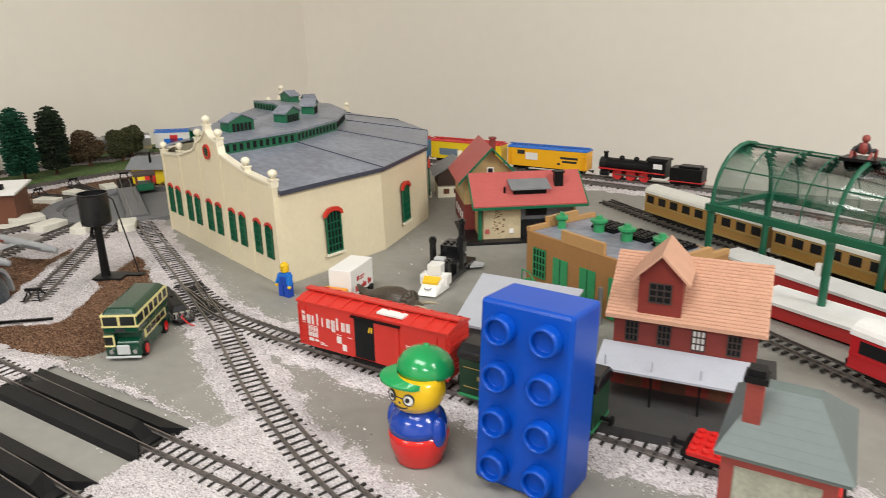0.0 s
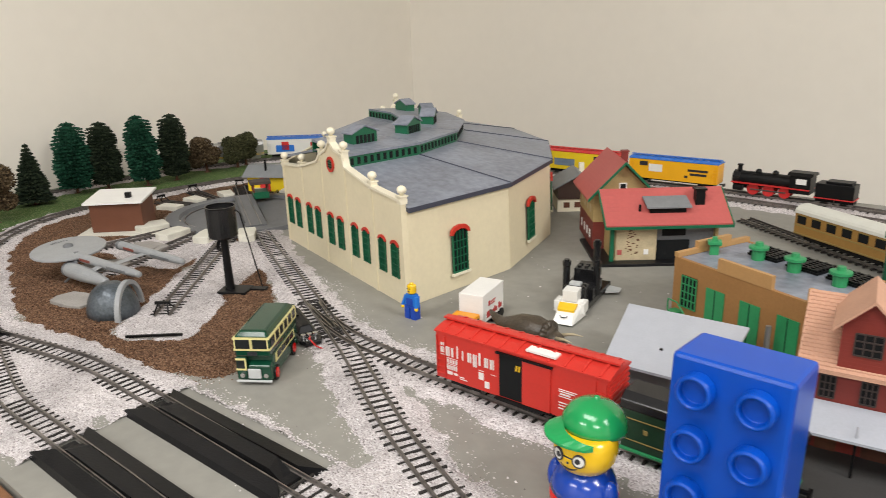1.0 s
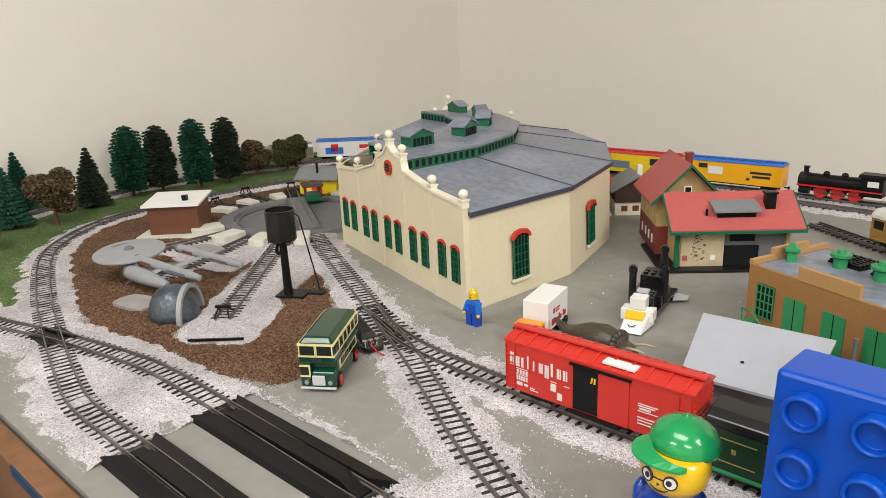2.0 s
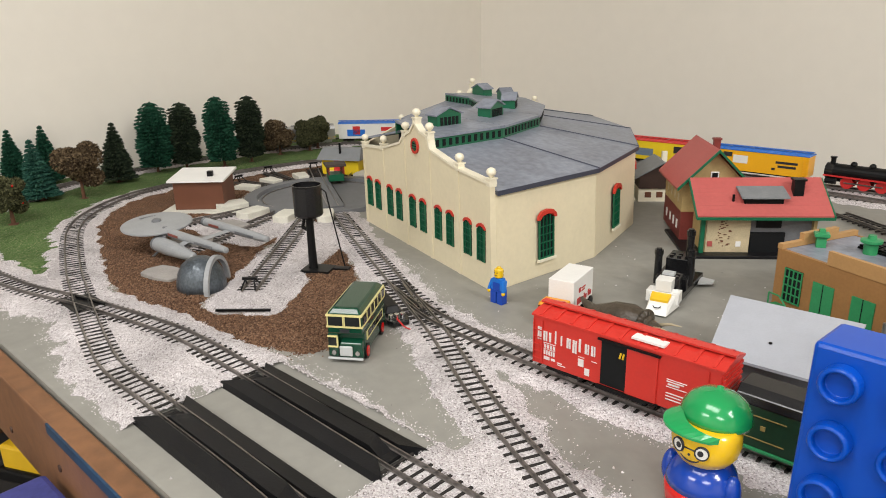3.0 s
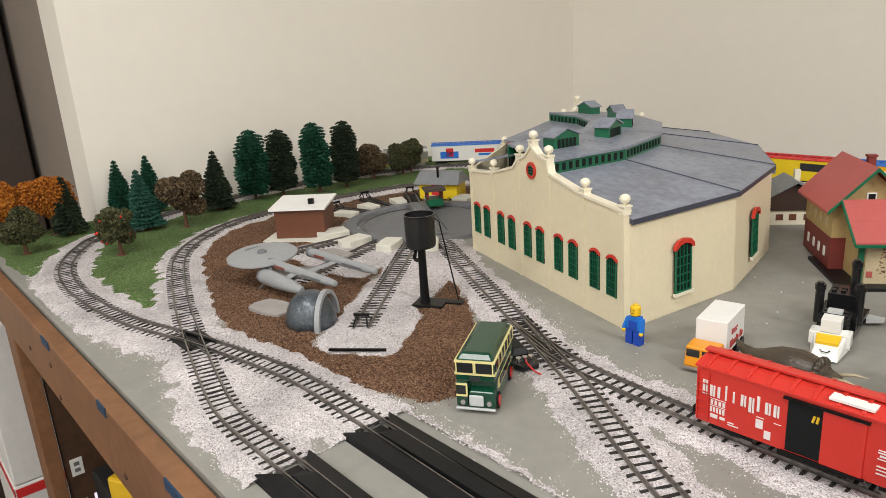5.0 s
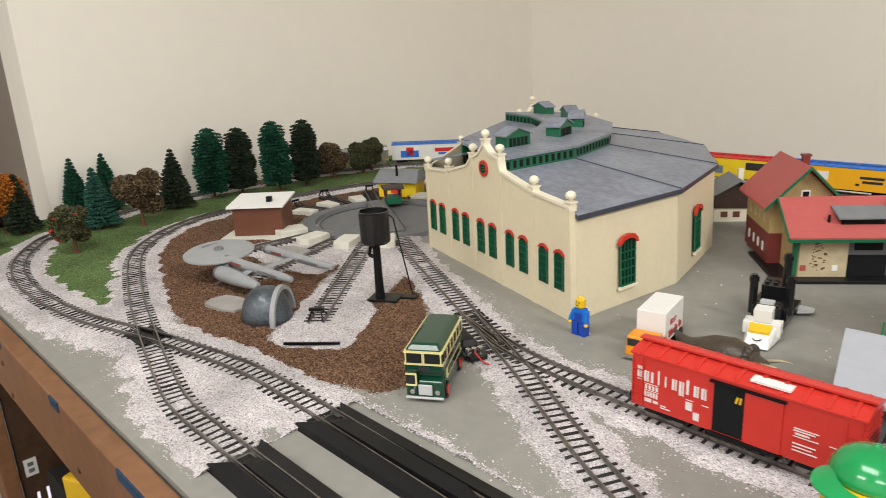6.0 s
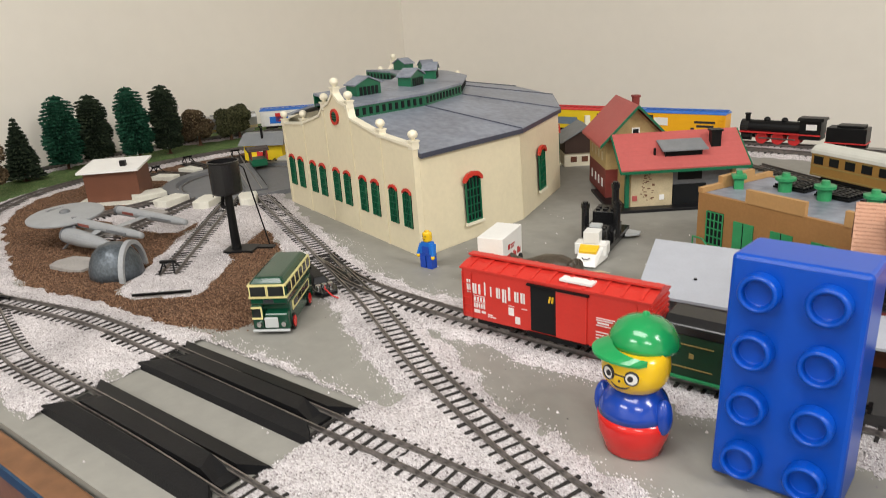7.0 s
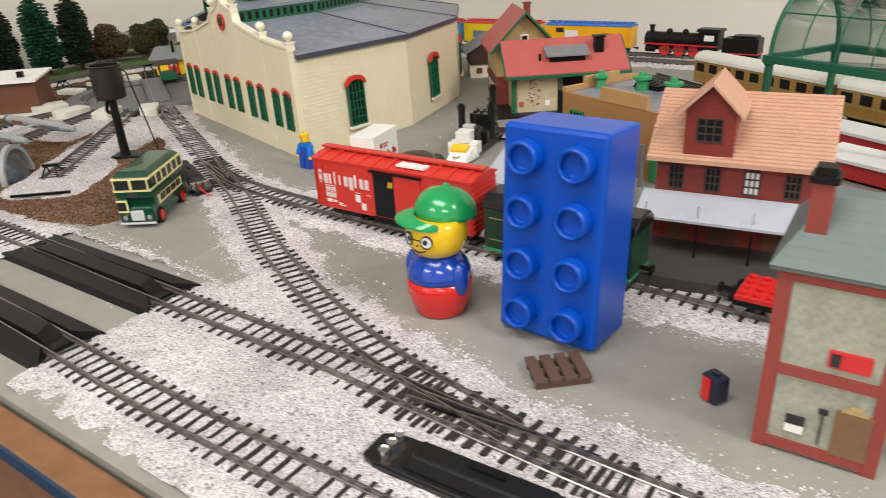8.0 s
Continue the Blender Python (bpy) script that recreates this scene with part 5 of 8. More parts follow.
for sx in (-1, 1):
    E_ = pose(sx * 0.0068, -0.0180, 0.0518, 90, 0, sx * 20)
    doll.lathe([(0.0040, -0.001), (0.0040, 0.0012), (0.0034, 0.0012), (0.0034, 0.0006)], 20, 4, E_, caps=False)
    doll.lathe([(0.0033, -0.001), (0.0033, 0.0008)], 20, 5, E_)
    doll.lathe([(0.0016, 0.0), (0.0016, 0.0013)], 14, 4, pose(sx * 0.0062, -0.0183, 0.0519, 90, 0, sx * 20))
doll.rod((-0.0030, -0.0194, 0.0522), (0.0030, -0.0194, 0.0522), 0.0004, 6, 4)
doll.ball((0, -0.0193, 0.0488), 0.0008, 8, 4)
for i in range(6):
    a, b = radians(-52 + i * 17.5), radians(-52 + (i + 1) * 17.5)
    doll.rod((0.0070 * math.sin(a), -0.0186 + 0.0017 * math.sin(a) ** 2, 0.0490 - 0.0045 * math.cos(a)), (0.0070 * math.sin(b), -0.0186 + 0.0017 * math.sin(b) ** 2, 0.0490 - 0.0045 * math.cos(b)), 0.00045, 6, 4)
single("toy_figure", doll, [P_BLUE, P_RED, P_YEL, P_GRN, INKB, WHITEP], "round glossy toy figure in blue and red with a green cap", "toy figure", pose(-0.2095, 0.397, 0, 0, 0, -5) @ Matrix.Diagonal((1, 1, 1.06, 1)), smooth=False)
scene.objects["toy_figure"].data.polygons.foreach_set("use_smooth", [len(p.vertices) == 4 and not b0 <= p.index < b1 for p in scene.objects["toy_figure"].data.polygons])

# small brick figure by the roundhouse
F_BLUE = pm("blue_toy_plastic", (0.01, 0.16, 0.60), 0.3, var=0.03)
F_DARK = pm("deep_blue_toy_plastic", (0.008, 0.06, 0.42), 0.3, var=0.03)
fig = MB()
for sx in (-1, 1):
    fig.box((sx * 0.0042 - 0.0036, -0.0045, 0), (sx * 0.0042 + 0.0036, 0.0035, 0.0125), 1)
    fig.hull([(sx * 0.0072 - 0.0014, -0.003, 0.0245), (sx * 0.0072 + 0.0014, -0.003, 0.0245), (sx * 0.0072 + 0.0014, 0.003, 0.0245), (sx * 0.0072 - 0.0014, 0.003, 0.0245)][::-1], [(sx * 0.0096 - 0.0014, -0.006, 0.0140), (sx * 0.0096 + 0.0014, -0.006, 0.0140), (sx * 0.0096 + 0.0014, -0.001, 0.0140), (sx * 0.0096 - 0.0014, -0.001, 0.0140)][::-1], 0)
    fig.ball((sx * 0.0096, -0.0045, 0.0125), 0.0022, 10, 2)
fig.box((-0.008, -0.0042, 0.0125), (0.008, 0.0036, 0.0146), 1)
fig.hull([(-0.0078, -0.004, 0.0146), (0.0078, -0.004, 0.0146), (0.0078, 0.0036, 0.0146), (-0.0078, 0.0036, 0.0146)], [(-0.0056, -0.004, 0.0265), (0.0056, -0.004, 0.0265), (0.0056, 0.0036, 0.0265), (-0.0056, 0.0036, 0.0265)], 0)
fig.box((-0.0045, -0.0046, 0.0150), (0.0045, -0.0040, 0.0225), 1)
fig.lathe([(0.003, 0.0265), (0.0046, 0.0275), (0.0049, 0.029), (0.0049, 0.0345), (0.0046, 0.0358), (0.0026, 0.0362), (0.0024, 0.0378), (0.0002, 0.0379)], 18, 2)
for sx in (-1, 1):
    fig.box((sx * 0.0017 - 0.0005, -0.0052, 0.0325), (sx * 0.0017 + 0.0005, -0.0046, 0.0335), 3)
fig.box((-0.0016, -0.0052, 0.0298), (0.0016, -0.0046, 0.0304), 3)
single("toy_minifigure", fig, [F_BLUE, F_DARK, P_YEL, INKB], "small blue overalled toy figure with a yellow head", "toy figure", pose(-0.5085, 0.580, 0, 0, 0, -2) @ Matrix.Diagonal((1.02, 1.02, 1.06, 1)), bevel=0.0004)

# pallet and suitcase
PALW = pm("dull_brown_pallet_plastic", (0.10, 0.055, 0.04), 0.7, var=0.2)
pal = thing("pallet", "small brown toy pallet lying on the board", "pallet", pose(-0.111, 0.3655, 0, 0, 0, 42))
for i in range(3):
    part("bearer", MB().box((-0.015, -0.011 + i * 0.0095, 0), (0.015, -0.0085 + i * 0.0095, 0.004)), PALW, pal)
for i in range(4):
    part("board", MB().box((-0.0155 + i * 0.0083, -0.0125, 0.004), (-0.0095 + i * 0.0083, 0.0125, 0.0058)), PALW, pal)
NAVY = pm("dark_navy_toy_plastic", (0.012, 0.015, 0.04), 0.35)
case = thing("suitcase", "tiny red and navy toy suitcase standing on the board", "suitcase", pose(-0.0335, 0.385, 0, 0, 0, -32))
part("shell", MB().box((-0.0055, -0.0045, 0.0008), (0.0055, 0.0045, 0.0155)), NAVY, case, bevel=0.0014)
part("front_panel", MB().box((-0.0038, -0.0056, 0.0015), (0.0014, -0.0042, 0.0145)), P_RED, case, "red front panel", bevel=0.0006)
part("handle", MB().box((-0.002, -0.001, 0.0155), (0.002, 0.001, 0.0168)), NAVY, case)

# ---- bus ----
BUS_G = pm("glossy_dark_green_enamel", (0.004, 0.046, 0.024), 0.2, var=0.04, coat=0.4)
BUS_C = pm("cream_yellow_enamel", (0.74, 0.66, 0.30), 0.25, var=0.04)
GLASSY = pm("dark_window_plastic", (0.02, 0.022, 0.022), 0.12, var=0.1)
bus = thing("double_decker_bus", "dark green and cream toy double-decker bus on the grey board", "toy bus", pose(-0.5460, 0.4180, 0, 0, 0, 33) @ Matrix.Diagonal((1.07, 0.98, 1.17, 1)))
W2, L2 = 0.0150, 0.0385
part("lower_body", MB().box((-W2, -L2 + 0.006, 0.0042), (W2, L2, 0.0230)), BUS_G, bus, bevel=0.0012)
part("bonnet", MB().hull([(-0.006, -L2 - 0.001, 0.0042), (W2, -L2 - 0.001, 0.0042), (W2, -L2 + 0.007, 0.0042), (-0.006, -L2 + 0.007, 0.0042)], [(-0.005, -L2, 0.0155), (W2 - 0.001, -L2, 0.0155), (W2 - 0.001, -L2 + 0.007, 0.0185), (-0.005, -L2 + 0.007, 0.0185)]), BUS_G, bus, bevel=0.0010)
part("cab", MB().box((-W2, -L2, 0.0042), (-0.006, -L2 + 0.0065, 0.0230)), BUS_G, bus, bevel=0.0008)
part("upper_body", MB().box((-W2, -L2, 0.0230), (W2, L2, 0.0385)), BUS_G, bus, bevel=0.0015)
part("roof", MB().hull([(-W2, -L2, 0.0385), (W2, -L2, 0.0385), (W2, L2, 0.0385), (-W2, L2, 0.0385)], [(-W2 + 0.004, -L2 + 0.006, 0.0428), (W2 - 0.004, -L2 + 0.006, 0.0428), (W2 - 0.004, L2 - 0.005, 0.0428), (-W2 + 0.004, L2 - 0.005, 0.0428)]), BUS_G, bus, bevel=0.0016)
part("cream_band", MB().box((-W2 - 0.0004, -L2 - 0.0004, 0.0282), (W2 + 0.0004, L2 + 0.0003, 0.0298)), BUS_C, bus)
part("cream_band", MB().box((-W2 - 0.0004, -L2 - 0.0004, 0.0372), (W2 + 0.0004, L2 + 0.0003, 0.0386)), BUS_C, bus)
part("cream_band", MB().box((-W2 - 0.0004, -L2 + 0.012, 0.0145), (W2 + 0.0004, L2 - 0.010, 0.0215)), BUS_C, bus, "cream lower panel")
for x in (-0.0072, 0.0072):
    f = part("front_window", MB().box((x - 0.0062, -L2 - 0.0008, 0.0300), (x + 0.0062, -L2 - 0.0001, 0.0371)), GLASSY, bus)
    part("window_frame", MB().box((x - 0.0070, -L2 - 0.0012, 0.0298), (x - 0.0062, -L2, 0.0373)).box((x + 0.0062, -L2 - 0.0012, 0.0298), (x + 0.0070, -L2, 0.0373)), BUS_C, f)
part("cab_window", MB().box((-W2 + 0.0012, -L2 - 0.0006, 0.0135), (-0.0072, -L2 + 0.0001, 0.0205)), GLASSY, bus)
part("cab_frame", MB().box((-W2 + 0.0002, -L2 - 0.0010, 0.0122), (-0.0062, -L2 - 0.0001, 0.0135)).box((-W2 + 0.0002, -L2 - 0.0010, 0.0205), (-0.0062, -L2 - 0.0001, 0.0218)).box((-0.0072, -L2 - 0.0010, 0.0135), (-0.0060, -L2 - 0.0001, 0.0205)), BUS_C, bus)
part("destination_bar", MB().box((-0.004, -L2 - 0.0006, 0.0245), (0.004, -L2 + 0.0001, 0.0272)), INKB, bus)
for i in range(6):
    for s in (-1, 1):
        x0, x1 = sorted((s * W2, s * (W2 + 0.0006)))
        y = -L2 + 0.0040 + i * 0.0122
        sw = part("side_window", MB().box((x0, y, 0.0302), (x1, y + 0.0098, 0.0368)), GLASSY, bus)
        part("window_frame", MB().box((x0, y + 0.0098, 0.0299), (x1 + s * 0.0002, y + 0.0122, 0.0371)), BUS_C, sw)
        if 1 <= i <= 4:
            part("side_window", MB().box((x0 + s * 0.0004, y, 0.0165), (x1 + s * 0.0004, y + 0.0098, 0.0212)), GLASSY, bus)
GREYF = pm("pale_grey_enamel", (0.50, 0.52, 0.52), 0.35, var=0.04)
part("radiator", MB().box((-0.0048, -L2 - 0.0026, 0.0058), (0.0062, -L2 - 0.0008, 0.0140)), GREYF, bus, "pale grey radiator plate", bevel=0.0012)
part("bumper", MB().box((-W2, -L2 - 0.0030, 0.0030), (W2, -L2 - 0.0008, 0.0046)), GREYF, bus, bevel=0.0005)
for x in (-0.0095, 0.0105):
    part("headlight", MB().rod((x, -L2 - 0.0001, 0.0085), (x, -L2 - 0.0026, 0.0085), 0.0019, 14), CHROME, bus)
for y in (-L2 + 0.011, L2 - 0.015):
    for s in (-1, 1):
        wh = part("wheel", MB().rod((s * (W2 - 0.004), y, 0.0062), (s * (W2 + 0.0008), y, 0.0062), 0.0062, 20), BLACK, bus, "black tyre")
        part("hub", MB().rod((s * (W2 + 0.0008), y, 0.0062), (s * (W2 + 0.0014), y, 0.0062), 0.0042, 16), P_RED, wh, "red wheel hub")

# ---- truck ----
ORANGE = pm("orange_yellow_plastic", (0.78, 0.30, 0.01), 0.35, var=0.04)
trk = thing("toy_truck", "toy truck with an orange cab and a white box trailer", "toy truck", pose(-0.4400, 0.6025, 0, 0, 0, 11) @ Matrix.Diagonal((1.06, 1.02, 0.90, 1)))
part("cab", MB().hull([(-0.0135, -0.040, 0.005), (0.0135, -0.040, 0.005), (0.0135, -0.018, 0.005), (-0.0135, -0.018, 0.005)], [(-0.0125, -0.0375, 0.0255), (0.0125, -0.0375, 0.0255), (0.0125, -0.019, 0.0255), (-0.0125, -0.019, 0.0255)]), ORANGE, trk, bevel=0.0016)
for x in (-0.0063, 0.0063):
    part("windscreen", MB().box((x - 0.0052, -0.0392, 0.0155), (x + 0.0052, -0.0374, 0.0225)), GLASSY, trk)
for s in (-1, 1):
    part("side_window", MB().box((s * 0.0128 - 0.0006, -0.034, 0.0155), (s * 0.0128 + 0.0006, -0.024, 0.0222)), GLASSY, trk)
part("bumper", MB().box((-0.0145, -0.0425, 0.0035), (0.0145, -0.0400, 0.0058)), SILVER, trk)
part("chassis", MB().box((-0.010, -0.036, 0.004), (0.010, 0.038, 0.0088)), BLACK, trk)
trl = part("trailer_box", MB().box((-0.0128, -0.013, 0.0092), (0.0128, 0.039, 0.0435)), WHITEP, trk, "white trailer box", bevel=0.0006)
REDINK = pm("red_print", (0.45, 0.03, 0.03), 0.5)
for y0, y1, z0, z1 in ((-0.004, 0.004, 0.0135, 0.021), (0.005, 0.0085, 0.0135, 0.0185), (0.0095, 0.013, 0.0135, 0.0185), (0.014, 0.0165, 0.0135, 0.021), (0.0175, 0.021, 0.0135, 0.0185), (0.025, 0.0285, 0.0135, 0.021), (0.0295, 0.033, 0.0135, 0.0185), (0.000, 0.0045, 0.0265, 0.032), (0.007, 0.017, 0.029, 0.0305), (0.007, 0.015, 0.026, 0.0275)):
    part("lettering_bar", MB().box((0.0128, y0, z0), (0.0133, y1, z1)), REDINK, trl, "red lettering bar")
for y in (-0.029, 0.018, 0.031):
    for s in (-1, 1):
        part("wheel", MB().rod((s * 0.009, y, 0.0056), (s * 0.0142, y, 0.0056), 0.0056, 18), BLACK, trk)

# ---- water tower ----
wt = thing("water_tower", "black plastic water tower with a hose arm on a flat base", "water tower", pose(-0.743, 0.5135, 0.002, 0, 0, 29) @ Matrix.Diagonal((0.95, 0.95, 1.07, 1)))
part("base_plate", MB().prism([(-0.012, -0.014), (0.026, -0.014), (0.026, 0.014), (-0.012, 0.014)], 0, 0.003).prism([(0.018, 0.002), (0.046, 0.002), (0.046, 0.013), (0.018, 0.013)], 0.0004, 0.0026), BLACK, wt, bevel=0.0005)
part("pillar", MB().lathe([(0.0062, 0.003), (0.0056, 0.008), (0.0050, 0.03), (0.0046, 0.066)], 16), BLACK, wt)
part("tank", MB().lathe([(0.0165, 0.064), (0.0180, 0.066), (0.0180, 0.097), (0.0186, 0.099), (0.0172, 0.099), (0.0170, 0.094), (0.0002, 0.094)], 30), BLACK_SHINY, wt, "open black tank")
part("elbow_pipe", MB().tube([(-0.006, 0, 0.064), (-0.010, 0, 0.050), (-0.005, 0, 0.048)], 0.0022, 8), BLACK, wt)
part("hose_arm", MB().tube([(0.016, 0.004, 0.095), (0.022, 0.006, 0.090), (0.040, 0.008, 0.004)], 0.0009, 6).tube([(-0.017, 0, 0.095), (-0.019, 0, 0.094), (-0.0192, 0, 0.06)], 0.0006, 6), BLACK, wt)

# ---- small brown shed by the turntable ----
sh = thing("shed", "small brown shed with a white roof beside the turntable", "shed", pose(-1.147, 0.541, 0.0035, 0, 0, 43) @ Matrix.Diagonal((1.05, 1.05, 1.03, 1)))
part("slab", MB().prism([(-0.018, -0.012), (0.100, -0.020), (0.115, 0.055), (0.02, 0.075), (-0.015, 0.06)], -0.0035, 0.0012), CONCRETE, sh, "pale concrete slab")
part("wall", MB().box((0, 0, 0.0012), (0.076, 0.058, 0.0475)), BROWNP, sh, "plain brown wall", bevel=0.0006)
part("roof", MB().slab([(-0.007, 0.0460), (0.066, 0.0525), (0.066, 0.0555), (-0.007, 0.0490)], -0.081, 0.006, t=pose(0, 0, 0, 0, 0, 90)), WHITEP, sh, "white sloped roof")
part("vent", MB().box((0.050, 0.014, 0.047), (0.058, 0.021, 0.059)), BLACK, sh)

# ---- model starship on the gravel ----
SHIP = pm("weathered_grey_ship_plastic", (0.30, 0.31, 0.32), 0.4, var=0.12, scale=50)
ship = thing("model_starship", "crashed grey toy starship with a disc hull and two long engines", "toy spaceship", pose(-0.970, 0.430, 0.034, 0, 0, 0))
SHIP_DK = pm("scuffed_dark_ship_plastic", (0.15, 0.155, 0.165), 0.45, var=0.3, scale=70)
disc = part("disc_hull", MB().lathe([(0.004, -0.004), (0.022, -0.0035), (0.041, -0.0012), (0.0450, 0.0004), (0.0452, 0.0020), (0.0440, 0.0028), (0.022, 0.0044), (0.010, 0.0050), (0.0004, 0.0052)], 48, t=pose(0, 0, 0.003, 3, 3, 0)), SHIP, ship, "round disc hull")
part("bridge_dome", MB().lathe([(0.0065, 0.0046), (0.0058, 0.0070), (0.0035, 0.0086), (0.0004, 0.0090)], 16, t=pose(0, 0, 0.003, 3, 3, 0)), SHIP_DK, disc)
for k in range(7):
    part("hull_marking", MB().box((-0.0008, 0.026, 0.0042), (0.0012, 0.030, 0.0046), t=pose(0, 0, 0.003, 3, 3, 70 + k * 7)), SHIP_DK, disc)
part("engineering_hull", MB().lathe([(0.0060, -0.001), (0.0092, 0.0), (0.0100, 0.012), (0.0098, 0.034), (0.0075, 0.062), (0.0050, 0.080), (0.0030, 0.082)], 20, t=pose(0.034, -0.018, -0.012, 0, 92, 5)), SHIP, ship)
part("hull_band", MB().lathe([(0.0094, -0.0016), (0.0098, 0.0024), (0.0093, 0.0026)], 20, t=pose(0.034, -0.018, -0.012, 0, 92, 5)), SHIP_DK, ship)
part("neck", MB().hull([(0.034, -0.020, -0.008), (0.058, -0.018, -0.008), (0.058, -0.015, -0.008), (0.034, -0.017, -0.008)], [(0.016, -0.010, 0.002), (0.034, -0.010, 0.002), (0.034, -0.007, 0.002), (0.016, -0.007, 0.002)]), SHIP_DK, ship)
for y in (-0.003, 0.054):
    N = pose(0.026, y, 0.000, 0, 91, 5)
    n = part("engine_nacelle", MB().lathe([(0.0030, -0.003), (0.0056, 0.0), (0.0060, 0.008), (0.0057, 0.070), (0.0050, 0.118), (0.0036, 0.134), (0.0012, 0.135)], 18, t=N), SHIP, ship, "long grey engine tube")
    part("nacelle_cap", MB().lathe([(0.0040, -0.0034), (0.0060, -0.0006), (0.0063, 0.0042), (0.0059, 0.0046)], 18, t=N), SHIP_DK, n)
    part("engine_stripe", MB().box((-0.0016, -0.0062, 0.018), (0.0016, -0.0052, 0.040), t=N), pm("faded_red_stripe", (0.22, 0.06, 0.045), 0.6), n)
    part("grille", MB().box((-0.0014, -0.0058, 0.075), (0.0014, -0.0046, 0.112), t=N), SHIP_DK, n)
    part("pylon", MB().hull([(0.066, -0.016, -0.012), (0.080, -0.016, -0.012), (0.080, -0.013, -0.012), (0.066, -0.013, -0.012)], [(0.082, y + 0.003, -0.001), (0.094, y + 0.003, -0.001), (0.094, y + 0.006, -0.001), (0.082, y + 0.006, -0.001)]), SHIP, ship)
part("prop", MB().rod((0.020, -0.022, -0.033), (0.042, -0.018, -0.018), 0.0015), SHIP_DK, ship)
DOMEM = pm("shiny_battered_steel_dome", (0.085, 0.10, 0.115), 0.34, metal=0.35, var=0.6, scale=45, bump=0.8, bscale=190)
dome = thing("metal_dome", "dented dark metal half dome with a pale rim", "dome", pose(-0.797, 0.396, 0.003) @ Matrix.Diagonal((0.98, 0.98, 1.22, 1)))
part("shell", MB().lathe([(0.0285, -0.002), (0.0280, 0.006), (0.0255, 0.014), (0.0205, 0.0215), (0.013, 0.0268), (0.005, 0.0288), (0.0003, 0.029)], 32), DOMEM, dome, smooth=True)
rim = MB()
for i in range(18):
    a, b = math.pi * i / 18, math.pi * (i + 1) / 18
    rim.hull([(0.0272 * math.cos(a), 0.0, 0.0272 * math.sin(a)), (0.0312 * math.cos(a), 0.0, 0.0312 * math.sin(a)), (0.0312 * math.cos(a), 0.0055, 0.0312 * math.sin(a)), (0.0272 * math.cos(a), 0.0055, 0.0272 * math.sin(a))],
             [(0.0272 * math.cos(b), 0.0, 0.0272 * math.sin(b)), (0.0312 * math.cos(b), 0.0, 0.0312 * math.sin(b)), (0.0312 * math.cos(b), 0.0055, 0.0312 * math.sin(b)), (0.0272 * math.cos(b), 0.0055, 0.0272 * math.sin(b))])
part("rim", MB().add(rim.v, rim.f, t=pose(0.011, 0.011, -0.002, 0, 0, -54)), SHIP, dome, "pale grey rim")
SLABG = pm("grey_rubble_slab", (0.32, 0.30, 0.28), 0.9, var=0.2, scale=60, bump=0.6)
for x, y, r, a in ((-0.865, 0.385, 0.030, 20), (-0.96, 0.47, 0.034, 60), (-0.99, 0.55, 0.03, 10)):
    pts = [(r * (1 + 0.25 * math.sin(i * 2.3 + x * 40)) * math.cos(i * 0.785), 0.7 * r * (1 + 0.2 * math.cos(i * 1.7)) * math.sin(i * 0.785)) for i in range(8)]
    single("stone_slab", MB().prism(pts, 0, 0.0055), SLABG, "flat grey rubble slab on the gravel", "slab", pose(x, y, 0.0022, 3, 2, a), bevel=0.001)
single("plank", MB().box((-0.029, -0.0012, 0), (0.029, 0.0012, 0.0024)), BLACK, "thin dark strip at the end of the spur's ballast", "strip", pose(-0.693, 0.3855, 0.003, 0, 0, 41))


# ---- trees ----
CONIFER = island_tint("dark_green_needles", [(0.0, (0.004, 0.024, 0.014)), (0.5, (0.010, 0.062, 0.036)), (1.0, (0.030, 0.115, 0.066))], 0.8)
CONIFER_DK = island_tint("brown_green_needles", [(0.0, (0.007, 0.012, 0.007)), (0.5, (0.017, 0.030, 0.017)), (1.0, (0.050, 0.066, 0.036))], 0.8)
BUSHY = island_tint("brown_foliage_foam", [(0.0, (0.03, 0.020, 0.012)), (0.5, (0.095, 0.065, 0.036)), (1.0, (0.20, 0.145, 0.085))], 0.95)
BUSHY_GR = island_tint("olive_foliage_foam", [(0.0, (0.02, 0.022, 0.010)), (0.5, (0.06, 0.062, 0.028)), (1.0, (0.12, 0.12, 0.06))], 0.95)
AUTUMN = island_tint("orange_autumn_foliage", [(0.0, (0.14, 0.035, 0.008)), (0.5, (0.36, 0.11, 0.015)), (1.0, (0.55, 0.22, 0.03))], 0.9)
TEAL = island_tint("blue_green_needles", [(0.0, (0.010, 0.045, 0.035)), (0.5, (0.025, 0.095, 0.07)), (1.0, (0.06, 0.16, 0.11))], 0.8)
BARK = pm("brown_tree_trunk_plastic", (0.11, 0.045, 0.022), 0.7, var=0.2)


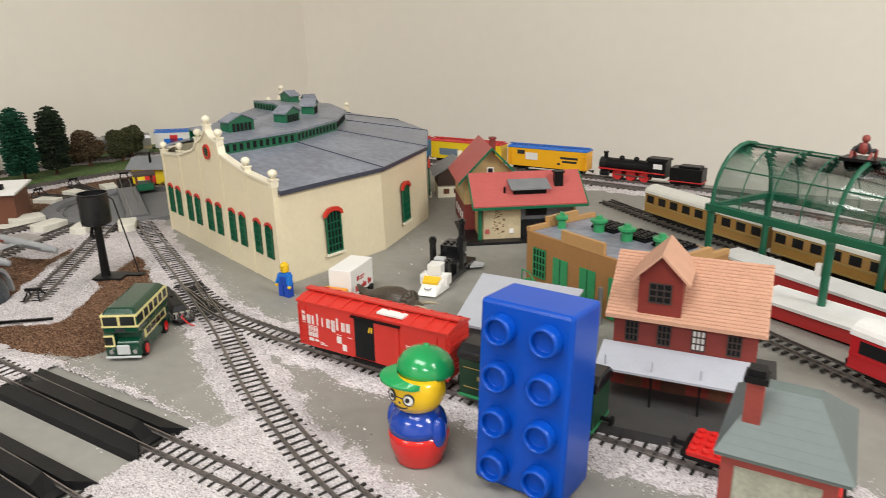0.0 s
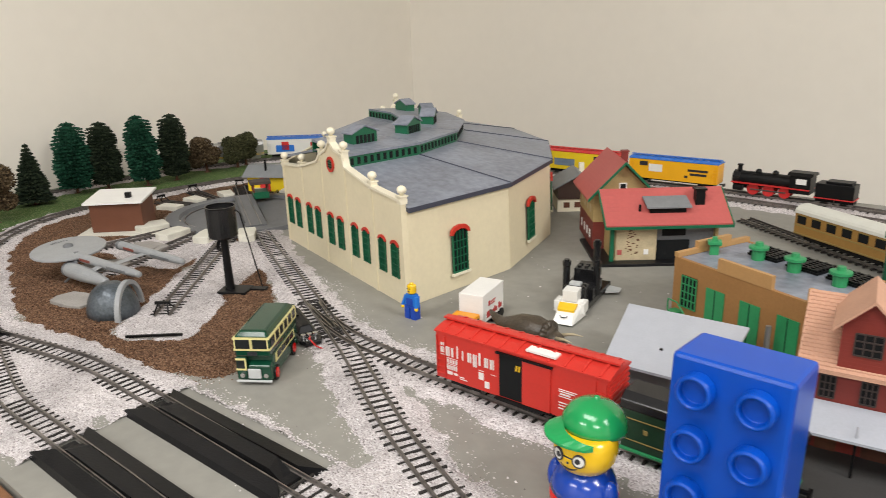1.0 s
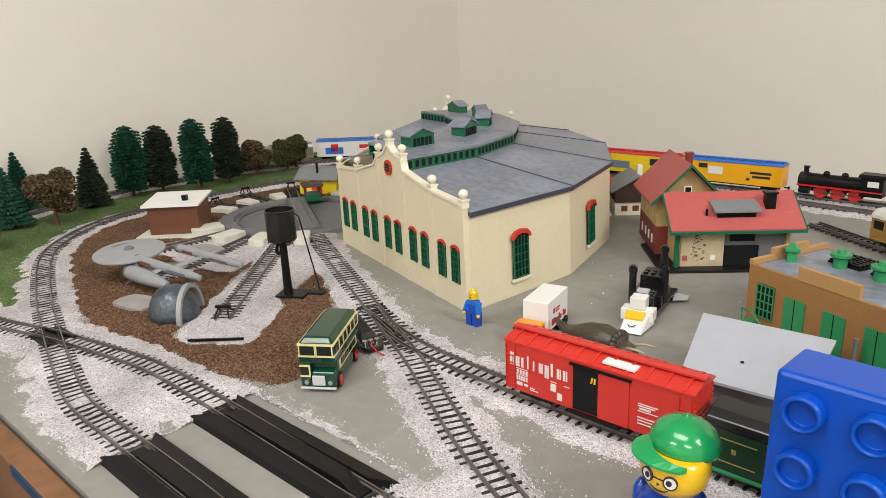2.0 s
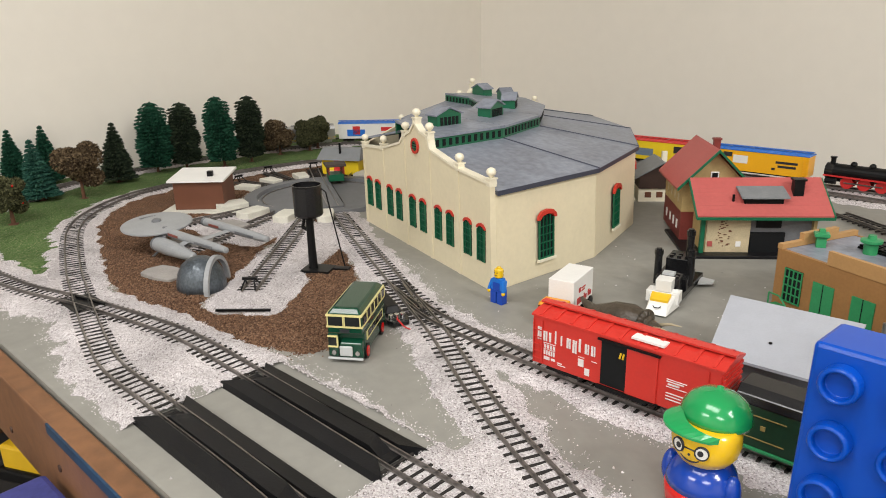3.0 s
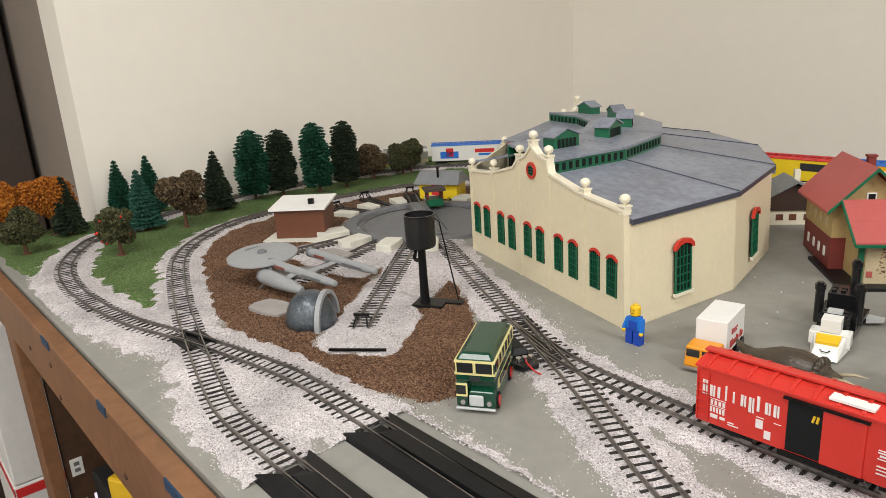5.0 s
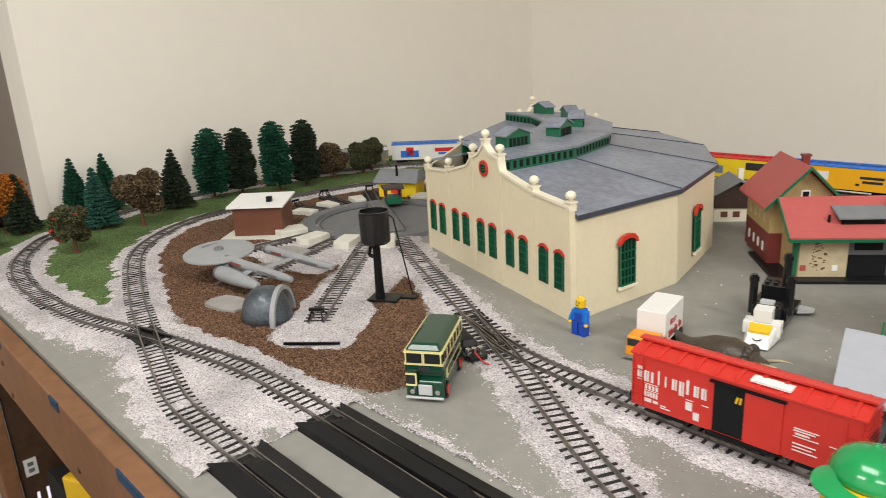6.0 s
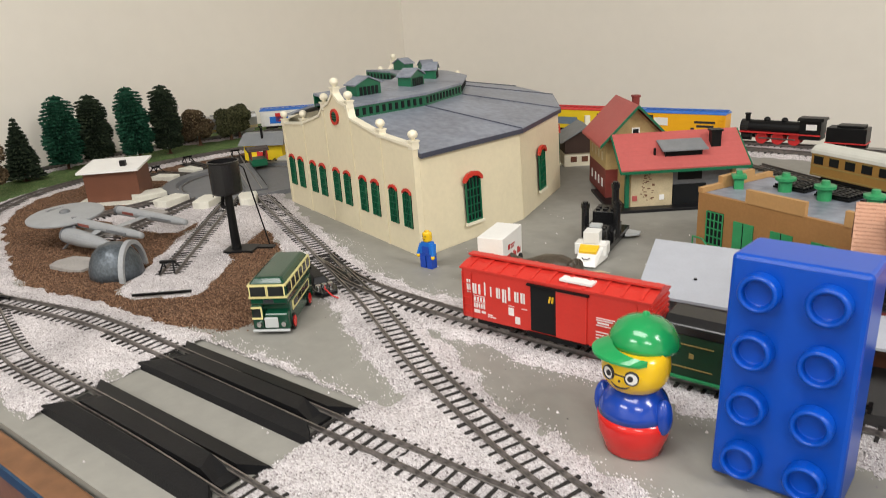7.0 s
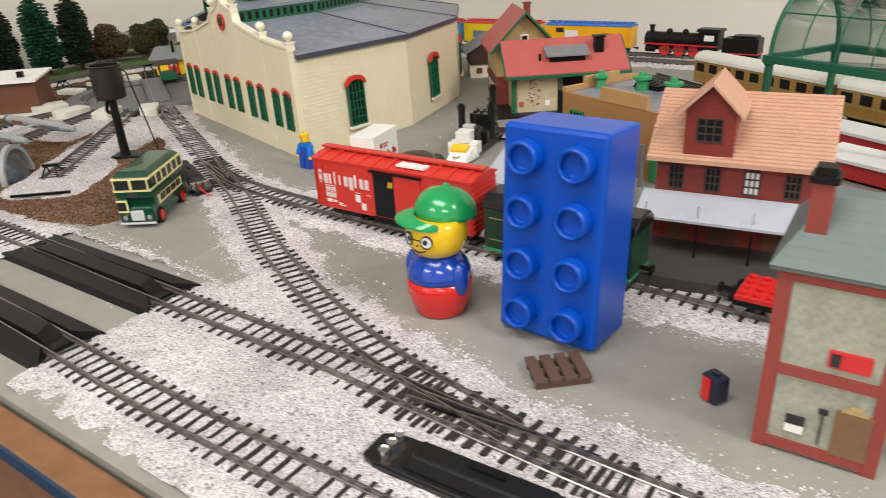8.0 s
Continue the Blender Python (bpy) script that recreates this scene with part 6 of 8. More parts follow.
def leaf_mesh(name, centres, normals, sizes, mat, seed, kinds=1.6):
    """Many small crossed slivers round the given points."""
    r = np.random.RandomState(seed)
    vs, fs = [], []
    for c, n, s in zip(centres, normals, sizes):
        n = Vector(n).normalized()
        u = n.orthogonal().normalized()
        u = Matrix.Rotation(r.rand() * 6.283, 3, n) @ u
        w = n.cross(u)
        k = len(vs)
        tip = Vector(c) + n * s * kinds
        vs += [tuple(Vector(c) - u * s * 0.5), tuple(Vector(c) + u * s * 0.5), tuple(tip), tuple(Vector(c) + w * s * 0.6)]
        fs += [(k, k + 1, k + 2), (k, k + 2, k + 3), (k + 1, k + 3, k + 2), (k, k + 3, k + 1)]
    me = bpy.data.meshes.new(name)
    me.from_pydata(vs, [], fs)
    me.materials.append(mat)
    return me


def brush_tree(label, h, r, mat, seed, blunt=0.75, m=None, n=7600):
    """A bottle-brush conifer: trunk, and whorls of drooping bristles; blunt sets how full the top is."""
    t = thing("conifer_tree", label, "tree", m, "model trees")
    part("trunk", MB().lathe([(0.0030, 0), (0.0024, h * 0.2), (0.0012, h * 0.9)], 8).lathe([(0.008, -0.001), (0.007, 0.0012), (0.003, 0.002)], 10), BARK, t, "brown trunk on a small disc")
    rs = np.random.RandomState(seed)
    cs, ns, ss = [], [], []
    tiers = int(h / 0.0075)
    for i in range(n):
        k = rs.randint(tiers)
        u = (k + 0.25 * rs.randn() * 0.5) / tiers
        u = min(max(u, 0), 1)
        prof = (1 - u) ** (1 - blunt) * min(1.0, (1 - u) * 9 + 0.08) * (0.75 + 0.25 * min(1, u * 5))
        if blunt < 0.3:
            prof = (1 - u) * 0.97 + 0.02
        a = rs.rand() * 6.283
        rad = r * prof * (0.35 + 0.65 * rs.rand() ** 0.5) * (0.9 + 0.12 * math.sin(3 * a + seed + k))
        z = h * 0.14 + u * h * 0.86
        cs.append((rad * math.cos(a), rad * math.sin(a), z - rad * 0.22))
        ns.append((math.cos(a), math.sin(a), rs.uniform(-0.45, 0.35)))
        ss.append((0.0030 + 0.0022 * rs.rand()) * (0.35 + 0.65 * min(1.0, 2.2 * (1 - u))))
    core = []
    for k in range(9):
        u = k / 8
        q = (1 - u) * 0.97 if blunt < 0.3 else (1 - u) ** (1 - blunt) * min(1.0, (1 - u) * 9 + 0.08) * (0.75 + 0.25 * min(1, u * 5))
        core.append((max(0.0006, r * q * 0.52), h * 0.14 + u * h * 0.84))
    part("inner_crown", MB().lathe(core, 12), mat, t)
    ob = new("crown", leaf_mesh("crown", cs, ns, ss, mat, seed))
    ob.parent = t
    return t


def foam_tree(label, h, r, mat, seed, m=None, n=9000, flat=0.8, fruit=None):
    """A round deciduous tree: forked trunk and a crown of uneven clumps."""
    t = thing("deciduous_tree", label, "tree", m, "model trees")
    rs = np.random.RandomState(seed)
    tr = MB().rod((0, 0, 0), (0, 0, h * 0.42), 0.0034, 8, r2=0.0022).lathe([(0.009, -0.001), (0.008, 0.001), (0.004, 0.002)], 10)
    clumps = []
    for i in range(20):
        a = rs.rand() * 6.283
        q = r * 0.66 * rs.rand() ** 0.5
        z = h * (0.34 + 0.50 * rs.rand())
        c = (q * math.cos(a), q * math.sin(a), z)
        clumps.append((c, r * rs.uniform(0.38, 0.56)))
        tr.rod((0, 0, h * 0.33), c, 0.0013, 5, r2=0.0005)
    part("trunk", tr, BARK, t, "brown forked trunk")
    inner = MB()
    for c, q in clumps:
        inner.ball(c, q * 0.66, 8)
    part("inner_crown", inner, mat, t)
    cs, ns, ss = [], [], []
    for i in range(n):
        c, q = clumps[rs.randint(len(clumps))]
        d = Vector(rs.randn(3)).normalized()
        cs.append((c[0] + d.x * q * (0.7 + 0.35 * rs.rand()), c[1] + d.y * q * (0.7 + 0.35 * rs.rand()), c[2] + d.z * q * flat))
        ns.append(tuple(d + Vector(rs.randn(3)) * 0.4))
        ss.append(0.0030 + 0.0022 * rs.rand())
    ob = new("crown", leaf_mesh("crown", cs, ns, ss, mat, seed, 0.9))
    ob.parent = t
    if fruit:
        for i in range(34):
            c, q = clumps[rs.randint(len(clumps))]
            d = Vector(rs.randn(3)).normalized()
            part("fruit", MB().ball((c[0] + d.x * q * 1.05, c[1] + d.y * q * 1.05, c[2] + d.z * q * 0.9), 0.0024, 8), fruit, t, smooth=True)
    return t


G = "on the green turf"
for x, y, h, r, mt, bl, lab in ((-1.492, 0.676, 0.112, 0.0290, CONIFER, 0.86, "tall full dark green bottle-brush conifer "), (-1.482, 0.735, 0.108, 0.0265, CONIFER_DK, 0.86, "tall brownish green bottle-brush conifer "),
                                (-1.435, 0.797, 0.115, 0.0265, CONIFER, 0.87, "tall dark green bottle-brush conifer "), (-1.432, 0.862, 0.112, 0.0250, CONIFER_DK, 0.87, "tall dark bottle-brush conifer "),
                                (-1.462, 0.583, 0.088, 0.0310, CONIFER_DK, 0.2, "pointed dark green fir tree "), (-1.555, 0.432, 0.086, 0.0240, CONIFER, 0.2, "slim pointed green fir tree "), (-1.560, 0.492, 0.086, 0.0240, CONIFER, 0.2, "slim pointed green fir tree "),
                                (-1.420, 0.430, 0.082, 0.0290, TEAL, 0.25, "blue-green fir tree "), (-1.505, 0.325, 0.080, 0.0250, CONIFER_DK, 0.25, "dark pointed fir tree ")):
    brush_tree(lab + G, h * (1.32 if bl > 0.5 else 1.36), r * (1.24 if bl > 0.5 else 1.08), mt, int(-x * 1000 + y * 100), bl, pose(x, y, 0.001, random.uniform(-2, 2), random.uniform(-2, 2), 0))
for x, y, h, r, mt, lab, fr in ((-1.372, 0.482, 0.084, 0.035, BUSHY, "round brown-leaved deciduous tree ", None), (-1.456, 0.953, 0.062, 0.030, BUSHY, "low olive brown tree ", None), (-1.440, 1.025, 0.056, 0.030, BUSHY_GR, "low olive brown tree ", None), (-1.455, 1.06, 0.060, 0.024, BUSHY_GR, "small olive tree ", None),
                                (-1.283, 0.343, 0.060, 0.024, BUSHY_GR, "small apple tree with red fruit ", P_RED), (-1.535, 0.305, 0.088, 0.036, AUTUMN, "orange autumn tree ", None), (-1.560, 0.255, 0.082, 0.034, AUTUMN, "orange autumn tree ", None), (-1.425, 0.238, 0.062, 0.026, BUSHY_GR, "small green bush tree ", None)):
    foam_tree(lab + G, h * 1.25, r * 1.15, mt, int(-x * 1000 + y * 77), pose(x, y, 0.001), fruit=fr)
wd = thing("window_frame", "small white toy window frame leaning among the trees", "toy window", pose(-1.535, 0.395, 0.001, -8, 0, 60))
for x in (-0.008, 0.0, 0.008):
    part("upright", MB().box((x - 0.0012, -0.0012, 0), (x + 0.0012, 0.0012, 0.022)), WHITEP, wd)
for z in (0, 0.011, 0.0205):
    part("rail", MB().box((-0.0092, -0.001, z), (0.0092, 0.001, z + 0.0018)), WHITEP, wd)

# ---- station and its tall wing ----
ROOF_RED = lined("red_moulded_tile_roof", (0.47, 0.10, 0.09), 0.0042, "Z", 0.5, 0.5)
OCHRE = pm("ochre_plaster_plastic", (0.44, 0.32, 0.14), 0.6, var=0.15)
TAN = pm("tan_paper_wall", (0.52, 0.43, 0.27), 0.7, var=0.2, scale=90)
BRICKR = lined("red_brick_plastic", (0.20, 0.035, 0.028), 0.0025, "Z", 0.6, 0.5, 0.15)
GREYR = pm("grey_plastic_roof", (0.20, 0.21, 0.22), 0.55, var=0.15)
ST = pose(-0.4095, 0.850, 0, 0, 0, 37.5) @ Matrix.Diagonal((1, 1, 0.95, 1))
st = thing("station_house", "ochre model station with red tiled roofs and green eaves", "station building", ST)
part("plinth", MB().box((-0.018, -0.004, 0), (0.15, 0.115, 0.004)), CHARCOAL, st, bevel=0.0006)
part("front_wall", MB().box((0.006, 0.012, 0.004), (0.062, 0.016, 0.056)), TAN, st, "tan front wall with a faded painted tree")
part("doorway", MB().box((0.064, 0.015, 0.004), (0.105, 0.018, 0.030)), DARK, st)
part("front_wall", MB().box((0.062, 0.018, 0.004), (0.14, 0.022, 0.056)), GREYP, st)
part("side_wall", MB().slab([(0.012, 0.004), (0.09, 0.004), (0.09, 0.055), (0.05, 0.088), (0.012, 0.055)], -0.010, -0.006, t=pose(0, 0, 0, 0, 0, 90)), OCHRE, st)
part("side_wall", MB().slab([(0.012, 0.004), (0.09, 0.004), (0.09, 0.055), (0.05, 0.088), (0.012, 0.055)], -0.14, -0.136, t=pose(0, 0, 0, 0, 0, 90)), OCHRE, st)
part("rear_wall", MB().box((0.006, 0.086, 0.004), (0.14, 0.09, 0.056)), OCHRE, st)
for y0, z0, y1, z1 in ((-0.002, 0.0545, 0.050, 0.0925), (0.050, 0.0925, 0.102, 0.0545)):
    rf = part("roof", MB().hull([(-0.006, y0, z0), (0.152, y0, z0), (0.152, y1, z1), (-0.006, y1, z1)], [(-0.006, y0, z0 + 0.0026), (0.152, y0, z0 + 0.0026), (0.152, y1, z1 + 0.0026), (-0.006, y1, z1 + 0.0026)]), ROOF_RED, st, "red tiled roof")
for x in (-0.0078, 0.152):
    part("barge_board", MB().hull([(x, -0.003, 0.0530), (x + 0.0018, -0.003, 0.0530), (x + 0.0018, 0.050, 0.0905), (x, 0.050, 0.0905)], [(x, -0.003, 0.0568), (x + 0.0018, -0.003, 0.0568), (x + 0.0018, 0.050, 0.0947), (x, 0.050, 0.0947)]), GREENP, st, "green barge board")
part("gutter", MB().box((-0.007, -0.0042, 0.0520), (0.153, -0.0018, 0.0555)), GREENP, st)
dm = part("dormer", MB().hull([(0.052, 0.014, 0.068), (0.098, 0.014, 0.068), (0.098, 0.034, 0.078), (0.052, 0.034, 0.078)], [(0.052, 0.014, 0.0775), (0.098, 0.014, 0.0775), (0.098, 0.034, 0.0845), (0.052, 0.034, 0.0845)]), BLACK, st, "louvred roof light")
part("dormer_roof", MB().hull([(0.047, 0.008, 0.0765), (0.103, 0.008, 0.0765), (0.103, 0.036, 0.0850), (0.047, 0.036, 0.0850)], [(0.047, 0.008, 0.0785), (0.103, 0.008, 0.0785), (0.103, 0.036, 0.0870), (0.047, 0.036, 0.0870)]), GREYR, dm)
part("chimney", MB().box((0.112, 0.024, 0.070), (0.124, 0.034, 0.096)).box((0.1105, 0.0225, 0.096), (0.1255, 0.0355, 0.0985)), BLACK, st)
part("vent_pipe", MB().rod((0.040, 0.018, 0.066), (0.040, 0.018, 0.080), 0.0016, 8), BLACK, st)
for i in range(26):
    part("painted_leaf", MB().box((0.030 + 0.010 * math.sin(i * i * 1.7 + i) * (1 - i / 40), 0.0116, 0.012 + i * 0.0014), (0.0315 + 0.0025 * math.sin(i * 5.3) ** 2 + 0.010 * math.sin(i * i * 1.7 + i) * (1 - i / 40), 0.0119, 0.0132 + i * 0.0014)), BROWNP, st)
for x in (0.012, 0.046):
    part("notice", MB().box((x, 0.0112, 0.012), (x + 0.006, 0.0119, 0.019)), ROOF_RED if x < 0.02 else WHITEP, st)
part("sign_board", MB().box((0.070, 0.0168, 0.036), (0.100, 0.0179, 0.048)), BLACK, st)
part("corner_post", MB().box((0.002, 0.008, 0.004), (0.007, 0.013, 0.055)), GREENP, st)
wing = part("wing_wall", MB().box((-0.010, 0.064, 0.004), (0.066, 0.165, 0.044)), BRICKR, st, "red brick ground floor of the tall wing")
part("wing_upper", MB().slab([(-0.010, 0.044), (0.066, 0.044), (0.066, 0.086), (0.028, 0.126), (-0.010, 0.086)], 0.064, 0.165), OCHRE, wing, "ochre upper storey")
for a, b in (((-0.020, 0.077), (0.028, 0.129)), ((0.076, 0.077), (0.028, 0.129))):
    part("wing_roof", MB().slab([(a[0], a[1]), (b[0], b[1]), (b[0], b[1] + 0.003), (a[0], a[1] + 0.003)] if a[0] < b[0] else [(b[0], b[1]), (a[0], a[1]), (a[0], a[1] + 0.003), (b[0], b[1] + 0.003)], 0.052, 0.172), ROOF_RED, wing, "red tiled roof")
    part("barge_board", MB().slab([(a[0], a[1] - 0.001), (b[0], b[1] - 0.001), (b[0], b[1] + 0.0031), (a[0], a[1] + 0.0031)] if a[0] < b[0] else [(b[0], b[1] - 0.001), (a[0], a[1] - 0.001), (a[0], a[1] + 0.0031), (b[0], b[1] + 0.0031)], 0.050, 0.052), GREENP, wing)
part("gable_window", MB().box((0.023, 0.0628, 0.088), (0.033, 0.0641, 0.100)), WHITEP, wing)
part("gable_glass", MB().box((0.0245, 0.0622, 0.0895), (0.0315, 0.0628, 0.0985)), DARK, wing)
part("chimney", MB().box((0.034, 0.100, 0.112), (0.042, 0.108, 0.136)).box((0.0328, 0.0988, 0.136), (0.0432, 0.1092, 0.1385)), BRICKR, wing)
for y in (0.080, 0.100, 0.120, 0.142):
    part("side_window", MB().box((-0.0108, y, 0.016), (-0.0099, y + 0.006, 0.028)), WHITEP, wing)
    part("side_window", MB().box((-0.0108, y, 0.054), (-0.0099, y + 0.006, 0.066)), TAN, wing)

ch = thing("chalet", "dark timber chalet with a white base and grey roof", "model house", pose(-0.598, 1.062, 0, 0, 0, 38))
part("base", MB().box((-0.006, 0, 0), (0.062, 0.055, 0.022)), CREAM_TRIM, ch, "white lower storey")
part("upper", MB().slab([(-0.006, 0.022), (0.062, 0.022), (0.062, 0.042), (0.028, 0.060), (-0.006, 0.042)], -0.003, 0.058), pm("dark_timber_plastic", (0.045, 0.022, 0.015), 0.6, var=0.2), ch)
for a, b in (((-0.014, 0.040), (0.028, 0.064)), ((0.070, 0.040), (0.028, 0.064))):
    lo, hi = (a, b) if a[0] < b[0] else (b, a)
    part("roof", MB().slab([lo, hi, (hi[0], hi[1] + 0.002), (lo[0], lo[1] + 0.002)], -0.012, 0.066), GREYR, ch)
part("chimney", MB().box((0.034, 0.03, 0.058), (0.042, 0.038, 0.076)), CREAM_TRIM, ch)
for x in (0.004, 0.022, 0.042):
    part("window", MB().box((x, -0.0006, 0.007), (x + 0.010, 0.0002, 0.016)), BROWNP, ch)

# ---- tan engine house ----
TANB = pm("tan_brick_plastic", (0.33, 0.165, 0.055), 0.6, var=0.12, scale=40, bump=0.2, bscale=500)
TAN_TRIM = pm("tan_parapet_plastic", (0.46, 0.26, 0.10), 0.55, var=0.08)
eh = thing("engine_house", "tan model engine house with green doors and a dark roof", "engine house", pose(-0.286, 0.740, 0, 0, 0, -24))
EW, ED, EHH = 0.185, 0.105, 0.066
part("front_wall", MB().box((0, 0, 0), (EW, 0.004, EHH)), TANB, eh)
part("rear_wall", MB().box((0, ED - 0.004, 0), (EW, ED, EHH)), TANB, eh)
for x in (0, EW - 0.004):
    part("side_wall", MB().box((x, 0.004, 0), (x + 0.004, ED - 0.004, EHH)), TANB, eh)
    for i, (y0, y1, z) in enumerate(((0.0, 0.028, 0.071), (0.028, 0.076, 0.078), (0.076, 0.105, 0.071))):
        part("parapet", MB().box((x - 0.0008, y0, EHH), (x + 0.0045, y1, z)), TAN_TRIM, eh)
part("roof", MB().box((0.004, 0.004, EHH - 0.003), (EW - 0.004, ED - 0.004, EHH - 0.0005)), SLATE, eh, "dark flat roof")
for x0, x1 in ((0.055, 0.115), (0.150, 0.180)):
    part("parapet", MB().box((x0, -0.0008, EHH), (x1, 0.0035, EHH + 0.013)), TAN_TRIM, eh)
for x0, x1 in ((0.044, 0.066), (0.084, 0.106), (0.124, 0.146)):
    d = part("door", MB().box((x0, -0.0012, 0.002), (x1, 0.0001, 0.046)), GREEN_LIGHT, eh, "green door")
    part("door_gap", MB().box(((x0 + x1) / 2 - 0.0004, -0.0015, 0.002), ((x0 + x1) / 2 + 0.0004, -0.0011, 0.046)), DARK, d)
w = part("window", MB().box((0.012, -0.001, 0.016), (0.032, 0.0001, 0.050)), DARK, eh)
for i in range(5):
    part("muntin", MB().box((0.012 + i * 0.0048, -0.0018, 0.016), (0.0132 + i * 0.0048, -0.0009, 0.050)), GREEN_LIGHT, w)
    part("muntin", MB().box((0.012, -0.0017, 0.016 + i * 0.0082), (0.032, -0.0009, 0.0172 + i * 0.0082)), GREEN_LIGHT, w)
stp = part("steps", MB().box((0.006, -0.012, 0.0), (0.018, -0.0015, 0.012)).box((0.018, -0.012, 0.0), (0.024, -0.0015, 0.008)).box((0.024, -0.012, 0.0), (0.030, -0.0015, 0.004)), GREEN_LIGHT, eh, "green entrance steps")
part("stair_rail", MB().tube([(0.006, -0.012, 0.012), (0.006, -0.012, 0.024), (0.018, -0.012, 0.024), (0.031, -0.012, 0.012), (0.031, -0.012, 0.0)], 0.0008, 6), GREEN_LIGHT, stp)
for x, y, rr_ in ((0.014, 0.040, 0), (0.050, 0.062, 1), (0.092, 0.060, 1), (0.138, 0.060, 1)):
    v = part("roof_vent", MB().lathe([(0.0062, EHH - 0.0005), (0.0062, EHH + 0.009), (0.0095, EHH + 0.011), (0.0095, EHH + 0.0135), (0.004, EHH + 0.0145), (0.0035, EHH + 0.018), (0.0002, EHH + 0.018)], 18 if rr_ else 4, t=pose(x, y, 0)), GREEN_LIGHT, eh, "green roof vent")
for gx in (0.034, 0.078, 0.120):
    gr = part("roof_grille", MB().box((gx, 0.066, EHH), (gx + 0.034, 0.098, EHH + 0.002)), BLACK, eh, "black roof grille")
    for i in range(6):
        part("grille_bar", MB().box((gx + 0.001, 0.067 + i * 0.0053, EHH + 0.002), (gx + 0.033, 0.0688 + i * 0.0053, EHH + 0.0042)), BLACK, gr)
    for i in range(4):
        part("grille_bar", MB().box((gx + 0.002 + i * 0.0092, 0.067, EHH + 0.002), (gx + 0.0042 + i * 0.0092, 0.097, EHH + 0.0042)), BLACK, gr)
part("exhaust_pipe", MB().rod((0.128, -0.016, 0), (0.128, -0.016, 0.040), 0.0024, 10), SILVER, eh)

# ---- low grey shed ----
PALE = pm("pale_blue_grey_plastic", (0.43, 0.45, 0.50), 0.42, var=0.06)
ls = thing("low_shed", "low shed with a pale grey sloping roof", "shed", pose(-0.268, 0.552, 0, 0, 0, 3) @ Matrix.Diagonal((0.87, 0.87, 1.0, 1)))
part("wall", MB().hull([(0.004, 0.004, 0), (0.092, 0.004, 0), (0.092, 0.104, 0), (-0.012, 0.104, 0)], [(0.004, 0.004, 0.029), (0.092, 0.004, 0.029), (0.092, 0.104, 0.040), (-0.012, 0.104, 0.040)]), GREYP, ls)
part("roof", MB().hull([(-0.004, -0.004, 0.0285), (0.10, -0.004, 0.0285), (0.10, 0.112, 0.0405), (-0.024, 0.112, 0.0405)], [(-0.004, -0.004, 0.0308), (0.10, -0.004, 0.0308), (0.10, 0.112, 0.0428), (-0.024, 0.112, 0.0428)]), PALE, ls, "pale grey roof sheet")
part("screw_hole", MB().lathe([(0.0016, 0.0352), (0.0016, 0.0362), (0.0008, 0.0364)], 12, t=pose(0.038, 0.036, 0)), BLACK, ls)

# ---- two-storey depot ----
DEP_RED = lined("barn_red_clapboard", (0.24, 0.035, 0.025), 0.0026, "Z", 0.55, 0.5)
TILE_P = pm("salmon_tile_plastic", (0.55, 0.31, 0.21), 0.6, var=0.10)
dp = thing("depot", "red two-storey model depot with a salmon tiled roof", "station building", pose(-0.122, 0.5465, 0, 0, 0, 7) @ Matrix.Diagonal((0.93, 0.93, 1.012, 1)))
DW, DD = 0.112, 0.085
part("platform", MB().box((-0.012, -0.070, 0), (DW + 0.02, DD + 0.01, 0.011)), pm("dark_grey_platform_plastic", (0.05, 0.048, 0.047), 0.6, var=0.15), dp, "dark platform")
part("wall", MB().slab([(0, 0.011), (DD, 0.011), (DD, 0.072), (DD / 2, 0.104), (0, 0.072)], -DW, 0, t=pose(0, 0, 0, 0, 0, 90)), DEP_RED, dp, "barn red wall")
for side in (0, 1):
    y0, z0, y1, z1 = ((-0.010, 0.0705, DD / 2, 0.1085) if side == 0 else (DD / 2, 0.1085, DD + 0.010, 0.0705))
    rf = part("roof", MB().hull([(-0.006, y0, z0), (DW + 0.006, y0, z0), (DW + 0.006, y1, z1), (-0.006, y1, z1)], [(-0.006, y0, z0 + 0.002), (DW + 0.006, y0, z0 + 0.002), (DW + 0.006, y1, z1 + 0.002), (-0.006, y1, z1 + 0.002)]), TILE_P, dp, "salmon tiled roof")
    if side == 0:
        rows = 20
        tl = MB()
        for i in range(rows):
            u0, u1 = i / rows, (i + 1) / rows
            for j in range(38):
                xa = -0.006 + (j + 0.5 * (i % 2)) * 0.124 / 38.5
                ya, za, yb, zb = y0 + (y1 - y0) * u0, z0 + (z1 - z0) * u0 + 0.0022, y0 + (y1 - y0) * u1, z0 + (z1 - z0) * u1 + 0.0022
                h_ = 0.0007 + 0.0003 * random.random()
                tl.add([(xa, ya, za), (xa + 0.0029, ya, za), (xa + 0.0029, yb, zb), (xa, yb, zb), (xa, ya, za + h_), (xa + 0.0029, ya, za + h_)], [(4, 5, 2, 3), (0, 1, 5, 4), (0, 4, 3), (1, 2, 5)])
        tagged(part("tiling", tl, TILE_P, dp, "small staggered roof tiles"), kind="stuff")
dmr = part("dormer", MB().slab([(0.019, 0.0715), (0.053, 0.0715), (0.053, 0.106), (0.036, 0.121), (0.019, 0.106)], -0.006, 0.040), DEP_RED, dp, "red gabled dormer")
